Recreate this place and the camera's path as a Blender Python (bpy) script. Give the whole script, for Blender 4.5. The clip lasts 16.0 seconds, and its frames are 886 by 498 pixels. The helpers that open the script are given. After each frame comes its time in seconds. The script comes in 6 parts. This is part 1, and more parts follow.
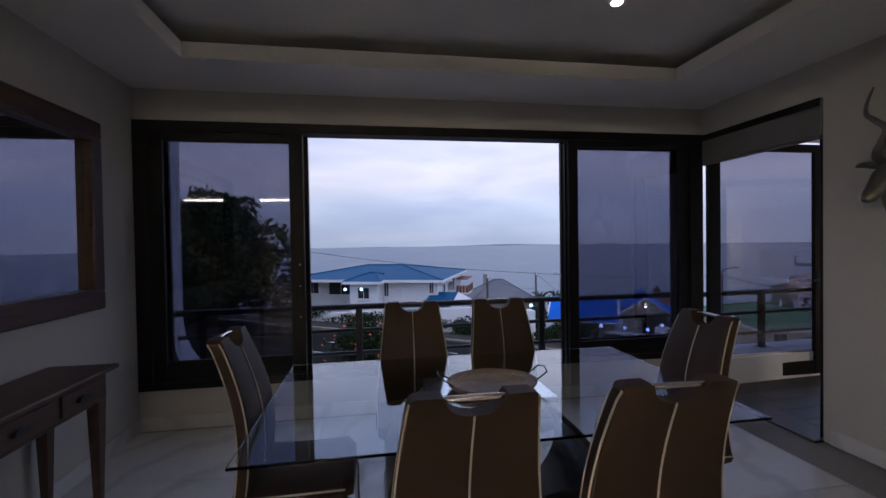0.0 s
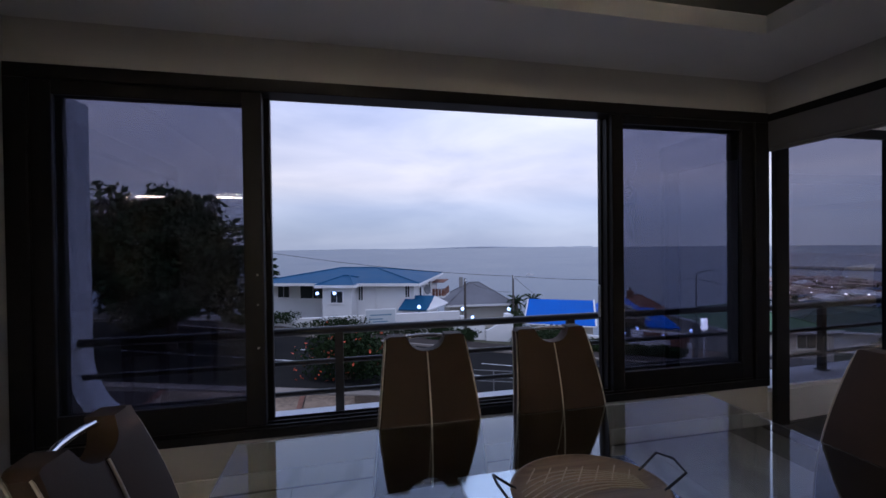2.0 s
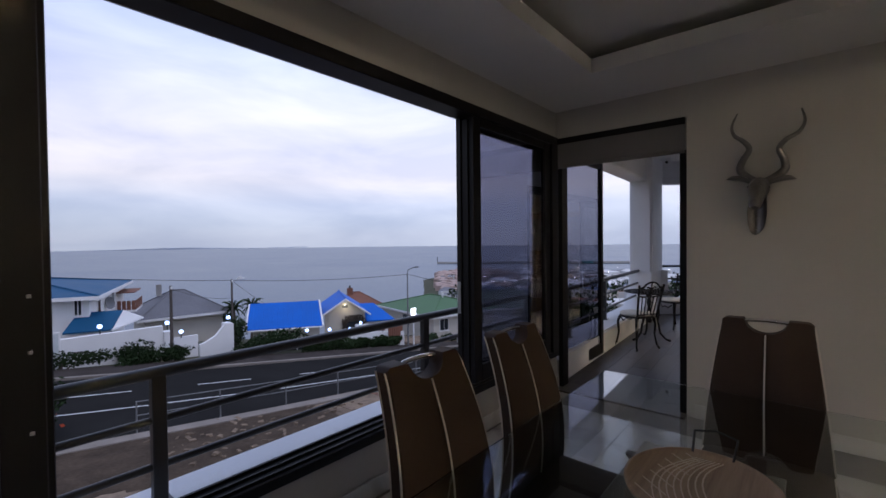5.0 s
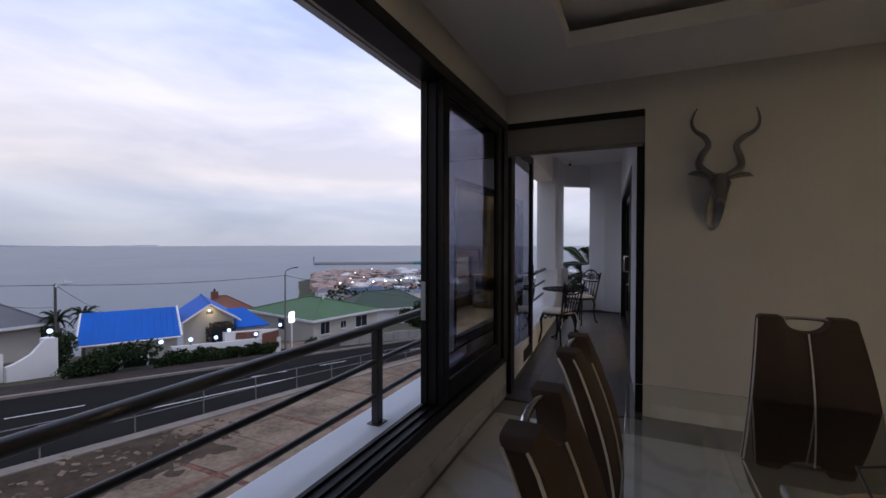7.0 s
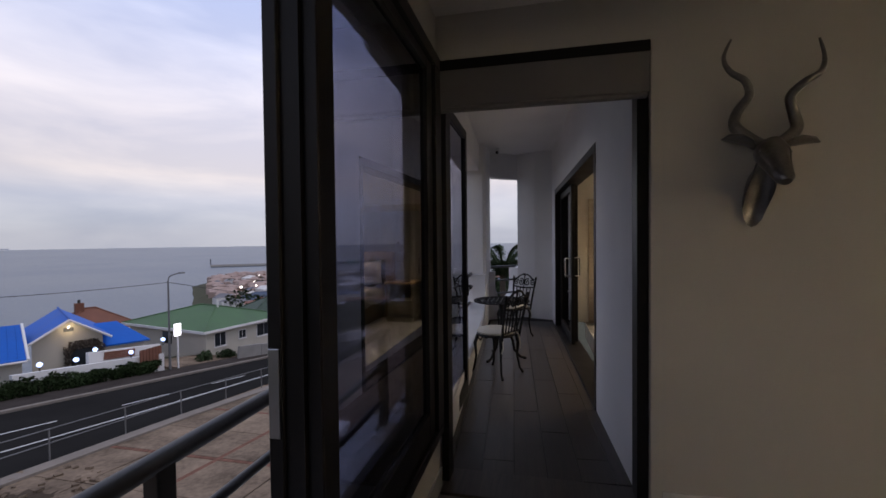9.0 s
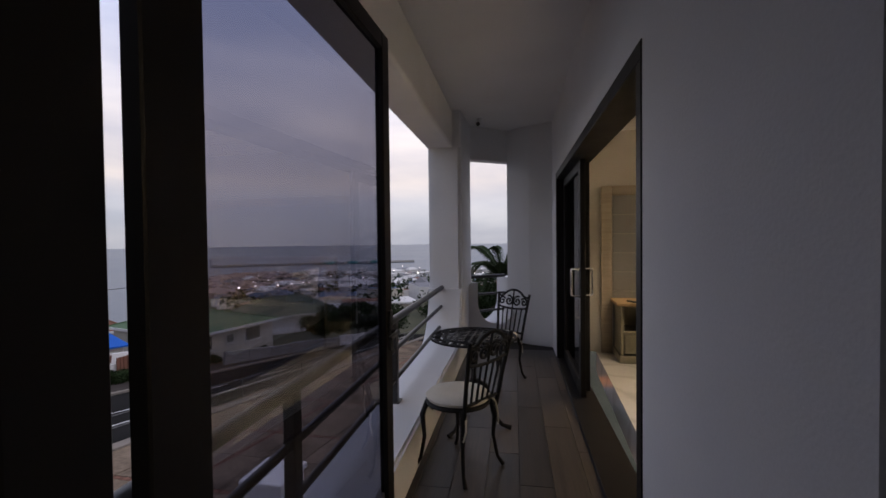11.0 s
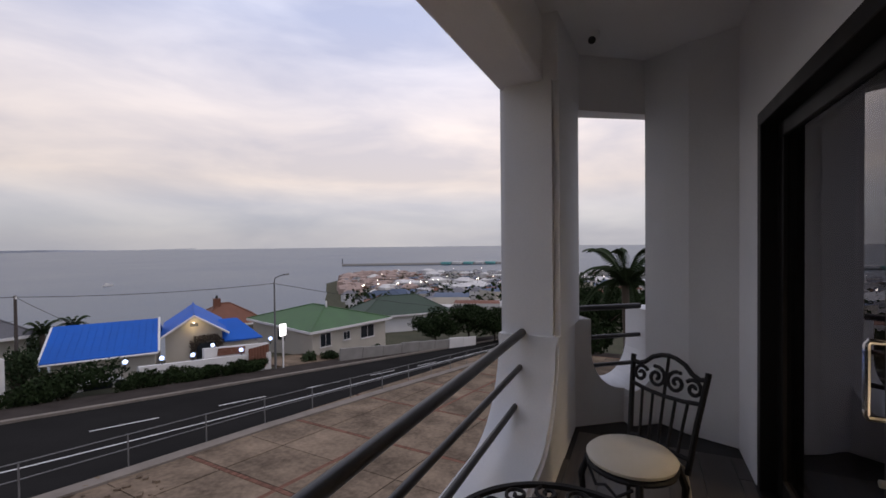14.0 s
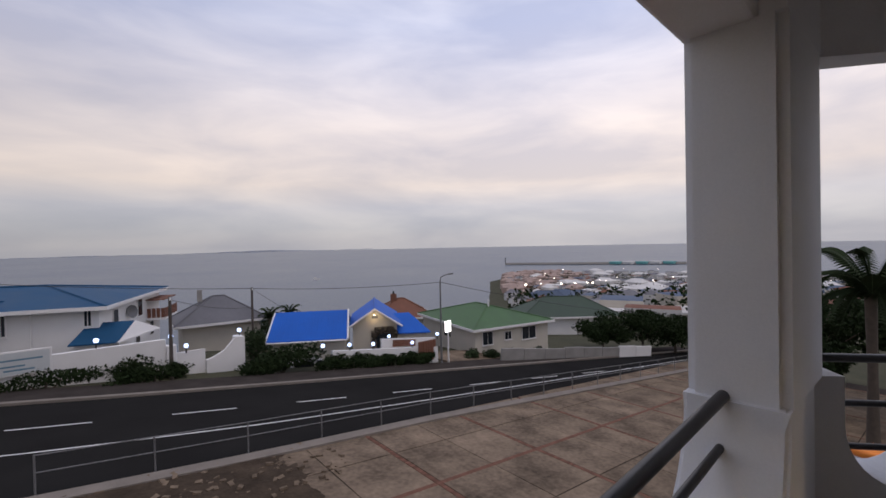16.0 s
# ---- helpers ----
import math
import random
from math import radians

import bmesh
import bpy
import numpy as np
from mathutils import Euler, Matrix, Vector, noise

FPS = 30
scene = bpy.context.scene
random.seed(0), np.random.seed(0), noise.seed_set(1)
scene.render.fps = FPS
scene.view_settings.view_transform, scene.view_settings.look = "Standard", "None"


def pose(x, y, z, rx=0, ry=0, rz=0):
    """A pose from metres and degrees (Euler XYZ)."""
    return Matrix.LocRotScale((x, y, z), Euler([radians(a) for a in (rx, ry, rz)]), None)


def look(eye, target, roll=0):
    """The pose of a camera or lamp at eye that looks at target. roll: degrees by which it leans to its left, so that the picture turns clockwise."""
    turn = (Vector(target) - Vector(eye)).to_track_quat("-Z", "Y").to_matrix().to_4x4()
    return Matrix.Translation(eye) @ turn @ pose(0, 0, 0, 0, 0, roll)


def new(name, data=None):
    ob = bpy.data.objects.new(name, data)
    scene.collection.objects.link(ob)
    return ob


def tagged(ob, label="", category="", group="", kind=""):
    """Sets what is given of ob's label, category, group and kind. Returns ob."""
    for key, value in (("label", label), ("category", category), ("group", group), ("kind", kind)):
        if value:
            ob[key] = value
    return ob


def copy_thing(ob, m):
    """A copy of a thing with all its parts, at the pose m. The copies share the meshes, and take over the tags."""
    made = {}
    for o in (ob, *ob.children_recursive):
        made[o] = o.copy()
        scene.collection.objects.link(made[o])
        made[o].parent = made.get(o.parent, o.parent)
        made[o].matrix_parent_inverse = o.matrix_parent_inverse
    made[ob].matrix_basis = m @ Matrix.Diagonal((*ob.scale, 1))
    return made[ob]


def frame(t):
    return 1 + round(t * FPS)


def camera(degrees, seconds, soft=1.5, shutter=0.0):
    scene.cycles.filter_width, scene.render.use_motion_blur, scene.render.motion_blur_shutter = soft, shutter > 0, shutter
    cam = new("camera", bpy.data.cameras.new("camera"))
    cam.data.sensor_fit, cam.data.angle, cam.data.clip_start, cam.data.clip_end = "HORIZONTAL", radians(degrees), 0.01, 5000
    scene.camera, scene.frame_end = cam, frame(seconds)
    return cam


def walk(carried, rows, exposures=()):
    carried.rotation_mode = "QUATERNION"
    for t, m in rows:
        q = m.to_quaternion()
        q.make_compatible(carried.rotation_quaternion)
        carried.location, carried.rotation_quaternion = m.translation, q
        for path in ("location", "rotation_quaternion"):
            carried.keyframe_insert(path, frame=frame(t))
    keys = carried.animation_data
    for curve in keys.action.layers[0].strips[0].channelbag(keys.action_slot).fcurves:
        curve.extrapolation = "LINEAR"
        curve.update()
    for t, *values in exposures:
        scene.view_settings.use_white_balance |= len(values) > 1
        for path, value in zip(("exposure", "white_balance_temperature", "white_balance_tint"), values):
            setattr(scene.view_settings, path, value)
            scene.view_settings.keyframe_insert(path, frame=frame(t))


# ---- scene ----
cam = camera(92.1, 16.0, soft=1.6)
PATH = [
    (0, (0.831, 0.977, 1.474), (1.15, 2.951, 1.442), -0.9),
    (0.5, (0.87, 1.268, 1.455), (1.193, 3.241, 1.432), -0.9),
    (1, (0.855, 1.555, 1.456), (1.191, 3.527, 1.435), -1.0),
    (1.5, (0.854, 1.758, 1.463), (1.205, 3.727, 1.441), -0.7),
    (2, (0.743, 1.954, 1.476), (1.182, 3.905, 1.454), -0.7),
    (2.5, (0.605, 2.141, 1.474), (1.195, 4.052, 1.447), -0.6),
    (3, (0.471, 2.337, 1.459), (1.245, 4.182, 1.433), -0.7),
    (3.5, (0.319, 2.478, 1.483), (1.292, 4.225, 1.457), -0.7),
    (4, (0.181, 2.574, 1.471), (1.368, 4.183, 1.446), -0.6),
    (4.5, (0.122, 2.681, 1.461), (1.482, 4.147, 1.432), -0.6),
    (5, (0.041, 2.807, 1.466), (1.563, 4.103, 1.432), -0.6),
    (7.5, (0.401, 3.82, 1.403), (2.266, 4.541, 1.367), -0.1),
    (8, (0.743, 3.997, 1.426), (2.649, 4.601, 1.388), -0.4),
    (8.5, (1.127, 4.119, 1.428), (3.064, 4.614, 1.39), -0.4),
    (9, (1.585, 4.13, 1.445), (3.536, 4.566, 1.401), -0.6),
    (11.5, (3.947, 4.054, 1.456), (5.897, 4.498, 1.415), -0.7),
    (12, (4.359, 4.119, 1.437), (6.293, 4.63, 1.401), -0.5),
    (12.5, (4.723, 4.145, 1.432), (6.644, 4.701, 1.398), -0.5),
    (13, (5.151, 4.186, 1.441), (7.043, 4.836, 1.412), -0.5),
    (13.5, (5.436, 4.298, 1.496), (7.284, 5.063, 1.459), -0.9),
    (14, (5.704, 4.32, 1.502), (7.469, 5.261, 1.47), -0.6),
    (14.5, (5.938, 4.373, 1.52), (7.596, 5.491, 1.492), -0.7),
    (15, (6.085, 4.48, 1.532), (7.637, 5.742, 1.507), -0.7),
    (15.5, (6.204, 4.53, 1.593), (7.66, 5.9, 1.56), -1.3),
    (16, (6.272, 4.547, 1.61), (7.567, 6.071, 1.585), -1.2),
]
EXPO = [(0.0, 0.38, 5600, 14), (2.5, 0.3, 5600, 14), (3.5, 0.38, 5700, 14), (5.0, 0.4, 5950, 12), (9.0, 0.2, 6700, 12), (12.0, 0.25, 7100, 12), (13.5, 0.15, 7300, 12), (16.0, 0.12, 7350, 12)]
walk(cam, [(t, look(e, g, r)) for t, e, g, r in PATH], EXPO)

# ---- world, sun, lamps ----
world = bpy.data.worlds.new("dusk_sky")
scene.world = world
world.use_nodes = True
wn, wl = world.node_tree.nodes, world.node_tree.links
wn.clear()


def wnode(kind, **kw):
    n = wn.new(kind)
    for k, v in kw.items():
        n.inputs[k].default_value = v
    return n


sky = wn.new("ShaderNodeTexSky")
sky.sky_type, sky.sun_disc = "NISHITA", False
sky.sun_elevation, sky.sun_rotation = radians(65), radians(197)
tc = wn.new("ShaderNodeTexCoord")
sep = wn.new("ShaderNodeSeparateXYZ")
wl.new(tc.outputs["Generated"], sep.inputs[0])
ramp = wn.new("ShaderNodeValToRGB")
wl.new(sep.outputs["Z"], ramp.inputs[0])
els = ramp.color_ramp.elements
els[0].position, els[0].color = 0.0, (0.34, 0.36, 0.43, 1)
els[1].position, els[1].color = 1.0, (0.48, 0.55, 0.74, 1)
for p, c in ((0.04, (0.35, 0.37, 0.45, 1)), (0.085, (0.46, 0.46, 0.525, 1)), (0.135, (0.67, 0.60, 0.58, 1)), (0.25, (0.65, 0.62, 0.66, 1)), (0.45, (0.53, 0.59, 0.79, 1))):
    e = els.new(p)
    e.color = c
# cloud streaks, flattened towards the horizon
mp = wn.new("ShaderNodeMapping")
mp.inputs["Scale"].default_value = (1.3, 1.3, 5.0)
wl.new(tc.outputs["Generated"], mp.inputs[0])
n1 = wnode("ShaderNodeTexNoise", Scale=2.0, Detail=6.0, Roughness=0.5, Distortion=0.3)
wl.new(mp.outputs[0], n1.inputs["Vector"])
cr = wn.new("ShaderNodeValToRGB")
cr.color_ramp.elements[0].position, cr.color_ramp.elements[0].color = 0.34, (0.74, 0.77, 0.86, 1)
cr.color_ramp.elements[1].position, cr.color_ramp.elements[1].color = 0.66, (1.12, 1.10, 1.08, 1)
wl.new(n1.outputs["Fac"], cr.inputs[0])
mul = wn.new("ShaderNodeMixRGB")
mul.blend_type = "MULTIPLY"
mul.inputs[0].default_value = 1.0
wl.new(ramp.outputs[0], mul.inputs[1])
wl.new(cr.outputs[0], mul.inputs[2])
# the west is darker and heavier, the east still holds the light
side = wnode("ShaderNodeMapRange", **{"From Min": -0.6, "From Max": 0.85, "To Min": 0.74, "To Max": 1.16})
wl.new(sep.outputs["X"], side.inputs["Value"])
mul2 = wn.new("ShaderNodeMixRGB")
mul2.blend_type = "MULTIPLY"
mul2.inputs[0].default_value = 1.0
wl.new(mul.outputs[0], mul2.inputs[1])
wl.new(side.outputs[0], mul2.inputs[2])
b1 = wnode("ShaderNodeBackground", Strength=0.02)
wl.new(sky.outputs[0], b1.inputs["Color"])
b2 = wnode("ShaderNodeBackground", Strength=1.0)
wl.new(mul2.outputs[0], b2.inputs["Color"])
add = wn.new("ShaderNodeAddShader")
wl.new(b1.outputs[0], add.inputs[0])
wl.new(b2.outputs[0], add.inputs[1])
wo = wn.new("ShaderNodeOutputWorld")
wl.new(add.outputs[0], wo.inputs[0])

sun_data = bpy.data.lights.new("sun", "SUN")
sun_data.energy, sun_data.angle, sun_data.color = 0.6, radians(30), (1.0, 0.9, 0.82)
sun = new("sun", sun_data)
sun.matrix_world = look((0, 0, 50), (6, 20, 0))


def spot(x, y, z, watts, colour=(1.0, 0.78, 0.55), size=120, radius=0.04):
    d = bpy.data.lights.new("downlight_lamp", "SPOT")
    d.energy, d.color, d.spot_size, d.spot_blend, d.shadow_soft_size = watts, colour, radians(size), 0.6, radius
    o = new("downlight_lamp", d)
    o.matrix_world = look((x, y, z), (x, y, z - 1))
    return o



# ---- materials ----
def mat(name, colour, rough=0.5, metal=0.0, var=0.15, scale=3.0, fine=60.0, bump=0.1, dist=0.002, rvar=0.1, tint=None, obvar=0.0, spec=0.5, coat=0.0):
    """Principled with two scales of variation and fine relief, in the object's own metres."""
    m = bpy.data.materials.new(name)
    m.use_nodes = True
    nt = m.node_tree
    N, L = nt.nodes, nt.links
    p = N["Principled BSDF"]
    p.inputs["Metallic"].default_value = metal
    p.inputs["Specular IOR Level"].default_value = spec
    p.inputs["Coat Weight"].default_value = coat
    tcn = N.new("ShaderNodeTexCoord")
    a = N.new("ShaderNodeTexNoise")
    a.inputs["Scale"].default_value, a.inputs["Detail"].default_value = scale, 5
    b = N.new("ShaderNodeTexNoise")
    b.inputs["Scale"].default_value, b.inputs["Detail"].default_value = fine, 4
    L.new(tcn.outputs["Object"], a.inputs["Vector"])
    L.new(tcn.outputs["Object"], b.inputs["Vector"])
    mixn = N.new("ShaderNodeMixRGB")
    dark = tuple(c * (1 - var) for c in (tint or colour))
    light = tuple(min(1, c * (1 + var)) for c in colour)
    mixn.inputs[1].default_value, mixn.inputs[2].default_value = (*dark, 1), (*light, 1)
    s = N.new("ShaderNodeMath")
    s.operation = "MULTIPLY_ADD"
    s.inputs[1].default_value, s.inputs[2].default_value = 0.35, 0.0
    L.new(b.outputs["Fac"], s.inputs[0])
    s2 = N.new("ShaderNodeMath")
    s2.operation = "MULTIPLY_ADD"
    s2.inputs[1].default_value = 0.65
    L.new(a.outputs["Fac"], s2.inputs[0])
    L.new(s.outputs[0], s2.inputs[2])
    st = N.new("ShaderNodeMapRange")
    st.inputs["From Min"].default_value, st.inputs["From Max"].default_value = 0.3, 0.7
    L.new(s2.outputs[0], st.inputs["Value"])
    L.new(st.outputs[0], mixn.inputs[0])
    out = mixn.outputs[0]
    if obvar:
        oi = N.new("ShaderNodeObjectInfo")
        mr = N.new("ShaderNodeMapRange")
        mr.inputs["To Min"].default_value, mr.inputs["To Max"].default_value = 1 - obvar, 1 + obvar
        L.new(oi.outputs["Random"], mr.inputs["Value"])
        mm = N.new("ShaderNodeMixRGB")
        mm.blend_type = "MULTIPLY"
        mm.inputs[0].default_value = 1
        L.new(out, mm.inputs[1])
        L.new(mr.outputs[0], mm.inputs[2])
        out = mm.outputs[0]
    L.new(out, p.inputs["Base Color"])
    r = N.new("ShaderNodeMapRange")
    r.inputs["To Min"].default_value, r.inputs["To Max"].default_value = max(0.0, rough - rvar), min(1, rough + rvar)
    L.new(a.outputs["Fac"], r.inputs["Value"])
    L.new(r.outputs[0], p.inputs["Roughness"])
    if bump:
        bn = N.new("ShaderNodeBump")
        bn.inputs["Strength"].default_value, bn.inputs["Distance"].default_value = bump, dist
        L.new(b.outputs["Fac"], bn.inputs["Height"])
        L.new(bn.outputs[0], p.inputs["Normal"])
    return m


def wood(name, dark, light, rough=0.5, axis=0, scale=2.0, obvar=0.0):
    """Grain stretched along one axis."""
    m = mat(name, light, rough, obvar=obvar)
    N, L = m.node_tree.nodes, m.node_tree.links
    st = [14.0, 14.0, 14.0]
    st[axis] = 0.9
    mpn = N.new("ShaderNodeMapping")
    mpn.inputs["Scale"].default_value = [v * scale / 2 for v in st]
    tcn = next(n for n in N if n.type == "TEX_COORD")
    L.new(tcn.outputs["Object"], mpn.inputs[0])
    for n in N:
        if n.type == "TEX_NOISE":
            L.new(mpn.outputs[0], n.inputs["Vector"])
            n.inputs["Scale"].default_value = 1.6 if n.inputs["Scale"].default_value < 10 else 7.0
            n.inputs["Distortion"].default_value = 0.8
        if n.type == "MIX_RGB" and n.blend_type == "MIX":
            n.inputs[1].default_value, n.inputs[2].default_value = (*dark, 1), (*light, 1)
    return m


def by_place(m):
    """Lets a pattern run on across neighbouring pieces instead of repeating on each."""
    N, L = m.node_tree.nodes, m.node_tree.links
    g = N.new("ShaderNodeNewGeometry")
    for l in list(L):
        if l.from_node.type == "TEX_COORD":
            L.new(g.outputs["Position"], l.to_socket)
    return m


def shifted(m):
    """Gives each piece its own stretch of the pattern."""
    N, L = m.node_tree.nodes, m.node_tree.links
    oi = N.new("ShaderNodeObjectInfo")
    k = N.new("ShaderNodeMath")
    k.operation = "MULTIPLY"
    k.inputs[1].default_value = 60.0
    L.new(oi.outputs["Random"], k.inputs[0])
    tcn = next(n for n in N if n.type == "TEX_COORD")
    ad = N.new("ShaderNodeVectorMath")
    for l in list(L):
        if l.from_node == tcn:
            L.new(ad.outputs[0], l.to_socket)
    L.new(tcn.outputs["Object"], ad.inputs[0])
    L.new(k.outputs[0], ad.inputs[1])
    return m


def glass(name, tint=(1, 1, 1), rough=0.0):
    m = bpy.data.materials.new(name)
    m.use_nodes = True
    N, L = m.node_tree.nodes, m.node_tree.links
    p = N["Principled BSDF"]
    p.inputs["Base Color"].default_value = (*tint, 1)
    p.inputs["Roughness"].default_value = rough
    p.inputs["Transmission Weight"].default_value = 1
    p.inputs["IOR"].default_value = 1.48
    return m


def glow(name, colour, strength):
    m = bpy.data.materials.new(name)
    m.use_nodes = True
    p = m.node_tree.nodes["Principled BSDF"]
    p.inputs["Base Color"].default_value = (*colour, 1)
    p.inputs["Emission Color"].default_value = (*colour, 1)
    p.inputs["Emission Strength"].default_value = strength
    return m


def marble(name):
    m = mat(name, (0.66, 0.65, 0.63), 0.12, var=0.06, scale=2, fine=25, bump=0.0, rvar=0.04, obvar=0.05)
    N, L = m.node_tree.nodes, m.node_tree.links
    p = N["Principled BSDF"]
    tcn = next(n for n in N if n.type == "TEX_COORD")
    w = N.new("ShaderNodeTexWave")
    w.inputs["Scale"].default_value, w.inputs["Distortion"].default_value = 0.7, 9.0
    w.inputs["Detail"].default_value, w.inputs["Detail Scale"].default_value = 4, 1.3
    mpn = N.new("ShaderNodeMapping")
    mpn.inputs["Rotation"].default_value = (0.2, 0.1, 0.6)
    L.new(tcn.outputs["Object"], mpn.inputs[0])
    L.new(mpn.outputs[0], w.inputs["Vector"])
    cr2 = N.new("ShaderNodeValToRGB")
    cr2.color_ramp.elements[0].position, cr2.color_ramp.elements[0].color = 0.0, (0.62, 0.61, 0.60, 1)
    cr2.color_ramp.elements[1].position, cr2.color_ramp.elements[1].color = 0.22, (1, 1, 1, 1)
    L.new(w.outputs["Fac"], cr2.inputs[0])
    src = p.inputs["Base Color"].links[0].from_socket
    mm = N.new("ShaderNodeMixRGB")
    mm.blend_type = "MULTIPLY"
    mm.inputs[0].default_value = 0.4
    L.new(src, mm.inputs[1])
    L.new(cr2.outputs[0], mm.inputs[2])
    L.new(mm.outputs[0], p.inputs["Base Color"])
    return m


M_WALL = mat("cream_wall_paint", (0.50, 0.475, 0.43), 0.75, var=0.04, scale=1.2, fine=180, bump=0.12, dist=0.0015)
M_CEIL = mat("white_ceiling_paint", (0.72, 0.70, 0.67), 0.8, var=0.03, scale=1, fine=200, bump=0.06)
M_PLAST = mat("white_exterior_plaster", (0.74, 0.74, 0.75), 0.85, var=0.06, scale=1.6, fine=90, bump=0.3, dist=0.003)
M_ALU = mat("dark_bronze_aluminium", (0.010, 0.0085, 0.008), 0.45, metal=0.0, var=0.2, scale=5, fine=300, bump=0.04, dist=0.0005, spec=0.22)
M_TINT = glass("violet_tinted_glass", (0.18, 0.18, 0.25))
M_TINT2 = glass("grey_tinted_glass", (0.26, 0.26, 0.32))
M_CLEAR = glass("clear_glass", (0.97, 0.99, 0.98))
M_TABLE = glass("green_edged_table_glass", (0.93, 0.98, 0.96))
M_BLIND = mat("grey_blind_fabric", (0.16, 0.153, 0.15), 0.8, var=0.08, scale=4, fine=400, bump=0.2)
M_MARBLE = by_place(marble("white_marble_tile"))
M_DGROUT = mat("dark_grout", (0.03, 0.028, 0.027), 0.9, var=0.2)
M_GROUT = mat("grey_grout", (0.25, 0.24, 0.23), 0.9, var=0.1)
M_PLANK = shifted(wood("dark_wood_tile", (0.024, 0.020, 0.018), (0.072, 0.058, 0.048), 0.42, axis=0, scale=2.2, obvar=0.4))
M_LEATHER = mat("brown_leatherette", (0.050, 0.031, 0.021), 0.62, spec=0.22, var=0.15, scale=6, fine=220, bump=0.35, dist=0.0012)
M_PIPE = mat("cream_piping", (0.62, 0.57, 0.50), 0.6, var=0.08, scale=10, fine=300)
M_CHROME = mat("chrome", (0.72, 0.72, 0.74), 0.14, metal=1.0, var=0.03, bump=0.0, rvar=0.05)
M_STEEL = mat("brushed_steel", (0.45, 0.45, 0.46), 0.3, metal=1.0, var=0.08, fine=300, bump=0.1)
M_IRON = mat("black_cast_iron", (0.009, 0.008, 0.008), 0.6, spec=0.25, var=0.3, scale=12, fine=160, bump=0.4, dist=0.002)
M_RAIL = mat("dark_painted_rail", (0.024, 0.022, 0.022), 0.4, var=0.2, scale=5, fine=120, bump=0.1)
M_CUSH = mat("ivory_cushion_cloth", (0.58, 0.53, 0.44), 0.9, var=0.08, scale=8, fine=500, bump=0.4)
M_PEWTER = mat("pewter_cast_metal", (0.20, 0.19, 0.18), 0.33, metal=0.8, var=0.25, scale=9, fine=60, bump=0.3, dist=0.004)
M_DARKWOOD = wood("dark_stained_wood", (0.035, 0.018, 0.011), (0.10, 0.052, 0.030), 0.42, axis=1)
M_CARVED = wood("carved_pale_wood", (0.20, 0.135, 0.085), (0.40, 0.29, 0.19), 0.6, axis=0)
M_PALELINE = mat("limed_groove", (0.62, 0.52, 0.40), 0.7, var=0.1)
M_MIRROR = mat("mirror_silver", (0.85, 0.86, 0.88), 0.02, metal=1.0, var=0.0, bump=0.0, rvar=0.0)
M_BLACK = mat("black_plastic", (0.02, 0.02, 0.02), 0.45, var=0.1, bump=0.05)
M_OAK = wood("pale_oak", (0.28, 0.18, 0.09), (0.50, 0.34, 0.18), 0.5, axis=1)
M_OLIVE = wood("sage_painted_wood", (0.22, 0.20, 0.14), (0.30, 0.27, 0.20), 0.6, axis=2)
M_TAUPE = wood("taupe_limed_wood", (0.30, 0.25, 0.19), (0.42, 0.36, 0.28), 0.6, axis=1)
M_SUEDE = mat("tan_suede", (0.21, 0.14, 0.075), 0.85, var=0.12, scale=5, fine=260, bump=0.3)
M_LINEN = mat("white_printed_linen", (0.62, 0.58, 0.52), 0.9, var=0.18, scale=9, fine=60, bump=0.3, dist=0.004)
M_THROW = mat("grey_fluffy_throw", (0.36, 0.33, 0.30), 0.95, var=0.3, scale=30, fine=200, bump=1.0, dist=0.02)
M_ASPHALT = mat("asphalt", (0.021, 0.0205, 0.0205), 0.9, var=0.16, scale=0.35, fine=30, bump=0.3, dist=0.01, spec=0.0)
M_LINE = mat("road_paint", (0.62, 0.62, 0.62), 0.7, var=0.15, scale=3, fine=40)
M_KERB = mat("concrete_kerb", (0.20, 0.175, 0.155), 0.9, var=0.2, scale=1.2, fine=25, bump=0.3, dist=0.01, spec=0.12)
M_WALK = mat("dark_pavement", (0.050, 0.043, 0.040), 0.92, var=0.3, scale=0.8, fine=18, bump=0.3, dist=0.01, spec=0.0)
M_SLAB = by_place(mat("weathered_concrete_slab", (0.185, 0.140, 0.104), 0.92, var=0.42, scale=0.55, fine=5, bump=0.5, dist=0.02, tint=(0.105, 0.080, 0.062), obvar=0.10, spec=0.05))
M_BRICK = mat("red_brick_edging", (0.15, 0.075, 0.055), 0.9, var=0.3, scale=2, fine=20, bump=0.3, dist=0.01, obvar=0.3, spec=0.12)
M_SOIL = mat("bare_dark_soil", (0.055, 0.04, 0.029), 0.95, var=0.5, scale=0.9, fine=9, bump=0.6, dist=0.03, spec=0.1)
M_EARTH = mat("scrubby_earth", (0.06, 0.058, 0.038), 0.95, var=0.35, scale=0.25, fine=4, bump=0.5, dist=0.05, tint=(0.06, 0.065, 0.04), spec=0.12)
M_SEA = mat("grey_sea", (0.045, 0.075, 0.115), 0.35, var=0.12, scale=0.006, fine=0.35, bump=0.8, dist=0.5, rvar=0.05, spec=0.42)
M_TEAL = mat("teal_roof_sheet", (0.008, 0.068, 0.155), 0.6, spec=0.2, var=0.12, scale=0.5, fine=8, bump=0.1, obvar=0.06)
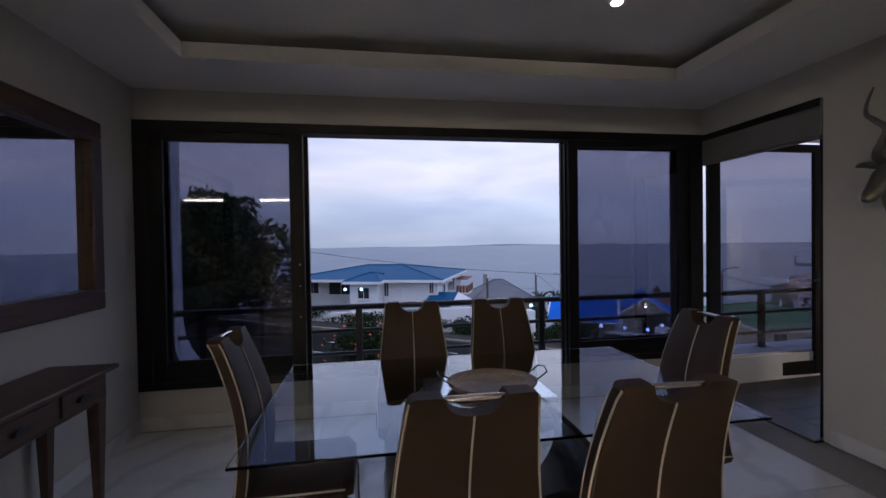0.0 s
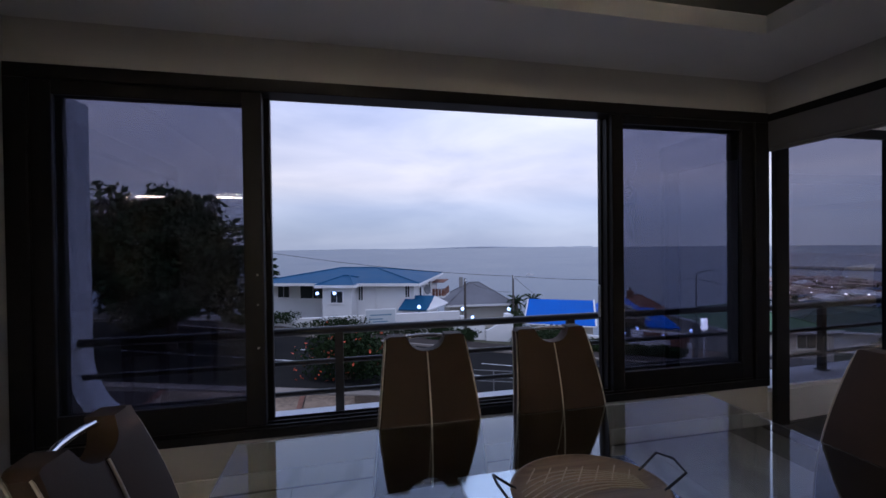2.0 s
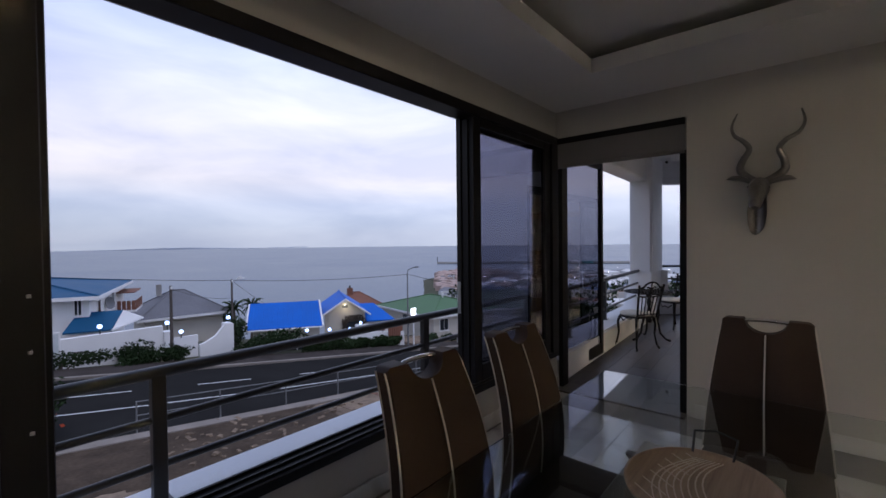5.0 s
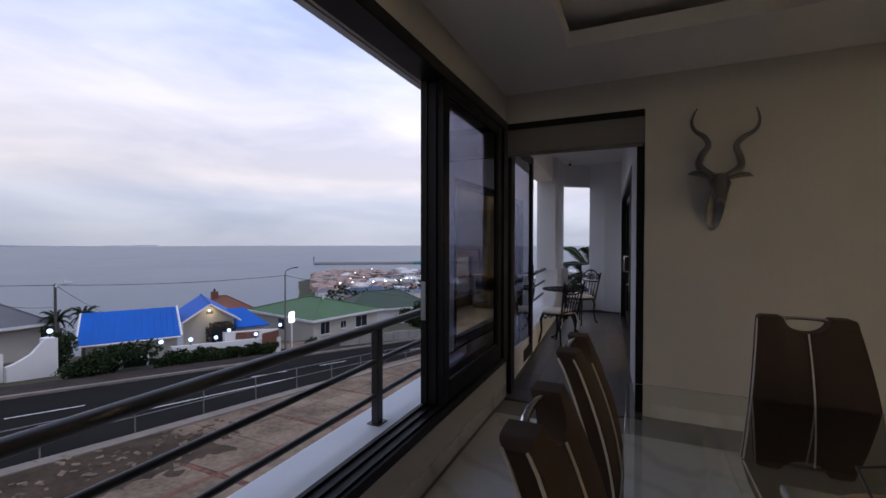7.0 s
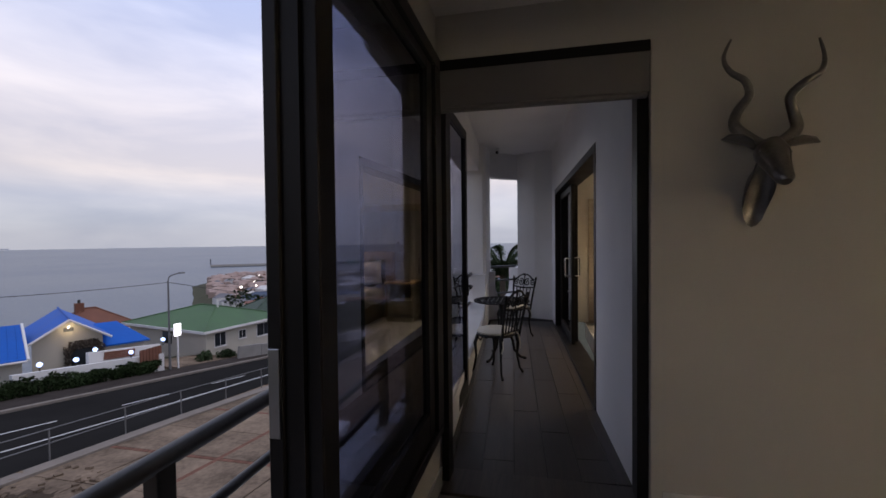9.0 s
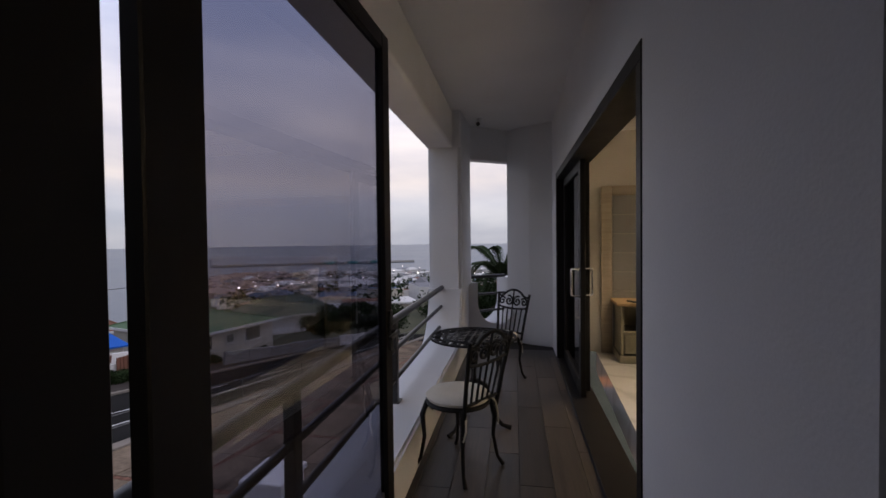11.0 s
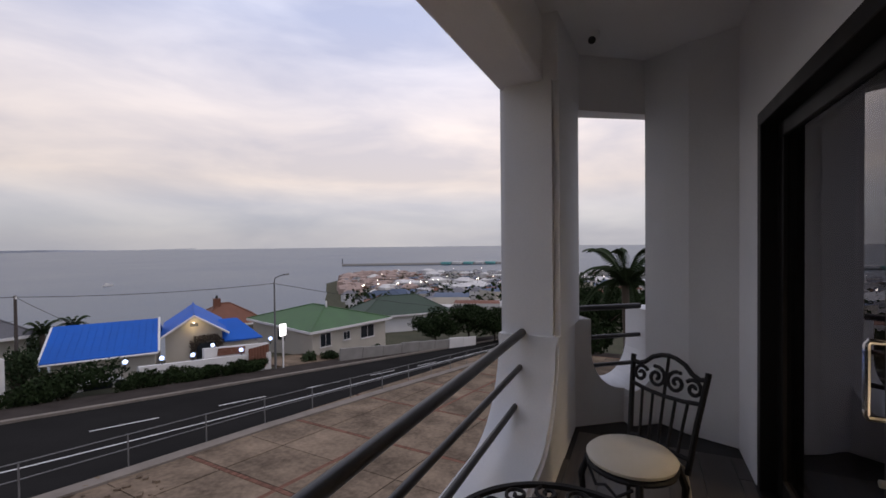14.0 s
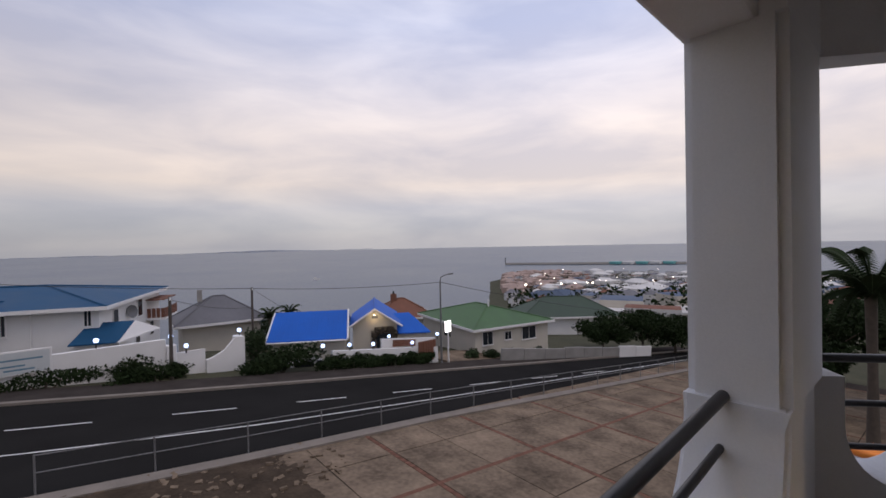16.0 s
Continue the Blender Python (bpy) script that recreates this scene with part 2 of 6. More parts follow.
M_BLUE = mat("bright_blue_roof", (0.002, 0.095, 0.45), 0.6, spec=0.2, var=0.12, scale=0.5, fine=8, bump=0.1, obvar=0.06)
M_GREEN = mat("green_roof", (0.05, 0.115, 0.045), 0.7, var=0.22, scale=0.4, fine=6, bump=0.2)
M_DGREEN = mat("dark_green_roof", (0.035, 0.06, 0.042), 0.7, var=0.2, scale=0.4, fine=6, bump=0.2)
M_GREYROOF = mat("grey_roof", (0.12, 0.12, 0.135), 0.8, var=0.2, scale=0.4, fine=6, bump=0.2)
M_REDROOF = mat("brown_tile_roof", (0.17, 0.07, 0.045), 0.85, var=0.25, scale=0.6, fine=9, bump=0.3)
M_HOUSE = mat("white_house_wall", (0.70, 0.69, 0.69), 0.9, var=0.06, scale=0.6, fine=20, bump=0.2)
M_CREAMH = mat("cream_house_wall", (0.50, 0.46, 0.40), 0.9, var=0.08, scale=0.6, fine=20, bump=0.2)
M_STONEW = mat("grey_block_wall", (0.24, 0.23, 0.22), 0.9, var=0.2, scale=0.9, fine=12, bump=0.3)
M_PANE = mat("dark_window_pane", (0.02, 0.024, 0.03), 0.08, var=0.1, bump=0.0, rvar=0.02)
M_LEAF = mat("dark_hedge_leaf", (0.018, 0.030, 0.012), 0.8, spec=0.06, var=0.35, scale=2.5, fine=20, bump=0.2, obvar=0.2)
M_LEAF2 = mat("grey_green_leaf", (0.030, 0.046, 0.022), 0.8, spec=0.08, var=0.35, scale=2.0, fine=20, bump=0.2, obvar=0.2)
M_BARK = mat("bark", (0.075, 0.058, 0.045), 0.9, var=0.3, scale=4, fine=30, bump=0.6, dist=0.01)
M_FLOWER = mat("red_flower", (0.55, 0.08, 0.03), 0.6, var=0.2)
M_GALV = mat("galvanised_steel", (0.16, 0.16, 0.165), 0.6, metal=0.3, var=0.15, scale=3, fine=60)
M_POLE = mat("weathered_pole_wood", (0.075, 0.062, 0.055), 0.9, var=0.3, scale=4, fine=30)
M_GLOBE = glow("cool_lamp_globe", (0.42, 0.58, 1.0), 2.6)
M_SIGNLIT = glow("lit_sign", (0.95, 0.95, 1.0), 2.2)
M_WARM = glow("warm_led", (1.0, 0.86, 0.66), 14.0)
M_LED = glow("cove_led_strip", (1.0, 0.82, 0.58), 46.0)
M_DOWN = glow("downlight_disc", (1.0, 0.9, 0.75), 30.0)



# ---- mesh helpers ----
def bm_box(x0, x1, y0, y1, z0, z1, bevel=0.0, bm=None, seg=1):
    own = bm is None
    b = bmesh.new()
    vs = [b.verts.new(p) for p in ((x0, y0, z0), (x1, y0, z0), (x1, y1, z0), (x0, y1, z0), (x0, y0, z1), (x1, y0, z1), (x1, y1, z1), (x0, y1, z1))]
    for f in ((0, 3, 2, 1), (4, 5, 6, 7), (0, 1, 5, 4), (1, 2, 6, 5), (2, 3, 7, 6), (3, 0, 4, 7)):
        b.faces.new([vs[i] for i in f])
    if bevel:
        bmesh.ops.bevel(b, geom=b.edges[:], offset=bevel, segments=seg, affect="EDGES", profile=0.5)
    if own:
        return b
    return merge(bm, b)


def merge(a, b):
    """Adds b to a and frees b."""
    me = bpy.data.meshes.new("tmp")
    b.to_mesh(me)
    b.free()
    a.from_mesh(me)
    bpy.data.meshes.remove(me)
    return a


def bm_tube(points, radius, sides=8, closed=False, bm=None, flat=1.0):
    """A round bar along points; radius may be a list."""
    b = bmesh.new() if bm is None else bm
    pts = [Vector(p) for p in points]
    n = len(pts)
    rs = radius if isinstance(radius, (list, tuple)) else [radius] * n
    rings = []
    up = Vector((0, 0, 1))
    prev = None
    for i, p in enumerate(pts):
        d = (pts[(i + 1) % n] - pts[i - 1]) if closed else (pts[min(i + 1, n - 1)] - pts[max(i - 1, 0)])
        d.normalize()
        side = prev - d * prev.dot(d) if prev else d.cross(up)
        if side.length < 1e-4:
            side = d.cross(Vector((0, 1, 0)))
        side.normalize()
        prev = side
        nrm = side.cross(d)
        rings.append([b.verts.new(p + (side * math.cos(a) + nrm * math.sin(a) * flat) * rs[i]) for a in (2 * math.pi * k / sides for k in range(sides))])
    m = n if closed else n - 1
    for i in range(m):
        r0, r1 = rings[i], rings[(i + 1) % n]
        for k in range(sides):
            b.faces.new((r0[k], r0[(k + 1) % sides], r1[(k + 1) % sides], r1[k]))
    if not closed:
        b.faces.new(rings[0][::-1])
        b.faces.new(rings[-1])
    return b


def bm_lathe(profile, sides=32, bm=None, centre=(0, 0, 0), sx=1.0, sy=1.0, hollow=False):
    """profile: (radius, z) pairs from bottom to top, turned about z."""
    b = bmesh.new() if bm is None else bm
    cx, cy, cz = centre
    rings = []
    for r, z in profile:
        if r < 1e-5:
            rings.append([b.verts.new((cx, cy, cz + z))])
        else:
            rings.append([b.verts.new((cx + sx * r * math.cos(2 * math.pi * k / sides), cy + sy * r * math.sin(2 * math.pi * k / sides), cz + z)) for k in range(sides)])
    for r0, r1 in zip(rings, rings[1:] + rings[:1] if hollow else rings[1:]):
        for k in range(sides):
            a, c = r0[k % len(r0)], r0[(k + 1) % len(r0)]
            d, e = r1[(k + 1) % len(r1)], r1[k % len(r1)]
            f = []
            for v in (a, c, d, e):
                if v not in f:
                    f.append(v)
            if len(f) > 2:
                b.faces.new(f)
    if hollow:
        return b
    if len(rings[0]) > 1:
        b.faces.new(rings[0][::-1])
    if len(rings[-1]) > 1:
        b.faces.new(rings[-1])
    return b


def bm_prism(outline, a0, a1, axis="y", bm=None):
    """A flat outline of 2D points pushed along an axis; the other two axes keep their order."""
    b = bmesh.new() if bm is None else bm

    def at(p, a):
        u, v = p
        return (a, u, v) if axis == "x" else (u, a, v) if axis == "y" else (u, v, a)

    lo = [b.verts.new(at(p, a0)) for p in outline]
    hi = [b.verts.new(at(p, a1)) for p in outline]
    n = len(outline)
    b.faces.new(lo)
    b.faces.new(hi[::-1])
    for i in range(n):
        b.faces.new((lo[i], hi[i], hi[(i + 1) % n], lo[(i + 1) % n]))
    bmesh.ops.recalc_face_normals(b, faces=b.faces[:])
    return b


def part(name, bm, material, parent=None, label="", smooth=False, m=None):
    """Links a bmesh as one mesh object, under a thing or a part."""
    me = bpy.data.meshes.new(name)
    bm.to_mesh(me)
    bm.free()
    me.materials.append(material)
    if smooth:
        for poly in me.polygons:
            poly.use_smooth = True
        me.set_sharp_from_angle(angle=radians(40))
    o = new(name, me)
    if parent is not None:
        o.parent = parent
    if m is not None:
        o.matrix_basis = m
    if label:
        o["label"] = label
    return o


def thing(name, label, category, m=None, group="", kind=""):
    o = new(name)
    o.empty_display_size = 0.1
    if m is not None:
        o.matrix_basis = m
    return tagged(o, label, category, group, kind)


def shell(name, bm, material, label, category="", m=None, smooth=False):
    """A piece of the setting."""
    return tagged(part(name, bm, material, None, "", smooth, m), label, category or name.split("_")[0], kind="structure")


def shared(name, me, parent, m):
    o = new(name, me)
    o.parent = parent
    o.matrix_basis = m
    return o


def mesh_of(bm, material, name):
    me = bpy.data.meshes.new(name)
    bm.to_mesh(me)
    bm.free()
    me.materials.append(material)
    return me



# ---- dining room and the open living space behind it ----
XL, XR, YW, ZC = -1.03, 4.0, 4.70, 2.725
ZT = 2.92
floor_slab = shell("floor", bm_box(-6.2, 4.2, -7.2, 4.72, -0.25, -0.012), M_GROUT, "white veined marble tile floor with thin grey joints", "floor")
shell("wall_west", bm_box(XL - 0.2, XL, 0.9, 4.95, 0, ZT + 0.2), M_WALL, "cream painted plaster wall behind the console table", "wall")
shell("wall_north_sill", bm_box(XL, XR, YW, 4.86, 0, 0.325), M_WALL, "low cream wall under the sliding window", "wall")
shell("wall_north_lintel", bm_box(XL, XR + 0.2, YW, 4.95, 2.475, ZT + 0.2), M_WALL, "cream wall strip above the sliding window", "wall")
shell("wall_east", bm_box(XR, XR + 0.2, -7.2, 3.555, 0, ZT + 0.2), M_WALL, "cream painted wall carrying the antelope head", "wall")
shell("wall_east_lintel", bm_box(XR, XR + 0.2, 3.555, 4.70, 2.465, ZT + 0.2), M_WALL, "cream wall above the balcony doorway", "wall")
shell("wall_south", bm_box(-6.2, 4.2, -7.4, -7.2, 0, ZT + 0.2), M_WALL, "cream rear wall of the living space", "wall")
shell("wall_living_west", bm_box(-6.4, -6.2, -7.4, 1.1, 0, ZT + 0.2), M_WALL, "cream side wall of the living space", "wall")
shell("wall_living_north", bm_box(-6.2, XL - 0.2, 0.9, 1.1, 0, ZT + 0.2), M_WALL, "cream wall closing the living space", "wall")


def tray_ceiling(name, x0, x1, y0, y1, tx0, tx1, ty0, ty1, label):
    """A border round a raised tray: flat soffit, upright lip, cove behind it and the upper ceiling."""
    b = bmesh.new()
    for a in ((x0, x1, ty1, y1), (x0, x1, y0, ty0), (x0, tx0, ty0, ty1), (tx1, x1, ty0, ty1)):
        bm_box(*a, ZC, ZC + 0.02, bm=b)
    lip = 0.025
    for a in ((tx0, tx1, ty1 - lip, ty1), (tx0, tx1, ty0, ty0 + lip), (tx0, tx0 + lip, ty0 + lip, ty1 - lip), (tx1 - lip, tx1, ty0 + lip, ty1 - lip)):
        bm_box(*a, ZC - 0.012, ZC + 0.095, bm=b)
    bm_box(x0, x1, y0, y1, ZT, ZT + 0.1, bm=b)
    return shell(name, b, M_CEIL, label, "ceiling")


tray_ceiling("ceiling", XL, XR, 0.9, YW, -0.42, 3.24, 1.55, 4.06, "white plaster tray ceiling with a recessed centre and cove lip")
tray_ceiling("ceiling_living", -6.2, 4.0, -7.2, 0.9, -4.85, 2.8, -5.5, -0.6, "white tray ceiling of the living space with a lit cove")


def skirting(name, bm, label):
    shell(name, bm, M_MARBLE, label, "skirting")


skirting("baseboard_west", bm_box(XL, XL + 0.012, 0.9, YW, 0, 0.11), "white marble tile skirting along the plaster wall")
skirting("baseboard_north", bm_box(XL + 0.012, XR, YW - 0.012, YW, 0, 0.11), "white marble tile skirting under the window")
skirting("baseboard_east", bm_box(XR - 0.012, XR, -7.2, 3.50, 0, 0.11), "white marble tile skirting along the feature wall")


# cove light strips of the living space
def cove_strip(x0, x1, y0, y1):
    t = thing("cove_light_strip", "warm white light strip along the ceiling cove", "strip light")
    part("led_strip", bm_box(x0, x1, y0, y1, ZC + 0.1, ZC + 0.15), M_LED, t)
    part("channel", bm_box(x0, x1, y0, y1, ZC + 0.085, ZC + 0.098), M_CEIL, t)


cove_strip(-4.80, 2.7, -5.48, -5.44)
cove_strip(-4.82, -4.78, -5.40, -0.7)


# ---- sliding window ----
def sash(name, parent, x0, x1, y, z0, z1, left, right, low, top, tint, depth=0.045):
    """One glazed sash: two stiles, two rails, a pane and its gaskets."""
    s = part(name, bm_box(x0, x0 + left, y - depth / 2, y + depth / 2, z0, z1, 0.004), M_ALU, parent)
    part("stile", bm_box(x1 - right, x1, y - depth / 2, y + depth / 2, z0, z1, 0.004), M_ALU, s)
    part("bottom_rail", bm_box(x0 + left, x1 - right, y - depth / 2, y + depth / 2, z0, z0 + low, 0.004), M_ALU, s)
    part("top_rail", bm_box(x0 + left, x1 - right, y - depth / 2, y + depth / 2, z1 - top, z1, 0.004), M_ALU, s)
    g = part("pane", bm_box(x0 + left - 0.01, x1 - right + 0.01, y - 0.003, y + 0.003, z0 + low - 0.01, z1 - top + 0.01), tint, s)
    g.visible_shadow = False
    return s


window = thing("window_1", "wide dark aluminium sliding window, centre pane slid open", "window", kind="structure")
WX0, WX1, WZ0, WZ1 = XL + 0.004, XR - 0.004, 0.325, 2.475
for nm, a in (("head_frame", (WX0, WX1, 4.672, 4.84, 2.398, WZ1)), ("bottom_frame", (WX0, WX1, 4.672, 4.86, WZ0, 0.380)), ("jamb_frame", (WX0, -0.92, 4.672, 4.86, 0.380, 2.398)), ("jamb_frame", (3.86, WX1, 4.672, 4.86, 0.380, 2.398))):
    part(nm, bm_box(*a, 0.004), M_ALU, window)
for yy in (4.70, 4.76, 4.82):
    part("track", bm_box(-0.92, 3.86, yy - 0.004, yy + 0.004, 0.380, 0.394), M_ALU, window)
sash_l = sash("sash", window, -0.92, 0.255, 4.715, 0.395, 2.397, 0.10, 0.11, 0.155, 0.075, M_TINT)
sash_k = sash("sash", window, -0.90, 0.285, 4.815, 0.395, 2.397, 0.08, 0.09, 0.13, 0.06, M_CLEAR)
sash_r = sash("sash", window, 2.615, 3.86, 4.715, 0.395, 2.397, 0.095, 0.11, 0.13, 0.06, M_TINT)
sash_m = sash("sash", window, 2.587, 3.84, 4.815, 0.395, 2.397, 0.08, 0.09, 0.13, 0.06, M_CLEAR)
part("interlock", bm_box(2.60, 2.675, 4.738, 4.792, 0.40, 2.38), M_ALU, sash_r)
part("interlock", bm_box(0.18, 0.25, 4.738, 4.792, 0.40, 2.38), M_ALU, sash_l)
part("pull_handle", bm_box(2.582, 2.586, 4.80, 4.832, 0.92, 1.16, 0.0015), M_STEEL, sash_m, "grey recessed pull")
for zz in (0.86, 1.12, 1.30):
    part("latch", bm_box(0.212, 0.224, 4.688, 4.693, zz, zz + 0.012, 0.001), M_STEEL, sash_l)

# ---- doorway to the balcony ----
door_frame = thing("door_1", "dark aluminium balcony doorway frame with a roller blind box", "doorway", kind="structure")
part("jamb", bm_box(4.04, 4.17, 3.557, 3.615, 0.004, 2.463, 0.004), M_ALU, door_frame)
part("jamb", bm_box(4.04, 4.17, 4.655, 4.698, 0.004, 2.463, 0.004), M_ALU, door_frame)
part("head", bm_box(4.04, 4.17, 3.615, 4.655, 2.41, 2.463, 0.004), M_ALU, door_frame)
part("threshold", bm_box(3.93, 4.2, 3.56, 4.685, -0.03, 0.004, 0.003), M_PLANK, door_frame, "dark wood-look threshold strip")
blind = thing("roller_blind", "grey fabric roller blind rolled up in its box over the doorway", "blind")
part("blind_box", bm_box(3.985, 4.038, 3.56, 4.695, 2.20, 2.463, 0.006), M_BLIND, blind)
part("head_cover", bm_box(3.976, 3.984, 3.562, 4.692, 2.405, 2.462, 0.002), M_ALU, blind, "dark aluminium cover strip")
part("bottom_bar", bm_box(3.99, 4.03, 3.57, 4.69, 2.175, 2.199, 0.006), M_BLIND, blind)
leaf = thing("door_leaf", "open dark-framed tinted glass door leaf folded against the balcony side", "glass door")
lf = sash("leaf_frame", leaf, 4.20, 5.475, 4.79, 0.03, 2.43, 0.075, 0.085, 0.14, 0.08, M_TINT2)
part("lever_handle", bm_tube([(5.435, 4.765, 1.02), (5.435, 4.725, 1.02), (5.35, 4.715, 1.02), (5.30, 4.715, 1.015)], 0.011, 8), M_BLACK, lf, "black lever handle")
part("handle_plate", bm_box(5.415, 5.455, 4.755, 4.767, 0.93, 1.12, 0.003), M_BLACK, lf)
for zz in (0.35, 1.25, 2.1):
    part("hinge", bm_tube([(4.185, 4.79, zz), (4.185, 4.79, zz + 0.1)], 0.012, 8), M_ALU, lf)


# ---- downlights ----
def downlight(x, y, z, watts, colour=(1.0, 0.78, 0.55), size=120):
    t = thing("downlight", "small round recessed ceiling downlight, switched on", "downlight", pose(x, y, z), "recessed downlights")
    part("trim_ring", bm_lathe([(0.032, -0.004), (0.046, -0.004), (0.046, 0.0), (0.032, 0.0)], 24, hollow=True), M_CEIL, t, smooth=True)
    part("lens", bm_lathe([(0.0, -0.003), (0.031, -0.003)], 24), M_DOWN, t)
    spot(x, y, z - 0.02, watts, colour, size)


downlight(2.32, 3.40, ZT, 1.2)
downlight(0.5, 3.40, ZT, 0.6)
for dx in (-3.4, -1.8):
    for dy in (-4.2, -1.8):
        downlight(dx, dy, ZT, 12)



# ---- balcony, in its own frame: u along it, v across it from the bedroom wall ----
BAL = pose(4.17, 3.60, 0, 0, 0, 3.2)
shell("balcony_floor", bm_box(-0.02, 5.7, -0.16, 1.3, -0.25, -0.014), M_DGROUT, "dark wood-look plank tiles on the balcony", "floor", BAL)
shell("wall_bedroom_front", bm_box(0.035, 1.15, -0.2, 0, 0, 3.0), M_PLAST, "white plastered balcony wall beside the bedroom door", "wall", BAL)
shell("wall_bedroom_far", bm_box(4.66, 5.2, -0.2, 0, 0, 3.0), M_PLAST, "white plastered wall at the balcony end", "wall", BAL)
shell("wall_bedroom_lintel", bm_box(1.15, 4.66, -0.2, 0, 2.24, 3.0), M_PLAST, "white plastered wall above the bedroom door", "wall", BAL)
shell("balcony_ceiling", bm_box(-0.02, 5.9, -0.2, 1.56, 3.0, 3.15), M_PLAST, "white plastered balcony ceiling", "ceiling", BAL)
shell("balcony_beam", bm_box(-0.15, 5.45, 1.22, 1.54, 2.56, 3.0, 0.03, seg=3), M_PLAST, "white plastered beam over the balcony opening", "beam", BAL)


def arc(cx, cz, rx, rz, a0, a1, n=12):
    return [(cx + rx * math.cos(radians(a0 + (a1 - a0) * i / n)), cz + rz * math.sin(radians(a0 + (a1 - a0) * i / n))) for i in range(n + 1)]


# front parapet: low ledge that sweeps up into the corner pillar
out = [(-0.1, -0.6), (5.2, -0.6), (5.2, 0.87), (4.40, 0.87)] + arc(3.85, 0.87, 0.55, 0.59, 0, -90) + [(-0.1, 0.28)]
pb = bm_prism(out, 1.12, 1.53, "y")
bmesh.ops.bevel(pb, geom=[e for e in pb.edges if abs(e.verts[0].co.y - e.verts[1].co.y) < 1e-4 and min(v.co.z for v in e.verts) > 0.2], offset=0.02, segments=3, affect="EDGES")
shell("parapet_front", pb, M_PLAST, "low white plastered parapet sweeping up to the pillar", "parapet", BAL, True)
PA, PB, PC = (5.18, 1.083), (5.55, 0.60), (5.20, -0.03)
pil = bm_prism([(4.43, 1.525), (4.43, 1.123), PA, (5.34, 1.20), (5.40, 1.525)], 0.868, 2.565, "z")
bmesh.ops.bevel(pil, geom=[e for e in pil.edges if abs(e.verts[0].co.z - e.verts[1].co.z) > 1], offset=0.04, segments=4, affect="EDGES")
shell("pillar", pil, M_PLAST, "white rounded corner pillar of the balcony", "pillar", BAL, True)
shell("pillar_head", bm_prism([(4.43, 1.22), (4.43, 1.123), PA, (5.34, 1.20), (5.30, 1.22)], 2.565, 3.0, "z"), M_PLAST, "white plaster over the pillar", "pillar", BAL)
# angled end wall with the tall opening
shell("wall_end_right", bm_prism([PC, (5.33, 0.30), PB, (5.74, 0.585), (5.86, 0.50), (5.60, -0.2)], 0, 3.0, "z"), M_PLAST, "white plastered end wall of the balcony", "wall", BAL)
shell("wall_end_lintel", bm_prism([PA, PB, (5.74, 0.585), (5.34, 1.20)], 2.555, 3.0, "z"), M_PLAST, "white plastered wall over the tall opening", "wall", BAL)
ENDM = BAL @ pose(PA[0], PA[1], 0, 0, 0, math.degrees(math.atan2(PB[1] - PA[1], PB[0] - PA[0])))
uo = [(-0.05, -0.02), (0.90, -0.02), (0.90, 0.90), (0.66, 0.90)] + arc(0.40, 0.60, 0.26, 0.33, 0, -90, 8) + arc(0.40, 0.60, 0.30, 0.33, -90, -180, 8)[1:] + [(0.10, 0.86), (-0.05, 0.86)]
ur = [(0.40, -0.02), (0.90, -0.02), (0.90, 0.90), (0.66, 0.90)] + arc(0.40, 0.60, 0.26, 0.33, 0, -90, 8)
shell("parapet_pier", bm_prism(ur, -0.10, 0.0, "y"), M_PLAST, "white plastered pier beside the rounded notch", "parapet", ENDM)
shell("parapet_end", bm_prism(uo, 0.003, 0.34, "y"), M_PLAST, "white plastered end parapet with a rounded notch", "parapet", ENDM)
shell("wall_fascia", bm_box(-0.1, 5.45, 1.0, 1.52, -8.5, -0.55), M_PLAST, "white plastered lower storey of the house", "wall", BAL)
shell("wall_outer_ledge", bm_box(-1.6, 4.3, 4.865, 5.29, -8.0, 0.262, 0.012), M_PLAST, "white plastered ledge outside the window", "ledge")
shell("wall_outer_west", bm_box(-6.4, -1.6, 4.0, 4.3, -8.0, 3.1), M_PLAST, "white plastered outer wall of the house", "wall")
shell("wall_outer_lintel", bm_box(-1.6, 4.15, 4.955, 5.00, 2.468, 3.15), M_PLAST, "white plastered outer lintel over the window", "wall")
ol = [(-1.7, 0.26), (-0.55, 0.26)] + arc(-0.42, 0.80, 0.50, 0.54, -100, -180) + [(-0.92, 2.42), (-1.7, 2.42)]
shell("pillar_west", bm_prism(ol, 4.96, 5.25, "y"), M_PLAST, "white exterior pillar beside the window", "pillar")
shell("roof_slab", bm_box(-6.5, 10.0, -7.5, 4.95, 3.16, 3.35), M_PLAST, "white flat roof slab of the house", "roof")


# ---- railings ----
def railing(name, label, m, length, posts, zs, radii, base, end_caps=True):
    r = thing(name, label, "railing", m)
    for z, rad in zip(zs, radii):
        part("rail", bm_tube([(length[0], 0, z), (length[1], 0, z)], rad, 14), M_RAIL, r, smooth=True)
    for x in posts:
        p = part("post", bm_box(x - 0.03, x + 0.03, -0.025, 0.025, base, zs[0], 0.004), M_RAIL, r)
        part("foot_plate", bm_box(x - 0.05, x + 0.05, -0.045, 0.045, base, base + 0.008, 0.002), M_RAIL, p)
    return r


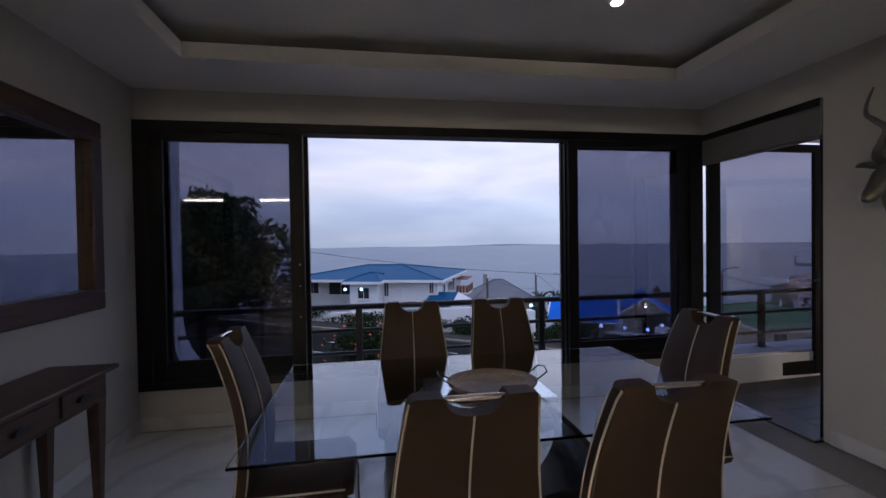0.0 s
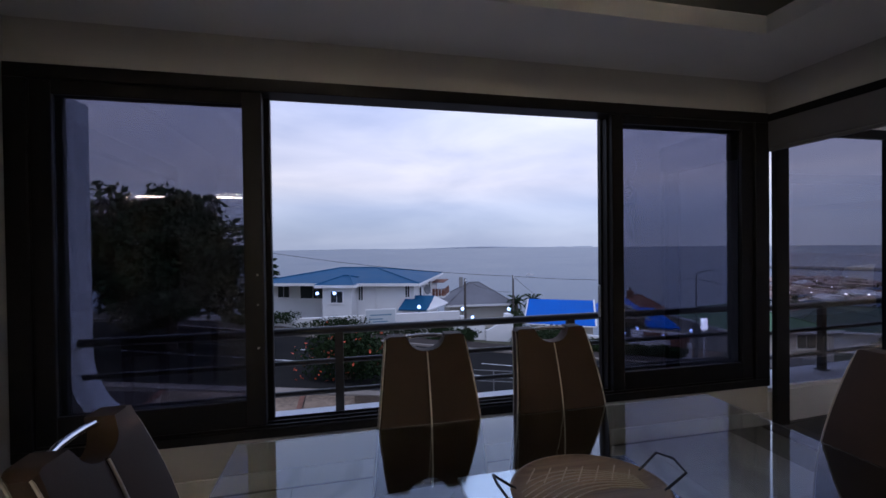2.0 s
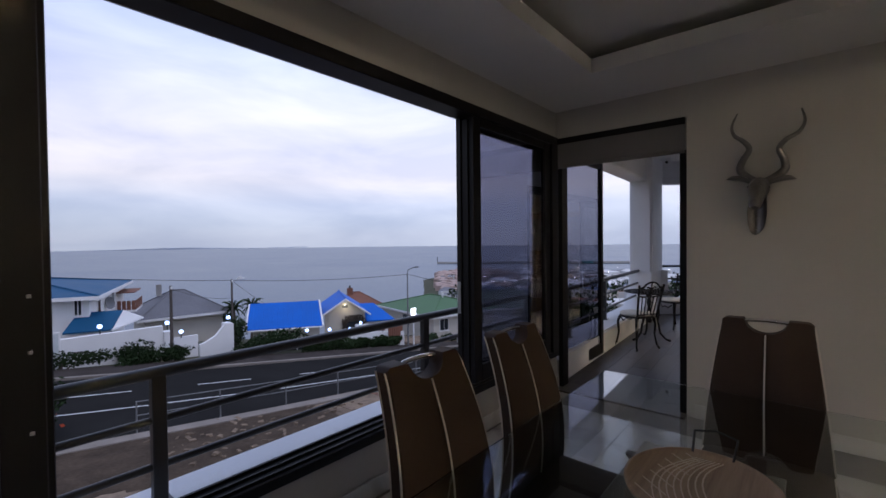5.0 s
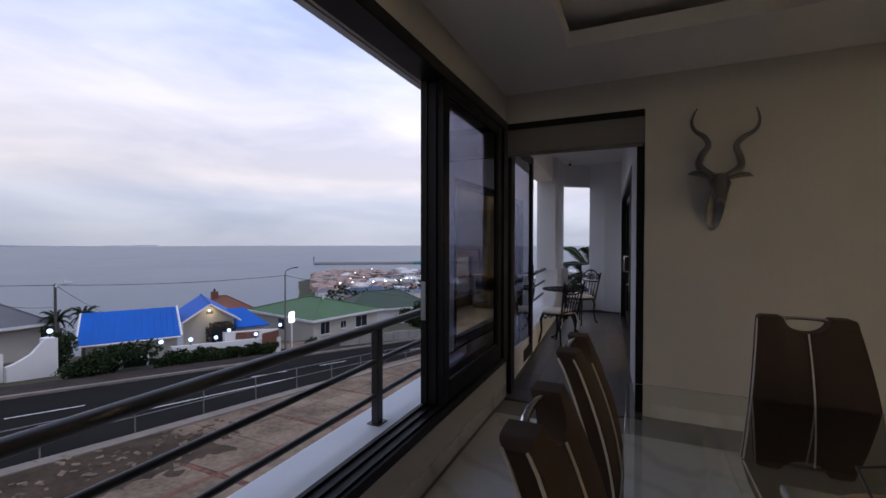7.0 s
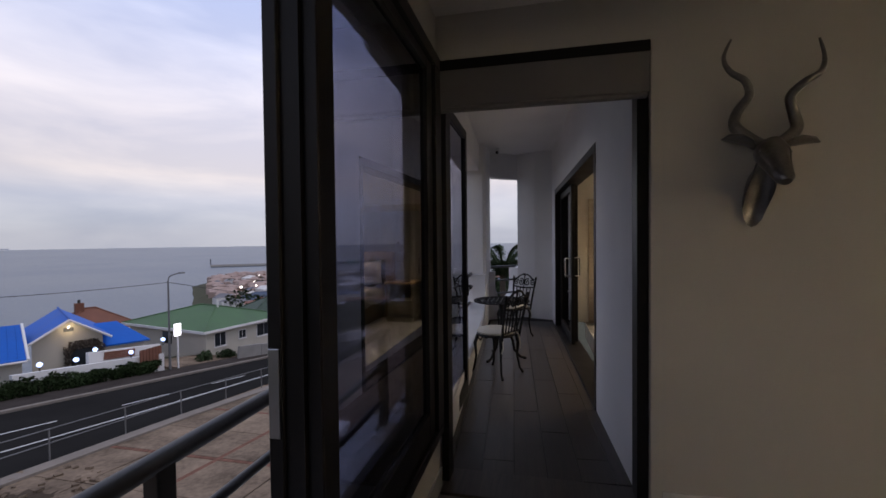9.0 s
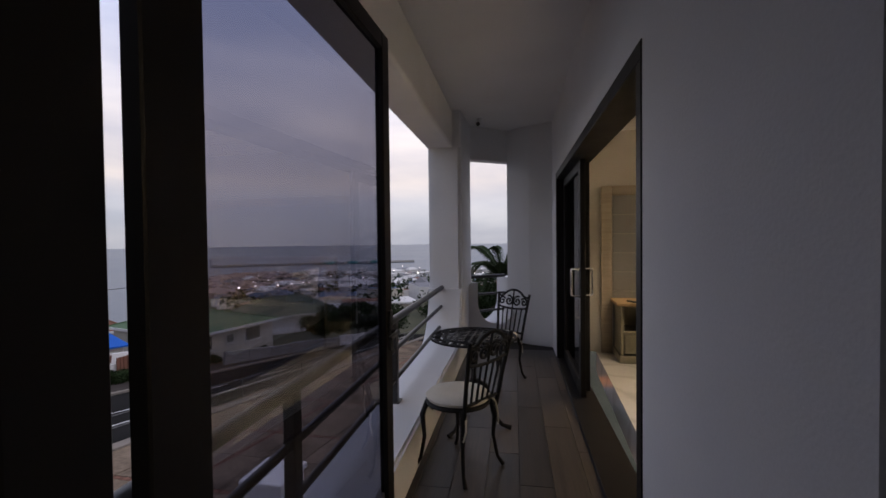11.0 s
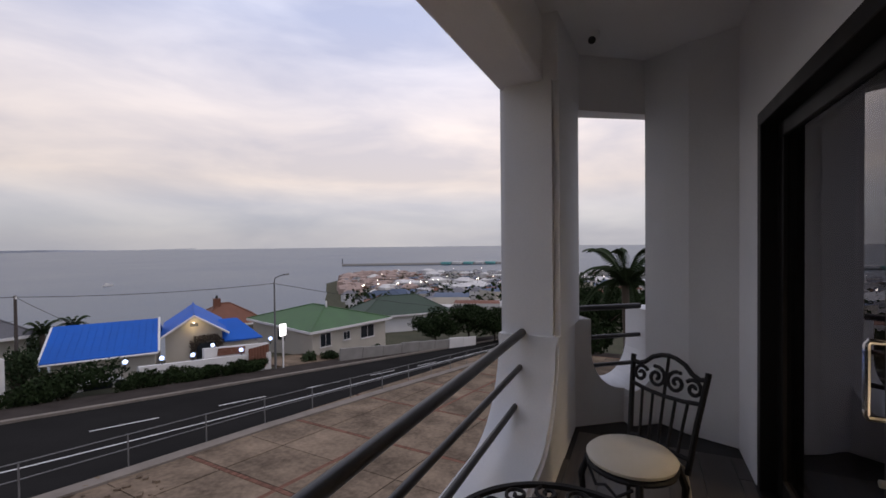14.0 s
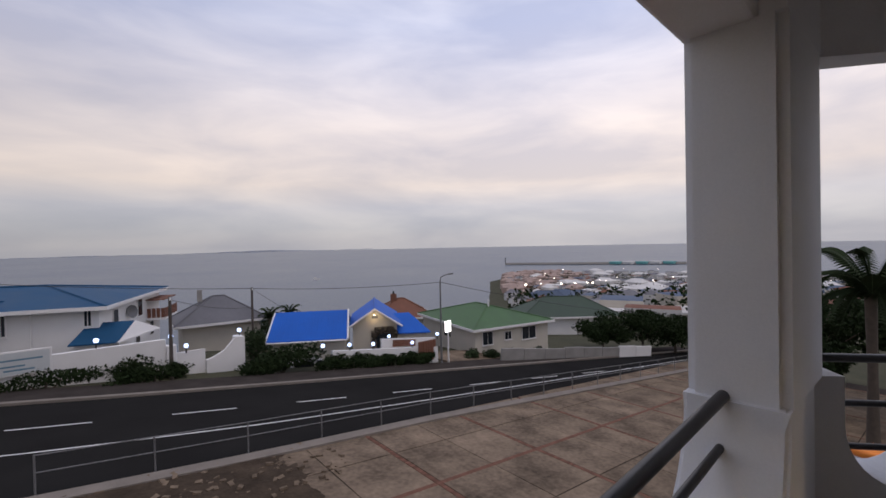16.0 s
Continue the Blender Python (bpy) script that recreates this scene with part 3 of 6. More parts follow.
railing("window_railing", "dark round steel railing on the ledge outside the window", pose(0, 5.10, 0), (-1.55, 4.18), (-1.2, 0.68, 2.50, 4.12), (0.875, 0.655, 0.44), (0.028, 0.018, 0.018), 0.262)
railing("balcony_railing", "dark round steel railing on the low balcony parapet", BAL @ pose(0, 1.37, 0), (0.02, 4.50), (0.9, 2.35), (0.88, 0.66, 0.44), (0.028, 0.019, 0.019), 0.28)
railing("end_railing", "short dark steel rails across the tall opening", ENDM @ pose(0, 0.12, 0), (0.02, 0.64), (), (0.93, 0.68, 0.44), (0.024, 0.018, 0.018), 0.3)

# ---- bedroom sliding door ----
bdoor = thing("door_2", "dark framed sliding glass door to the bedroom, half open", "sliding door", BAL, kind="structure")
for nm, a in (("head", (1.15, 4.66, -0.2, 0.006, 2.16, 2.238)), ("jamb", (1.15, 1.22, -0.2, 0.006, 0.004, 2.16)), ("jamb", (4.59, 4.66, -0.2, 0.006, 0.004, 2.16)), ("sill_track", (1.15, 4.66, -0.22, 0.01, -0.02, 0.03))):
    part(nm, bm_box(*a, 0.004), M_ALU, bdoor)
bs1 = sash("sash", bdoor, 3.30, 4.59, -0.10, 0.032, 2.158, 0.11, 0.09, 0.12, 0.09, M_TINT2)
bs2 = sash("sash", bdoor, 3.47, 4.58, -0.165, 0.032, 2.158, 0.10, 0.09, 0.12, 0.09, M_TINT2)


def pull(parent, x, y, s):
    part("pull_handle", bm_tube([(x, y, 0.94), (x, y + s * 0.07, 0.94)] + [(x, y + s * 0.075, 0.95 + 0.02 * i) for i in range(12)] + [(x, y + s * 0.07, 1.18), (x, y, 1.18)], 0.010, 8), M_CHROME, parent, "chrome bow handle", smooth=True)


pull(bs1, 3.325, -0.078, 1)
pull(bs1, 3.40, -0.123, -1)
part("lock_plate", bm_box(3.31, 3.34, -0.0775, -0.072, 0.62, 0.92, 0.002), M_STEEL, bs1)
part("key_lock", bm_tube([(3.325, -0.075, 0.74), (3.325, -0.035, 0.74)], 0.012, 10), M_STEEL, bs1)

# ---- security camera ----
cctv = thing("security_camera", "small white security camera fixed under the balcony ceiling", "security camera", BAL @ pose(4.85, 0.93, 2.93))
part("mount", bm_lathe([(0.03, 0.02), (0.035, 0.05), (0.035, 0.07)], 16), M_PLAST, cctv, smooth=True)
part("body", bm_tube([(0.05, 0, 0.03), (-0.09, 0.01, -0.02)], 0.032, 14), M_PLAST, cctv, smooth=True)
part("lens", bm_tube([(-0.088, 0.01, -0.019), (-0.098, 0.011, -0.023)], 0.026, 14), M_BLACK, cctv, "black camera lens")



# ---- ground, road, sea ----
def gz(x):
    return -5.655 - 0.11 * x


def land(x, y):
    """Height of the ground: the road's slope near the house, falling to the town and the shore."""
    dx, dy = x - 6, y - 4
    r = math.hypot(dx, dy)
    az = math.degrees(math.atan2(dx, dy))
    near = gz(max(-60, min(70, x))) - 0.10 * max(0, y - 38)
    k = max(0, min(1, (az - 42) / 8))
    k = k * k * (3 - 2 * k)
    far_r = 135 + 480 * k if az < 150 else 615
    fall = max(0, min(1, (r - 60) / (far_r * (0.8 if k > 0.5 else 1.0) - 60)))
    fall = fall * fall * (3 - 2 * fall) if k > 0.5 else fall
    z = near * (1 - fall) + (-42.5 if k > 0.5 else -46) * fall
    if az < -90 or az > 125:
        z = max(z, -9.0)
    if r > far_r:
        z = min(z, -46) if -90 < az < 125 else z
    return z


gb = bmesh.new()
rad = [0.5, 8, 14, 20, 26, 32, 38, 44, 52, 62, 75, 90, 110, 130, 160, 200, 250, 300, 360, 430, 500, 560, 610, 640, 700, 1500, 4500]
NA = 144
rows_g = []
for r in rad:
    ring = []
    for k in range(NA):
        a = 2 * math.pi * k / NA
        x, y = 6 + r * math.sin(a), 4 + r * math.cos(a)
        ring.append(gb.verts.new((x, y, land(x, y) - 0.06)))
    rows_g.append(ring)
for r0, r1 in zip(rows_g, rows_g[1:]):
    for k in range(NA):
        gb.faces.new((r0[k], r0[(k + 1) % NA], r1[(k + 1) % NA], r1[k]))
gb.faces.new(rows_g[0][::-1])
bmesh.ops.recalc_face_normals(gb, faces=gb.faces[:])
ground_ob = shell("ground", gb, M_EARTH, "scrubby earth falling away to the town and the bay", "ground", smooth=True)
sea_b = bmesh.new()
vs = [sea_b.verts.new((4600 * math.cos(a), 4600 * math.sin(a), -44)) for a in (2 * math.pi * i / 96 for i in range(96))]
sea_b.faces.new(vs)
shell("water", sea_b, M_SEA, "calm grey sea of the bay at dusk", "sea")


# road centre line: y of its near white line and width, by x
def near_line(x):
    return float(np.interp(x, [-70, 0, 5, 8, 13, 22, 51, 75], [35.5, 28.5, 27.45, 27.0, 26.3, 25.6, 23.9, 22.5]))


def far_kerb(x):
    return float(np.interp(x, [-70, 0, 8.4, 18.4, 29.5, 48, 75], [44.5, 35.4, 33.9, 32.4, 30.9, 28.3, 24.6]))


def strip(name, f0, f1, x0, x1, dz, thick, material, label, category, step=2.0, kind="structure"):
    """A strip of ground between two lines, with real thickness."""
    b = bmesh.new()
    n = max(1, int(abs(x1 - x0) / step))
    prev = None
    for i in range(n + 1):
        x = x0 + (x1 - x0) * i / n
        z = gz(x) + dz
        q = [b.verts.new(p) for p in ((x, f0(x), z - thick), (x, f1(x), z - thick), (x, f1(x), z), (x, f0(x), z))]
        if prev:
            for k in range(4):
                b.faces.new((prev[k], prev[(k + 1) % 4], q[(k + 1) % 4], q[k]))
        else:
            b.faces.new(q[::-1])
        prev = q
    b.faces.new(prev)
    bmesh.ops.recalc_face_normals(b, faces=b.faces[:])
    o = part(name, b, material)
    return tagged(o, label, category, kind=kind)


def off(f, d):
    return lambda x: f(x) + d


def fence_line(x):
    return float(np.interp(x, [-70, 11, 21, 27, 40, 75], [26.0, 23.1, 23.05, 22.7, 21.9, 20.0]))


strip("road", off(fence_line, -0.15), far_kerb, -70, 75, 0.0, 0.4, M_ASPHALT, "dark grey asphalt road running downhill", "road")
strip("kerb_far", far_kerb, off(far_kerb, 0.35), -70, 75, 0.14, 0.5, M_KERB, "pale concrete kerb along the far side", "kerb")
strip("pavement_far", off(far_kerb, 0.35), off(far_kerb, 2.7), -70, 75, 0.13, 0.5, M_WALK, "dark worn pavement along the far side", "pavement")
strip("kerb_near", off(fence_line, -0.75), off(fence_line, -0.1), -70, 75, 0.13, 0.5, M_KERB, "concrete kerb below the yard railing", "kerb")
strip("road_line_edge", off(near_line, -0.05), off(near_line, 0.06), -70, 75, 0.008, 0.004, M_LINE, "white edge line painted on the road", "road marking")


def mid_line(x):
    t = (x - 10) / 10
    return (29.75 - 1.75 * t + 0.03 * t * t if x > 0 else 31.55 - 0.10 * x) + 0.012 * (x - 10)


for i in range(-6, 9):
    a = 9.6 + 6.0 * i
    strip("road_dash", off(mid_line, -0.05), off(mid_line, 0.06), a, a + 2.9, 0.008, 0.004, M_LINE, "white centre dash painted on the road", "road marking")



# ---- dining furniture ----
def dining_chair(m):
    c = thing("dining_chair", "brown leatherette dining chair with cream piping and a chrome grip", "chair", m, "chairs round the glass table")
    # seat faces +y, back at y = 0 leaning outwards (-y) at the top
    W0, W1, ZB, ZTOP, TH = 0.24, 0.172, 0.46, 1.085, 0.055

    def back_y(z):
        s = (z - ZB) / (ZTOP - ZB)
        return -0.11 * s ** 1.5 + 0.035 * math.sin(s * math.pi)

    def half(z):
        s = (z - ZB) / (ZTOP - ZB)
        return W0 + (W1 - W0) * s + 0.004 * math.sin(s * math.pi)

    def top(x):
        a = abs(x)
        cut = 0.062 * max(0, 1 - (a / 0.080) ** 2) ** 0.5 if a < 0.080 else 0.0
        rnd = 0.014 * max(0, (a - W1 + 0.022) / 0.022) ** 2
        return ZTOP - cut - rnd

    b = bmesh.new()
    nx, nz = 44, 12
    fr, bk = [], []
    for i in range(nx + 1):
        k = -1 + 2 * i / nx
        colf, colb = [], []
        for j in range(nz + 1):
            xt = k * W1
            z = ZB + (top(xt) - ZB) * j / nz
            x = k * half(z)
            y = back_y(z)
            puff = 0.005 * (1 - abs(2 * abs(k) - 1) ** 2) - 0.004 * (1 if abs(k) < 0.02 else 0)
            edge = 0.010 if abs(k) > 0.98 else 0
            colf.append(b.verts.new((x, y + TH / 2 + puff - edge, z)))
            colb.append(b.verts.new((x, y - TH / 2 - puff * 0.7 + edge, z)))
        fr.append(colf)
        bk.append(colb)
    for i in range(nx):
        for j in range(nz):
            b.faces.new((fr[i][j], fr[i][j + 1], fr[i + 1][j + 1], fr[i + 1][j]))
            b.faces.new((bk[i][j], bk[i + 1][j], bk[i + 1][j + 1], bk[i][j + 1]))
        b.faces.new((fr[i][nz], bk[i][nz], bk[i + 1][nz], fr[i + 1][nz]))
        b.faces.new((fr[i][0], fr[i + 1][0], bk[i + 1][0], bk[i][0]))
    for i in (0, nx):
        for j in range(nz):
            f = (fr[i][j], bk[i][j], bk[i][j + 1], fr[i][j + 1])
            b.faces.new(f if i == 0 else f[::-1])
    bmesh.ops.recalc_face_normals(b, faces=b.faces[:])
    back = part("backrest", b, M_LEATHER, c, smooth=True)
    zs = [ZB + 0.01 + (ZTOP - 0.012 - ZB) * j / 14 for j in range(15)]
    for s in (-1, 1):
        for f in (-1, 1):
            part("piping", bm_tube([(s * (half(z) - 0.001), back_y(z) + f * (TH / 2 - 0.006), min(z, top(W1))) for z in zs], 0.0034, 6), M_PIPE, back, "cream piping", smooth=True)
    zc = [ZB + 0.01 + (top(0) - ZB - 0.012) * j / 12 for j in range(13)]
    part("piping", bm_tube([(0, back_y(z) + TH / 2 + 0.004, z) for z in zc], 0.0032, 6), M_PIPE, back, smooth=True)
    part("piping", bm_tube([(0, back_y(z) - TH / 2 - 0.003, z) for z in zc], 0.0032, 6), M_PIPE, back, smooth=True)
    yb = back_y(ZTOP)
    part("grip_bar", bm_tube([(-0.088, yb, ZTOP - 0.016), (-0.075, yb - 0.006, ZTOP - 0.012), (-0.04, yb - 0.011, ZTOP - 0.010), (0, yb - 0.012, ZTOP - 0.009), (0.04, yb - 0.011, ZTOP - 0.010), (0.075, yb - 0.006, ZTOP - 0.012), (0.088, yb, ZTOP - 0.016)], 0.0085, 10), M_CHROME, back, "chrome grip bar", smooth=True)
    sb = bmesh.new()
    sec = []
    for i in range(13):
        y = -0.03 + 0.47 * i / 12
        hw = 0.235 + 0.012 * math.sin(math.pi * i / 12) - (0.05 if i == 12 else 0)
        dip = -0.012 * math.sin(math.pi * i / 12) - (0.02 if i == 12 else 0)
        sec.append([sb.verts.new((hw * math.cos(a) if abs(math.cos(a)) > 0.3 else hw * math.cos(a), y, 0.445 + dip + 0.045 * math.copysign(abs(math.sin(a)) ** 0.5, math.sin(a)))) for a in (2 * math.pi * k / 20 for k in range(20))])
    for r0, r1 in zip(sec, sec[1:]):
        for k in range(20):
            sb.faces.new((r0[k], r0[(k + 1) % 20], r1[(k + 1) % 20], r1[k]))
    sb.faces.new(sec[0])
    sb.faces.new(sec[-1][::-1])
    bmesh.ops.recalc_face_normals(sb, faces=sb.faces[:])
    seat = part("seat", sb, M_LEATHER, c, smooth=True)
    part("piping", bm_tube([(0.236 * s, -0.02 + 0.43 * i / 8, 0.455) for s in (1,) for i in range(9)], 0.004, 6), M_PIPE, seat)
    part("piping", bm_tube([(-0.236, -0.02 + 0.43 * i / 8, 0.455) for i in range(9)], 0.004, 6), M_PIPE, seat)
    for s in (-0.19, 0.19):
        part("leg", bm_tube([(s, 0.03, 0.40), (s, 0.38, 0.40), (s, 0.425, 0.38), (s, 0.44, 0.34), (s, 0.44, 0.06), (s, 0.425, 0.025), (s, 0.39, 0.014), (s, -0.02, 0.014)], 0.013, 10), M_CHROME, c, "chrome cantilever leg", smooth=True)
    part("stretcher", bm_tube([(-0.19, -0.02, 0.014), (0.19, -0.02, 0.014)], 0.013, 10), M_CHROME, c, smooth=True)
    return c


chair = dining_chair(pose(1.07, 3.685, 0, 0, 0, 180))
for x, y, a in ((1.66, 3.69, 180), (1.08, 2.16, 0), (1.65, 2.14, -2), (0.285, 3.01, -90), (2.44, 2.95, 90)):
    copy_thing(chair, pose(x, y, 0, 0, 0, a))

# glass dining table
tbl = thing("dining_table", "rectangular clear glass dining table on a curved pale base", "table", pose(1.37, 3.05, 0))
part("tabletop", bm_box(-1.03, 1.03, -0.60, 0.60, 0.738, 0.750, 0.003, seg=2), M_TABLE, tbl, "clear glass top with a green edge")
for s in (-1, 1):
    prof = [(s * (0.16 + 0.34 * math.sin(math.pi * (0.08 + 0.84 * i / 16))), 0.03 + 0.68 * i / 16) for i in range(17)]
    outl = prof + [(x - s * 0.035, z) for x, z in prof[::-1]]
    part("curved_leg", bm_prism(outl, -0.24, 0.24, "y"), M_BLACK, tbl, smooth=True)
part("base_plate", bm_box(-0.52, 0.52, -0.32, 0.32, 0.0, 0.03, 0.006), M_BLACK, tbl)
part("top_plate", bm_box(-0.3, 0.3, -0.2, 0.2, 0.71, 0.736, 0.004), M_CHROME, tbl)

# carved tray on the table
tray = thing("serving_tray", "round carved pale wood tray with black wire handles on the table", "tray", pose(1.40, 3.03, 0.7505))
part("dish", bm_lathe([(0.14, 0.0), (0.20, 0.004), (0.222, 0.022), (0.226, 0.034), (0.218, 0.036), (0.205, 0.028), (0.0, 0.027)], 48, sy=0.86), M_CARVED, tray, smooth=True)
for k in range(15):
    pts = []
    for i in range(12):
        t = i / 11
        if k < 8:
            x, y = -0.19 + 0.36 * t, -0.10 + 0.016 * k + 0.10 * math.sin(t * 2.4 + 0.07 * k)
        else:
            x, y = -0.16 + 0.05 * (k - 8) + 0.06 * t, 0.07 + 0.075 * t - 0.008 * (k - 8)
        if (x / 0.2) ** 2 + (y / 0.172) ** 2 < 1:
            pts.append((x, y, 0.0275))
    if len(pts) > 2:
        part("carved_line", bm_tube(pts, 0.0022, 5), M_PALELINE, tray)
for s in (-1, 1):
    part("handle", bm_tube([(s * 0.20, -0.055, 0.03), (s * 0.265, -0.06, 0.075), (s * 0.275, 0.0, 0.085), (s * 0.265, 0.06, 0.075), (s * 0.20, 0.055, 0.03)], 0.004, 6), M_BLACK, tray, "black wire handle", smooth=True)

# console table against the plaster wall
con = thing("console_table", "dark wooden console table with two drawers against the wall", "console table", pose(XL + 0.015, 0, 0))
part("top", bm_box(0.0, 0.37, 2.15, 3.73, 0.775, 0.80, 0.008, seg=2), M_DARKWOOD, con)
part("apron", bm_box(0.02, 0.335, 2.22, 3.66, 0.62, 0.775, 0.003), M_DARKWOOD, con)
for y0 in (2.36, 2.84, 3.30):
    d = part("drawer", bm_box(0.335, 0.345, y0, y0 + 0.28 if y0 > 3 else y0 + 0.40, 0.645, 0.755, 0.004), M_DARKWOOD, con)
    yc = y0 + (0.14 if y0 > 3 else 0.2)
    part("cup_pull", bm_prism([(yc + 0.045 * math.cos(math.pi * i / 10), 0.69 + 0.028 * math.sin(math.pi * i / 10)) for i in range(11)], 0.345, 0.365, "x"), M_BLACK, d, "black cup pull")
for yy in (2.26, 3.62):
    for xx in (0.05, 0.305):
        lb = bmesh.new()
        ring = []
        for z, h in ((0.0, 0.016), (0.55, 0.03), (0.62, 0.032)):
            ring.append([lb.verts.new((xx + a * h, yy + c_ * h, z)) for a, c_ in ((-1, -1), (1, -1), (1, 1), (-1, 1))])
        for r0, r1 in zip(ring, ring[1:]):
            for k in range(4):
                lb.faces.new((r0[k], r0[(k + 1) % 4], r1[(k + 1) % 4], r1[k]))
        lb.faces.new(ring[0][::-1])
        lb.faces.new(ring[-1])
        part("leg", lb, M_DARKWOOD, con, "black tapered leg")

# framed mirror above it
mir = thing("wall_mirror", "large mirror in a heavy dark moulded wooden frame", "mirror", pose(XL, 0, 0))
Y0, Y1, Z0, Z1 = 2.45, 4.22, 1.06, 2.315
for a in ((Y0, Y1, Z1 - 0.12, Z1), (Y0, Y1, Z0, Z0 + 0.12), (Y0, Y0 + 0.13, Z0 + 0.12, Z1 - 0.12), (Y1 - 0.13, Y1, Z0 + 0.12, Z1 - 0.12)):
    fr_ = part("frame_bar", bm_box(0.002, 0.05, *a, 0.012, seg=3), M_DARKWOOD, mir)
for a in ((Y0 + 0.11, Y1 - 0.11, Z1 - 0.14, Z1 - 0.115), (Y0 + 0.11, Y1 - 0.11, Z0 + 0.115, Z0 + 0.14), (Y0 + 0.11, Y0 + 0.135, Z0 + 0.14, Z1 - 0.14), (Y1 - 0.135, Y1 - 0.11, Z0 + 0.14, Z1 - 0.14)):
    part("inner_bead", bm_box(0.01, 0.062, *a, 0.006, seg=2), M_DARKWOOD, mir)
part("mirror_glass", bm_box(0.004, 0.012, Y0 + 0.12, Y1 - 0.12, Z0 + 0.125, Z1 - 0.125), M_MIRROR, mir)


# ---- antelope head on the feature wall, one plain mesh ----
def loft(bm, secs, n=16):
    """Oval sections (centre, half width along y, half height along z, tilt)."""
    rings = []
    for (cx, cy, cz), ry, rz, tilt in secs:
        ring = []
        for k in range(n):
            a = 2 * math.pi * k / n
            dz = rz * math.sin(a)
            ring.append(bm.verts.new((cx + dz * math.sin(tilt), cy + ry * math.cos(a), cz + dz * math.cos(tilt))))
        rings.append(ring)
    for r0, r1 in zip(rings, rings[1:]):
        for k in range(n):
            bm.faces.new((r0[k], r0[(k + 1) % n], r1[(k + 1) % n], r1[k]))
    bm.faces.new(rings[0][::-1])
    bm.faces.new(rings[-1])


kb = bmesh.new()
# neck from the wall, then head reaching out and down to the nose
loft(kb, [((0.0, 0, 0.15), 0.045, 0.13, 0), ((-0.03, 0, 0.145), 0.058, 0.145, -0.1), ((-0.07, 0, 0.17), 0.06, 0.15, -0.5), ((-0.11, 0, 0.27), 0.055, 0.10, -0.8), ((-0.13, 0, 0.33), 0.05, 0.06, -0.9)])
loft(kb, [((-0.07, 0, 0.37), 0.035, 0.05, -0.6), ((-0.11, 0, 0.36), 0.062, 0.075, -0.75), ((-0.155, 0, 0.325), 0.066, 0.072, -0.85), ((-0.20, 0, 0.28), 0.05, 0.058, -0.85), ((-0.245, 0, 0.235), 0.04, 0.045, -0.85), ((-0.275, 0, 0.205), 0.036, 0.036, -0.9), ((-0.288, 0, 0.19), 0.02, 0.02, -0.9)])
for s in (-1, 1):
    key = [(-0.085, 0.026, 0.385), (-0.075, 0.085, 0.425), (-0.05, 0.132, 0.485), (-0.035, 0.122, 0.555), (-0.06, 0.088, 0.630), (-0.10, 0.125, 0.685), (-0.085, 0.188, 0.735), (-0.055, 0.212, 0.815), (-0.05, 0.182, 0.915)]
    pts, rs = [], []
    for i in range(len(key) - 1):
        q0, q1, q2, q3 = (Vector(key[max(0, min(len(key) - 1, i + d))]) for d in (-1, 0, 1, 2))
        for j in range(6):
            u = j / 6
            p = 0.5 * (2 * q1 + (q2 - q0) * u + (2 * q0 - 5 * q1 + 4 * q2 - q3) * u * u + (3 * q1 - q0 - 3 * q2 + q3) * u ** 3)
            pts.append((p.x, s * p.y, p.z))
            rs.append(0.029 * (1 - (i + u) / (len(key) - 1)) ** 0.8 + 0.004)
    bm_tube(pts, rs, 10, bm=kb)
    # ear: flat leaf shape
    ear = [(-0.09, s * 0.05, 0.375), (-0.095, s * 0.085, 0.40), (-0.10, s * 0.13, 0.415), (-0.105, s * 0.175, 0.415), (-0.105, s * 0.205, 0.405)]
    bm_tube(ear, [0.014, 0.040, 0.050, 0.036, 0.006], 10, bm=kb, flat=0.45)
    bmesh.ops.create_uvsphere(kb, u_segments=10, v_segments=6, radius=0.011, matrix=Matrix.Translation((-0.165, s * 0.058, 0.345)))
kud = part("antelope_head", kb, M_PEWTER, None, smooth=True, m=pose(XR, 3.10, 1.49, 5))
tagged(kud, "pewter-coloured antelope head with spiral horns mounted on the wall", "wall sculpture")



# ---- cast iron balcony set ----
def scroll(cx, cz, r, turns, a0, s=1, n=22):
    return [(cx + s * r * (1 - 0.85 * i / n) * math.cos(a0 + turns * 2 * math.pi * i / n), cz + r * (1 - 0.85 * i / n) * math.sin(a0 + turns * 2 * math.pi * i / n)) for i in range(n + 1)]


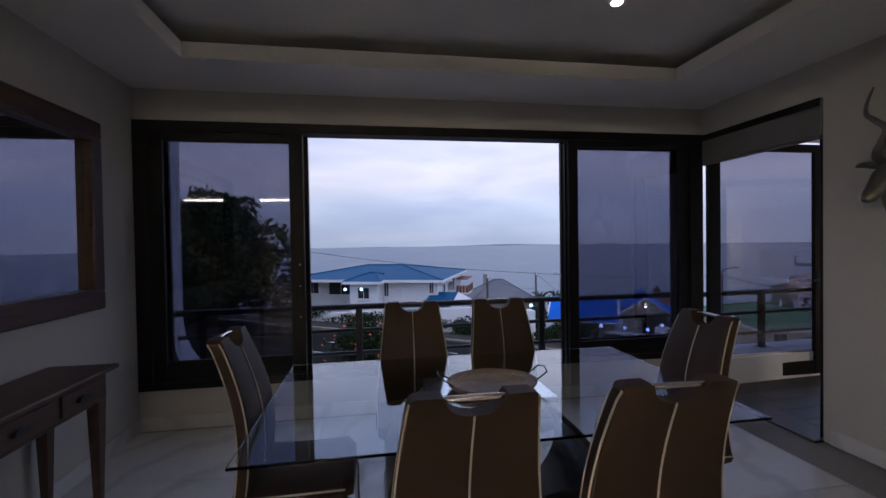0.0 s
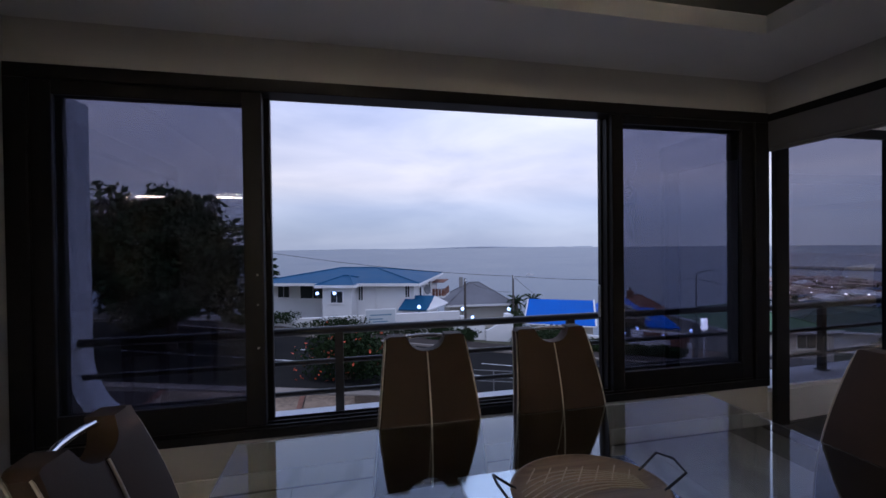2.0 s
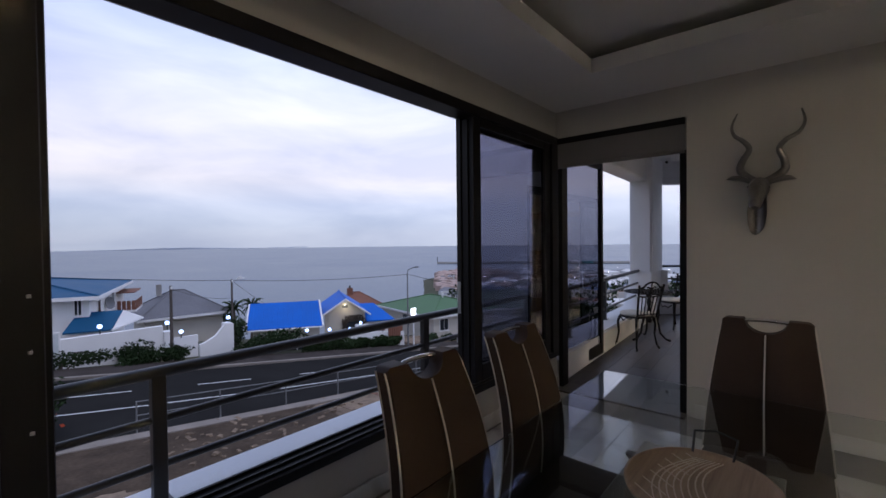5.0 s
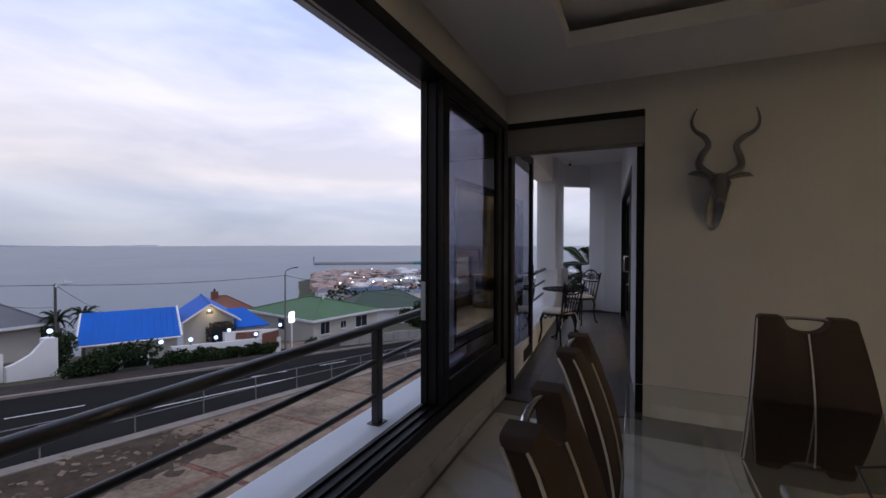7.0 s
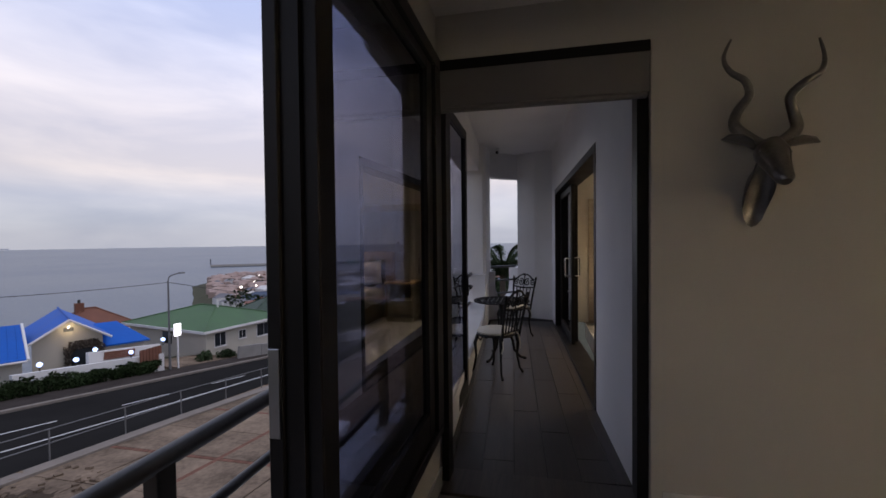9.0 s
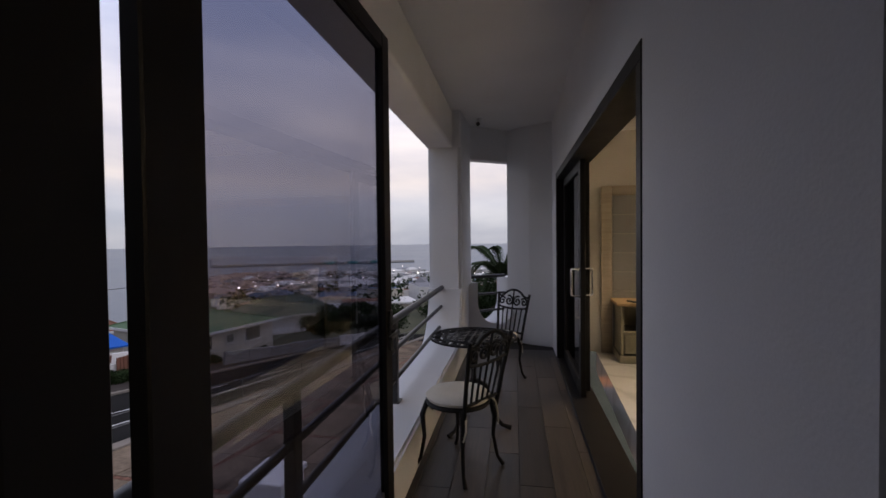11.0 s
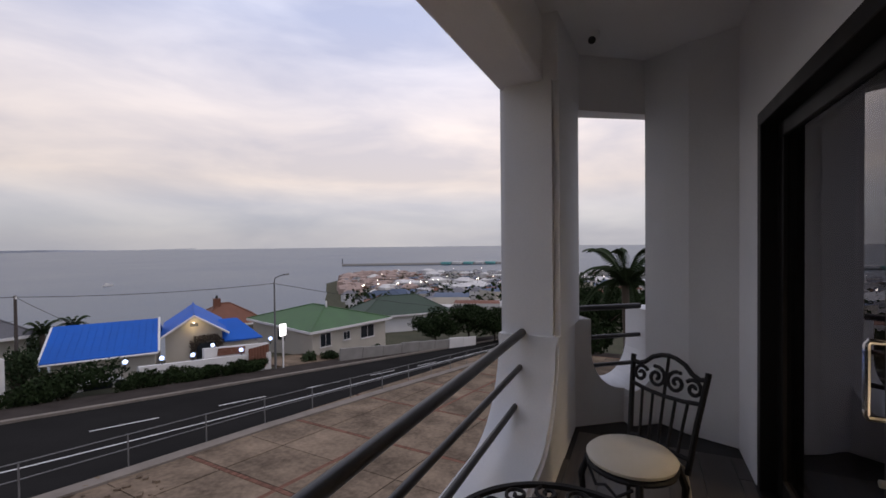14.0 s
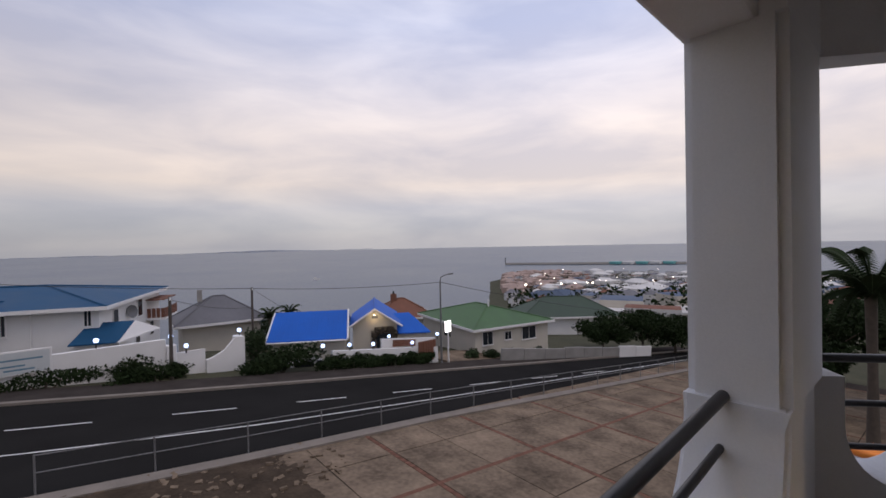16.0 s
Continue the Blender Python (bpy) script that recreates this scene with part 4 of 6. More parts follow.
def iron_chair(m):
    c = thing("bistro_chair", "black cast iron garden chair with scrollwork back and ivory cushion", "chair", m, "balcony bistro chairs")
    # seat faces +x, back at x = -0.19

    def bx(z):
        return -0.185 - 0.10 * max(0, (z - 0.44)) / 0.48

    def bar(name, pts, r, parent, lab=""):
        return part(name, bm_tube([(bx(z), y, z) for y, z in pts], r, 8), M_IRON, parent, lab, smooth=True)

    frame_b = bar("back_frame", [(-0.16, 0.40), (-0.18, 0.62), (-0.205, 0.86), (-0.205, 0.875)], 0.014, c)
    bar("back_post", [(0.16, 0.40), (0.18, 0.62), (0.205, 0.86), (0.205, 0.875)], 0.014, frame_b)
    topc = [(-0.205, 0.845), (-0.17, 0.835), (-0.13, 0.85), (-0.09, 0.885), (-0.04, 0.905), (0.0, 0.91), (0.04, 0.905), (0.09, 0.885), (0.13, 0.85), (0.17, 0.835), (0.205, 0.845)]
    bar("crest_rail", topc, 0.012, frame_b)
    bar("mid_rail", [(-0.195, 0.73), (-0.1, 0.715), (0, 0.71), (0.1, 0.715), (0.195, 0.73)], 0.011, frame_b)
    bar("low_rail", [(-0.165, 0.47), (0.165, 0.47)], 0.011, frame_b)
    for s in (-1, 1):
        bar("scroll", scroll(s * 0.055, 0.79, 0.055, 1.5, 1.2, s), 0.0095, frame_b)
        bar("scroll", scroll(s * 0.145, 0.785, 0.045, 1.4, 0.6, -s), 0.0095, frame_b)
    bar("scroll", [(0, 0.71), (0, 0.905)], 0.008, frame_b)
    for k in range(5):
        y = -0.10 + 0.05 * k
        bar("slat", [(y * 1.05, 0.47), (y * 1.15, 0.60), (y * 1.25, 0.715)], 0.0075, frame_b)
    part("seat_ring", bm_lathe([(0.175, 0.42), (0.205, 0.42), (0.208, 0.432), (0.2, 0.44), (0.175, 0.438)], 32, hollow=True), M_IRON, c, smooth=True)
    sp = part("seat_lattice", bm_tube([(-0.19, 0, 0.43), (0.19, 0, 0.43)], 0.007, 6), M_IRON, c)
    for k in range(-2, 3):
        if k:
            part("lattice_bar", bm_tube([(-0.17, 0.06 * k, 0.43), (0.17, 0.06 * k, 0.43)], 0.006, 6), M_IRON, sp)
    for ax, ay in ((0.13, -0.15), (0.13, 0.15), (-0.15, -0.14), (-0.15, 0.14)):
        sx, sy = math.copysign(1, ax), math.copysign(1, ay)
        part("leg", bm_tube([(ax, ay, 0.43), (ax + sx * 0.025, ay + sy * 0.02, 0.34), (ax + sx * 0.015, ay + sy * 0.012, 0.2), (ax + sx * 0.035, ay + sy * 0.03, 0.06), (ax + sx * 0.065, ay + sy * 0.05, 0.008)], [0.016, 0.018, 0.012, 0.011, 0.014], 8), M_IRON, c, smooth=True)
    part("apron_scroll", bm_tube([(0.15, -0.13, 0.40), (0.17, -0.06, 0.34), (0.175, 0.0, 0.37), (0.17, 0.06, 0.34), (0.15, 0.13, 0.40)], 0.008, 6), M_IRON, c, smooth=True)
    cu = part("seat_cushion", bm_lathe([(0.16, 0.443), (0.2, 0.449), (0.206, 0.466), (0.19, 0.482), (0.11, 0.492), (0.03, 0.486), (0.0, 0.478)], 36), M_CUSH, c, "ivory round seat cushion", smooth=True)
    for s in (-1, 1):
        part("tie", bm_tube([(-0.15, 0.13 * s, 0.46), (-0.19, 0.15 * s, 0.42), (-0.20, 0.16 * s, 0.33), (-0.19, 0.175 * s, 0.27)], 0.006, 6), M_CUSH, cu, smooth=True)
    return c


ch1 = iron_chair(pose(6.18, 4.58, 0, 0, 0, 60))
copy_thing(ch1, pose(7.93, 4.49, 0, 0, 0, 145))


def iron_table(m):
    t = thing("bistro_table", "round black cast iron table with a lattice top", "table", m)
    R, Z = 0.335, 0.70
    topo = part("rim", bm_lathe([(R - 0.016, Z - 0.007), (R, Z - 0.009), (R + 0.003, Z), (R, Z + 0.008), (R - 0.016, Z + 0.007)], 48, hollow=True), M_IRON, t, smooth=True)
    part("inner_ring", bm_tube([(0.235 * math.cos(a), 0.235 * math.sin(a), Z + 0.004) for a in (2 * math.pi * i / 40 for i in range(40))], 0.009, 6, closed=True), M_IRON, topo)
    for axis in (0, 1):
        for k in range(-4, 5):
            d = 0.053 * k
            h = math.sqrt(max(0, 0.235 ** 2 - d * d))
            if h < 0.04:
                continue
            p0, p1 = ((d, -h, Z), (d, h, Z)) if axis == 0 else ((-h, d, Z + 0.003), (h, d, Z + 0.003))
            q = bm_tube([p0, p1], 0.0085, 6, flat=0.55)
            part("lattice_bar", q, M_IRON, topo)
    for i in range(18):
        a = 2 * math.pi * i / 18
        base = scroll(0.008, 0, 0.042, 1.35, 0.4, 1 if i % 2 else -1, 14)
        part("scroll", bm_tube([((0.272 + px) * math.cos(a) - py * math.sin(a), (0.272 + px) * math.sin(a) + py * math.cos(a), Z) for px, py in base], 0.0065, 5), M_IRON, topo)
    part("column", bm_lathe([(0.0, 0.24), (0.03, 0.25), (0.042, 0.29), (0.022, 0.33), (0.02, 0.48), (0.034, 0.54), (0.022, 0.6), (0.05, 0.66), (0.08, 0.685), (0.0, 0.69)], 18), M_IRON, t, smooth=True)
    for k in range(3):
        a = 2 * math.pi * k / 3 + 0.5
        part("leg", bm_tube([(r * math.cos(a), r * math.sin(a), z) for r, z in ((0.02, 0.36), (0.09, 0.33), (0.13, 0.22), (0.15, 0.11), (0.22, 0.03), (0.29, 0.012))], [0.018, 0.02, 0.016, 0.015, 0.015, 0.018], 8), M_IRON, t, smooth=True)
    return t


iron_table(pose(6.78, 4.57, 0))



# ---- bedroom seen through the sliding door ----
HX = 9.25
shell("bedroom_floor", bm_box(4.25, HX, -2.2, 3.36, -0.25, 0.0), M_MARBLE, "white veined marble floor of the bedroom", "floor")
shell("wall_headboard", bm_box(HX, HX + 0.15, -2.2, 3.62, 0, 2.86), M_WALL, "cream bedroom wall behind the bed", "wall")
shell("wall_bedroom_west", bm_box(4.205, 4.25, -2.2, 3.40, 0, 2.86), M_WALL, "cream bedroom wall beside the doorway", "wall")
shell("wall_bedroom_south", bm_box(4.205, HX + 0.15, -2.35, -2.2, 0, 2.86), M_WALL, "cream rear bedroom wall", "wall")
shell("ceiling_bedroom", bm_box(4.205, HX + 0.15, -2.35, 3.45, 2.80, 2.9), M_CEIL, "white bedroom ceiling with small downlights", "ceiling")
for dx, dy in ((8.17, 2.63), (6.4, 2.63), (8.17, 0.4), (6.4, 0.4)):
    downlight(dx, dy, 2.80, 66, (1.0, 0.80, 0.56), 86)

ring = thing("ceiling_ring_lamp", "round ring-shaped ceiling lamp in the bedroom, switched on", "ceiling lamp", pose(8.0, -0.55, 2.80))
part("lamp_body", bm_lathe([(0.30, -0.05), (0.36, -0.05), (0.37, 0.0), (0.28, 0.0)], 40, hollow=True), M_CEIL, ring, smooth=True)
ring_light = bpy.data.lights.new("ring_lamp_light", "AREA")
ring_light.shape, ring_light.size, ring_light.energy, ring_light.color = "DISK", 0.6, 84, (1.0, 0.80, 0.56)
ring_light.spread = radians(150)
new("ring_lamp_light", ring_light).matrix_world = pose(8.0, -0.55, 2.742)
part("diffuser", bm_lathe([(0.0, -0.056), (0.30, -0.056), (0.30, -0.051), (0.0, -0.051)], 40), M_WARM, ring)

# panelled headboard surround
pan = thing("headboard_panel", "taupe timber surround with grey relief tiles behind the bed", "wall panel", pose(HX, 0, 0))
part("side_board", bm_box(-0.05, -0.002, 3.17, 3.30, 0.0, 2.11, 0.006), M_TAUPE, pan)
part("top_board", bm_box(-0.05, -0.002, 0.1, 3.17, 1.99, 2.11, 0.006), M_TAUPE, pan)
M_RELIEF = mat("grey_relief_tile", (0.29, 0.29, 0.285), 0.35, var=0.06, scale=3, fine=40, bump=0.0)
N_, L_ = M_RELIEF.node_tree.nodes, M_RELIEF.node_tree.links
wv = N_.new("ShaderNodeTexWave")
wv.inputs["Scale"].default_value, wv.inputs["Distortion"].default_value = 34.0, 3.0
wv.bands_direction = "DIAGONAL"
bmp = N_.new("ShaderNodeBump")
bmp.inputs["Strength"].default_value, bmp.inputs["Distance"].default_value = 0.9, 0.006
L_.new(next(n for n in N_ if n.type == "TEX_COORD").outputs["Object"], wv.inputs["Vector"])
L_.new(wv.outputs["Fac"], bmp.inputs["Height"])
L_.new(bmp.outputs[0], N_["Principled BSDF"].inputs["Normal"])
pt_me = mesh_of(bm_box(-0.03, -0.004, -0.398, 0.398, -0.118, 0.118, 0.004), M_RELIEF, "relief_tile")
for j in range(8):
    for i in range(4):
        shared("relief_tile", pt_me, pan, pose(0, 2.76 - 0.8 * i, 1.87 - 0.24 * j))

ns = thing("bedside_table", "sage painted bedside table with an oak top, open shelf and drawer", "bedside table", pose(0.19, -0.01, 0))
part("plinth", bm_box(8.56, 9.04, 2.66, 3.17, 0.0, 0.085, 0.006), M_OLIVE, ns)
part("side", bm_box(8.58, 9.03, 3.12, 3.15, 0.085, 0.665, 0.003), M_OLIVE, ns)
part("side", bm_box(8.58, 9.03, 2.68, 2.71, 0.085, 0.665, 0.003), M_OLIVE, ns)
part("back", bm_box(9.0, 9.03, 2.71, 3.12, 0.085, 0.665), M_OLIVE, ns)
part("shelf", bm_box(8.59, 9.0, 2.71, 3.12, 0.34, 0.365), M_OLIVE, ns)
part("top", bm_box(8.54, 9.045, 2.63, 3.20, 0.665, 0.70, 0.006, seg=2), M_OAK, ns, "pale oak top")
dr = part("drawer", bm_box(8.575, 8.60, 2.72, 3.11, 0.11, 0.33, 0.004), M_OLIVE, ns)
part("drawer_panel", bm_box(8.568, 8.575, 2.77, 3.06, 0.15, 0.29, 0.003), M_OLIVE, dr)
part("cup_pull", bm_prism([(2.915 + 0.04 * math.cos(math.pi * i / 10), 0.25 + 0.025 * math.sin(math.pi * i / 10)) for i in range(11)], 8.545, 8.568, "x"), M_BLACK, dr, "black cup pull")
rem = thing("remote_control", "small black remote lying on the bedside table", "remote", pose(8.85, 3.01, 0.702, 0, 0, 25))
part("case", bm_box(-0.07, 0.07, -0.02, 0.02, 0.0, 0.015, 0.004, seg=2), M_BLACK, rem)
part("button_pad", bm_box(-0.05, 0.05, -0.013, 0.013, 0.0152, 0.0175), M_RAIL, rem)

sc = thing("reading_lamp", "chrome swivel reading lamp on the headboard wall", "wall lamp", pose(9.21, 2.80, 1.22))
part("wall_disc", bm_tube([(0.01, 0, 0), (-0.03, 0, 0)], 0.055, 20), M_STEEL, sc, smooth=True)
part("arm", bm_tube([(-0.03, 0, 0), (-0.08, 0, 0.05), (-0.10, 0.0, 0.13), (-0.13, -0.02, 0.17)], 0.008, 8), M_CHROME, sc, smooth=True)
part("shade", bm_tube([(-0.12, 0.0, 0.18), (-0.16, -0.07, 0.165)], [0.02, 0.026], 14), M_CHROME, sc, smooth=True)

# cream linen with a loose grey-brown floral print
M_PRINT = mat("grey_floral_linen", (0.62, 0.58, 0.52), 0.9, var=0.1, fine=200, bump=0.3)
fn_, fl_ = M_PRINT.node_tree.nodes, M_PRINT.node_tree.links
fno = fn_.new("ShaderNodeTexNoise")
fno.inputs["Scale"].default_value, fno.inputs["Detail"].default_value, fno.inputs["Distortion"].default_value = 9.0, 3.0, 2.5
fcr = fn_.new("ShaderNodeValToRGB")
fcr.color_ramp.elements[0].position, fcr.color_ramp.elements[0].color = 0.35, (0.30, 0.28, 0.25, 1)
fcr.color_ramp.elements[1].position, fcr.color_ramp.elements[1].color = 0.43, (0.64, 0.60, 0.54, 1)
fl_.new(next(n for n in fn_ if n.type == "TEX_COORD").outputs["Object"], fno.inputs["Vector"])
fl_.new(fno.outputs["Fac"], fcr.inputs[0])
fl_.new(fcr.outputs[0], fn_["Principled BSDF"].inputs["Base Color"])

bed = thing("bed", "double bed with a tan suede headboard and rumpled pale bedding", "bed", pose(0.14, 0, 0))
part("headboard", bm_box(8.94, 9.05, 0.55, 2.68, 0.0, 1.24, 0.04, seg=4), M_SUEDE, bed, "padded tan suede headboard", smooth=True)
part("bed_base", bm_box(6.95, 8.94, 0.70, 2.50, 0.03, 0.36, 0.03, seg=3), M_SUEDE, bed, smooth=True)
qb = bmesh.new()
bmesh.ops.create_grid(qb, x_segments=54, y_segments=50, size=1.0)
for v in qb.verts:
    a, c_ = v.co.x, v.co.y
    x = 7.94 + 1.0 * a
    y = 1.60 + 1.02 * c_
    e = max(0, (abs(c_) - 0.86) / 0.14)
    n_ = noise.noise(Vector((x * 3.1, y * 3.1, 0))) * 0.08 + noise.noise(Vector((x * 8, y * 8, 3))) * 0.03 + abs(noise.noise(Vector((x * 13, y * 9, 5)))) * 0.02
    z = 0.60 + n_ - 0.26 * e ** 1.4 + (0.03 * noise.noise(Vector((x * 4, 0, 7))) if e > 0.5 else 0)
    v.co = (x, 1.60 + math.copysign(min(abs(y - 1.60), 0.93 + 0.03 * noise.noise(Vector((x * 5, 1, 2)))), y - 1.60), z)
part("duvet", qb, M_PRINT, bed, "rumpled white printed duvet", smooth=True)
part("mattress", bm_box(6.98, 8.94, 0.75, 2.45, 0.36, 0.56, 0.05, seg=3), M_LINEN, bed, smooth=True)


def cushion(name, label, material, m, w, h, d):
    b = bmesh.new()
    bmesh.ops.create_grid(b, x_segments=14, y_segments=14, size=1.0)
    lo = bmesh.new()
    bmesh.ops.create_grid(lo, x_segments=14, y_segments=14, size=1.0)
    for g, s in ((b, 1), (lo, -1)):
        for v in g.verts:
            a, c_ = v.co.x, v.co.y
            puff = (1 - a ** 4) * (1 - c_ ** 4)
            pinch = 1 - 0.06 * (1 - abs(a * c_))
            v.co = (a * w / 2 * (0.94 + 0.06 * c_ * c_), c_ * h / 2 * (0.94 + 0.06 * a * a), s * d / 2 * puff ** 0.7)
    merge(b, lo)
    bmesh.ops.remove_doubles(b, verts=b.verts[:], dist=0.001)
    bmesh.ops.recalc_face_normals(b, faces=b.faces[:])
    o = part(name, b, material, None, smooth=True, m=m)
    return tagged(o, label, "pillow")


M_PATTERN = mat("brown_block_weave", (0.16, 0.09, 0.055), 0.9, var=0.2, fine=200)
pn, pk = M_PATTERN.node_tree.nodes, M_PATTERN.node_tree.links
br = pn.new("ShaderNodeTexBrick")
br.inputs["Color1"].default_value, br.inputs["Color2"].default_value, br.inputs["Mortar"].default_value = (0.035, 0.018, 0.012, 1), (0.55, 0.48, 0.39, 1), (0.16, 0.09, 0.055, 1)
br.inputs["Scale"].default_value, br.inputs["Mortar Size"].default_value, br.inputs["Bias"].default_value = 11.0, 0.01, -0.15
br.inputs["Brick Width"].default_value, br.inputs["Row Height"].default_value = 0.42, 0.2
pk.new(next(n for n in pn if n.type == "TEX_COORD").outputs["Object"], br.inputs["Vector"])
pk.new(br.outputs["Color"], pn["Principled BSDF"].inputs["Base Color"])
cushion("pillow", "pale printed pillow leaning on the suede headboard", M_PRINT, pose(8.92, 2.20, 0.83, 72, 8, -90), 0.62, 0.46, 0.17)
cushion("pillow", "dark brown pillow tucked behind the printed one", M_LEATHER, pose(9.0, 2.26, 0.84, 80, 4, -90), 0.60, 0.46, 0.13)
cushion("throw_pillow", "brown and cream block-patterned throw pillow on the bed", M_PATTERN, pose(8.72, 1.92, 0.92, 68, -6, -90), 0.56, 0.56, 0.17)
tb = bmesh.new()
bmesh.ops.create_grid(tb, x_segments=30, y_segments=40, size=1.0)
for v in tb.verts:
    a, c_ = v.co.x, v.co.y
    x, y = 7.90 + 0.33 * a, 1.60 + 0.96 * c_
    e = max(0, (abs(c_) - 0.86) / 0.14)
    v.co = (x + 0.03 * noise.noise(Vector((y * 4, 0, 0))), y, 0.655 + 0.04 * noise.noise(Vector((x * 6, y * 6, 9))) - 0.30 * e)
thr = tagged(part("bed_throw", tb, M_THROW, None, smooth=True), "fluffy grey throw laid across the bed", "throw")



# ---- outdoor things ----
rng = np.random.RandomState(7)


def leaf_mesh(name, blobs, count, size, material):
    """Many small leaves scattered through overlapping uneven blobs ((x, y, z), (rx, ry, rz))."""
    tot = sum(b[1][0] * b[1][1] for b in blobs)
    P = []
    for (cx, cy, cz), (rx, ry, rz) in blobs:
        n = max(20, int(count * rx * ry / tot))
        d = rng.normal(size=(n, 3))
        d /= np.linalg.norm(d, axis=1)[:, None]
        rr = rng.uniform(0.55, 1.0, n) ** 0.5 * (1 + 0.16 * np.sin(5 * d[:, 0] + 3 * d[:, 2] + cx) + 0.10 * np.sin(9 * d[:, 1] + 4 * d[:, 2] + cy))
        c = d * rr[:, None] * (rx, ry, rz) + (cx, cy, cz)
        u = rng.normal(size=(n, 3))
        u /= np.linalg.norm(u, axis=1)[:, None]
        w = np.cross(u, d + 0.4 * rng.normal(size=(n, 3)))
        w /= np.linalg.norm(w, axis=1)[:, None] + 1e-6
        s = size * rng.uniform(0.5, 1.2, n)[:, None]
        for q in (c - u * s, c + w * s * 0.55, c + u * s, c - w * s * 0.55):
            P.append(q)
    base = 0
    verts, faces = [], []
    for k in range(0, len(P), 4):
        n = len(P[k])
        verts.append(np.stack([P[k], P[k + 1], P[k + 2], P[k + 3]], 1).reshape(-1, 3))
        faces.extend([(base + 4 * i, base + 4 * i + 1, base + 4 * i + 2, base + 4 * i + 3) for i in range(n)])
        base += 4 * n
    me = bpy.data.meshes.new(name)
    me.from_pydata(np.concatenate(verts).tolist(), [], faces)
    me.materials.append(material)
    return me


def add_mesh(name, me, parent):
    o = new(name, me)
    o.parent = parent
    return o


def bush(x, y, z, rx, ry, rz, n, size, material, label, name="bush", blobs=6, flowers=0):
    t = thing(name, label, name.replace("_", " "), pose(x, y, z))
    bl = [((rng.uniform(-0.6, 0.6) * rx, rng.uniform(-0.6, 0.6) * ry, rz * rng.uniform(0.45, 1.2)), (rx * rng.uniform(0.35, 0.6), ry * rng.uniform(0.35, 0.6), rz * rng.uniform(0.4, 0.7))) for _ in range(blobs)]
    bl.append(((0, 0, rz * 0.75), (rx * 0.8, ry * 0.8, rz * 0.75)))
    add_mesh("foliage", leaf_mesh("foliage", bl, n, size, material), t)
    st = bmesh.new()
    for k in range(4):
        a = 1.6 * k
        bm_tube([(0.1 * math.cos(a), 0.1 * math.sin(a), -0.2), (0.3 * rx * math.cos(a), 0.3 * ry * math.sin(a), rz * 0.8)], [0.07, 0.03], 6, bm=st)
    part("stems", st, M_BARK, t)
    if flowers:
        add_mesh("blossoms", leaf_mesh("blossoms", [((0, 0, rz * 0.8), (rx * 1.0, ry * 1.0, rz * 0.85))], flowers, 0.11, M_FLOWER), t)
    return t


def tree(x, y, z, h, spread, n, size, material, label, blobs=9, low=0.58):
    t = thing("tree", label, "tree", pose(x, y, z))
    tr = bmesh.new()
    bm_tube([(0, 0, -0.5), (0.1, 0.05, h * 0.25), (0.0, 0.1, h * 0.5)], [0.035 * h, 0.026 * h, 0.016 * h], 8, bm=tr)
    bl = []
    for k in range(blobs):
        a = 2.4 * k
        rr = spread * (0.25 + 0.5 * (k % 3) / 2)
        c = (rr * math.cos(a), rr * math.sin(a), h * (low + (0.82 - low) * rng.rand()))
        bm_tube([(0, 0, h * 0.32), (c[0] * 0.5, c[1] * 0.5, h * 0.5), c], [0.014 * h, 0.009 * h, 0.004 * h], 6, bm=tr)
        q = spread * rng.uniform(0.28, 0.48)
        bl.append((c, (q, q, q * rng.uniform(0.6, 0.85))))
    part("trunk", tr, M_BARK, t)
    add_mesh("crown", leaf_mesh("crown", bl, n, size, material), t)
    return t


def quad_roof(name, pts, thick, material, parent, label=""):
    """A roof plane with thickness from its corner points."""
    b = bmesh.new()
    hi = [b.verts.new(p) for p in pts]
    lo = [b.verts.new((p[0], p[1], p[2] - thick)) for p in pts]
    b.faces.new(hi)
    b.faces.new(lo[::-1])
    n = len(pts)
    for i in range(n):
        b.faces.new((hi[i], lo[i], lo[(i + 1) % n], hi[(i + 1) % n]))
    bmesh.ops.recalc_face_normals(b, faces=b.faces[:])
    return part(name, b, material, parent, label)


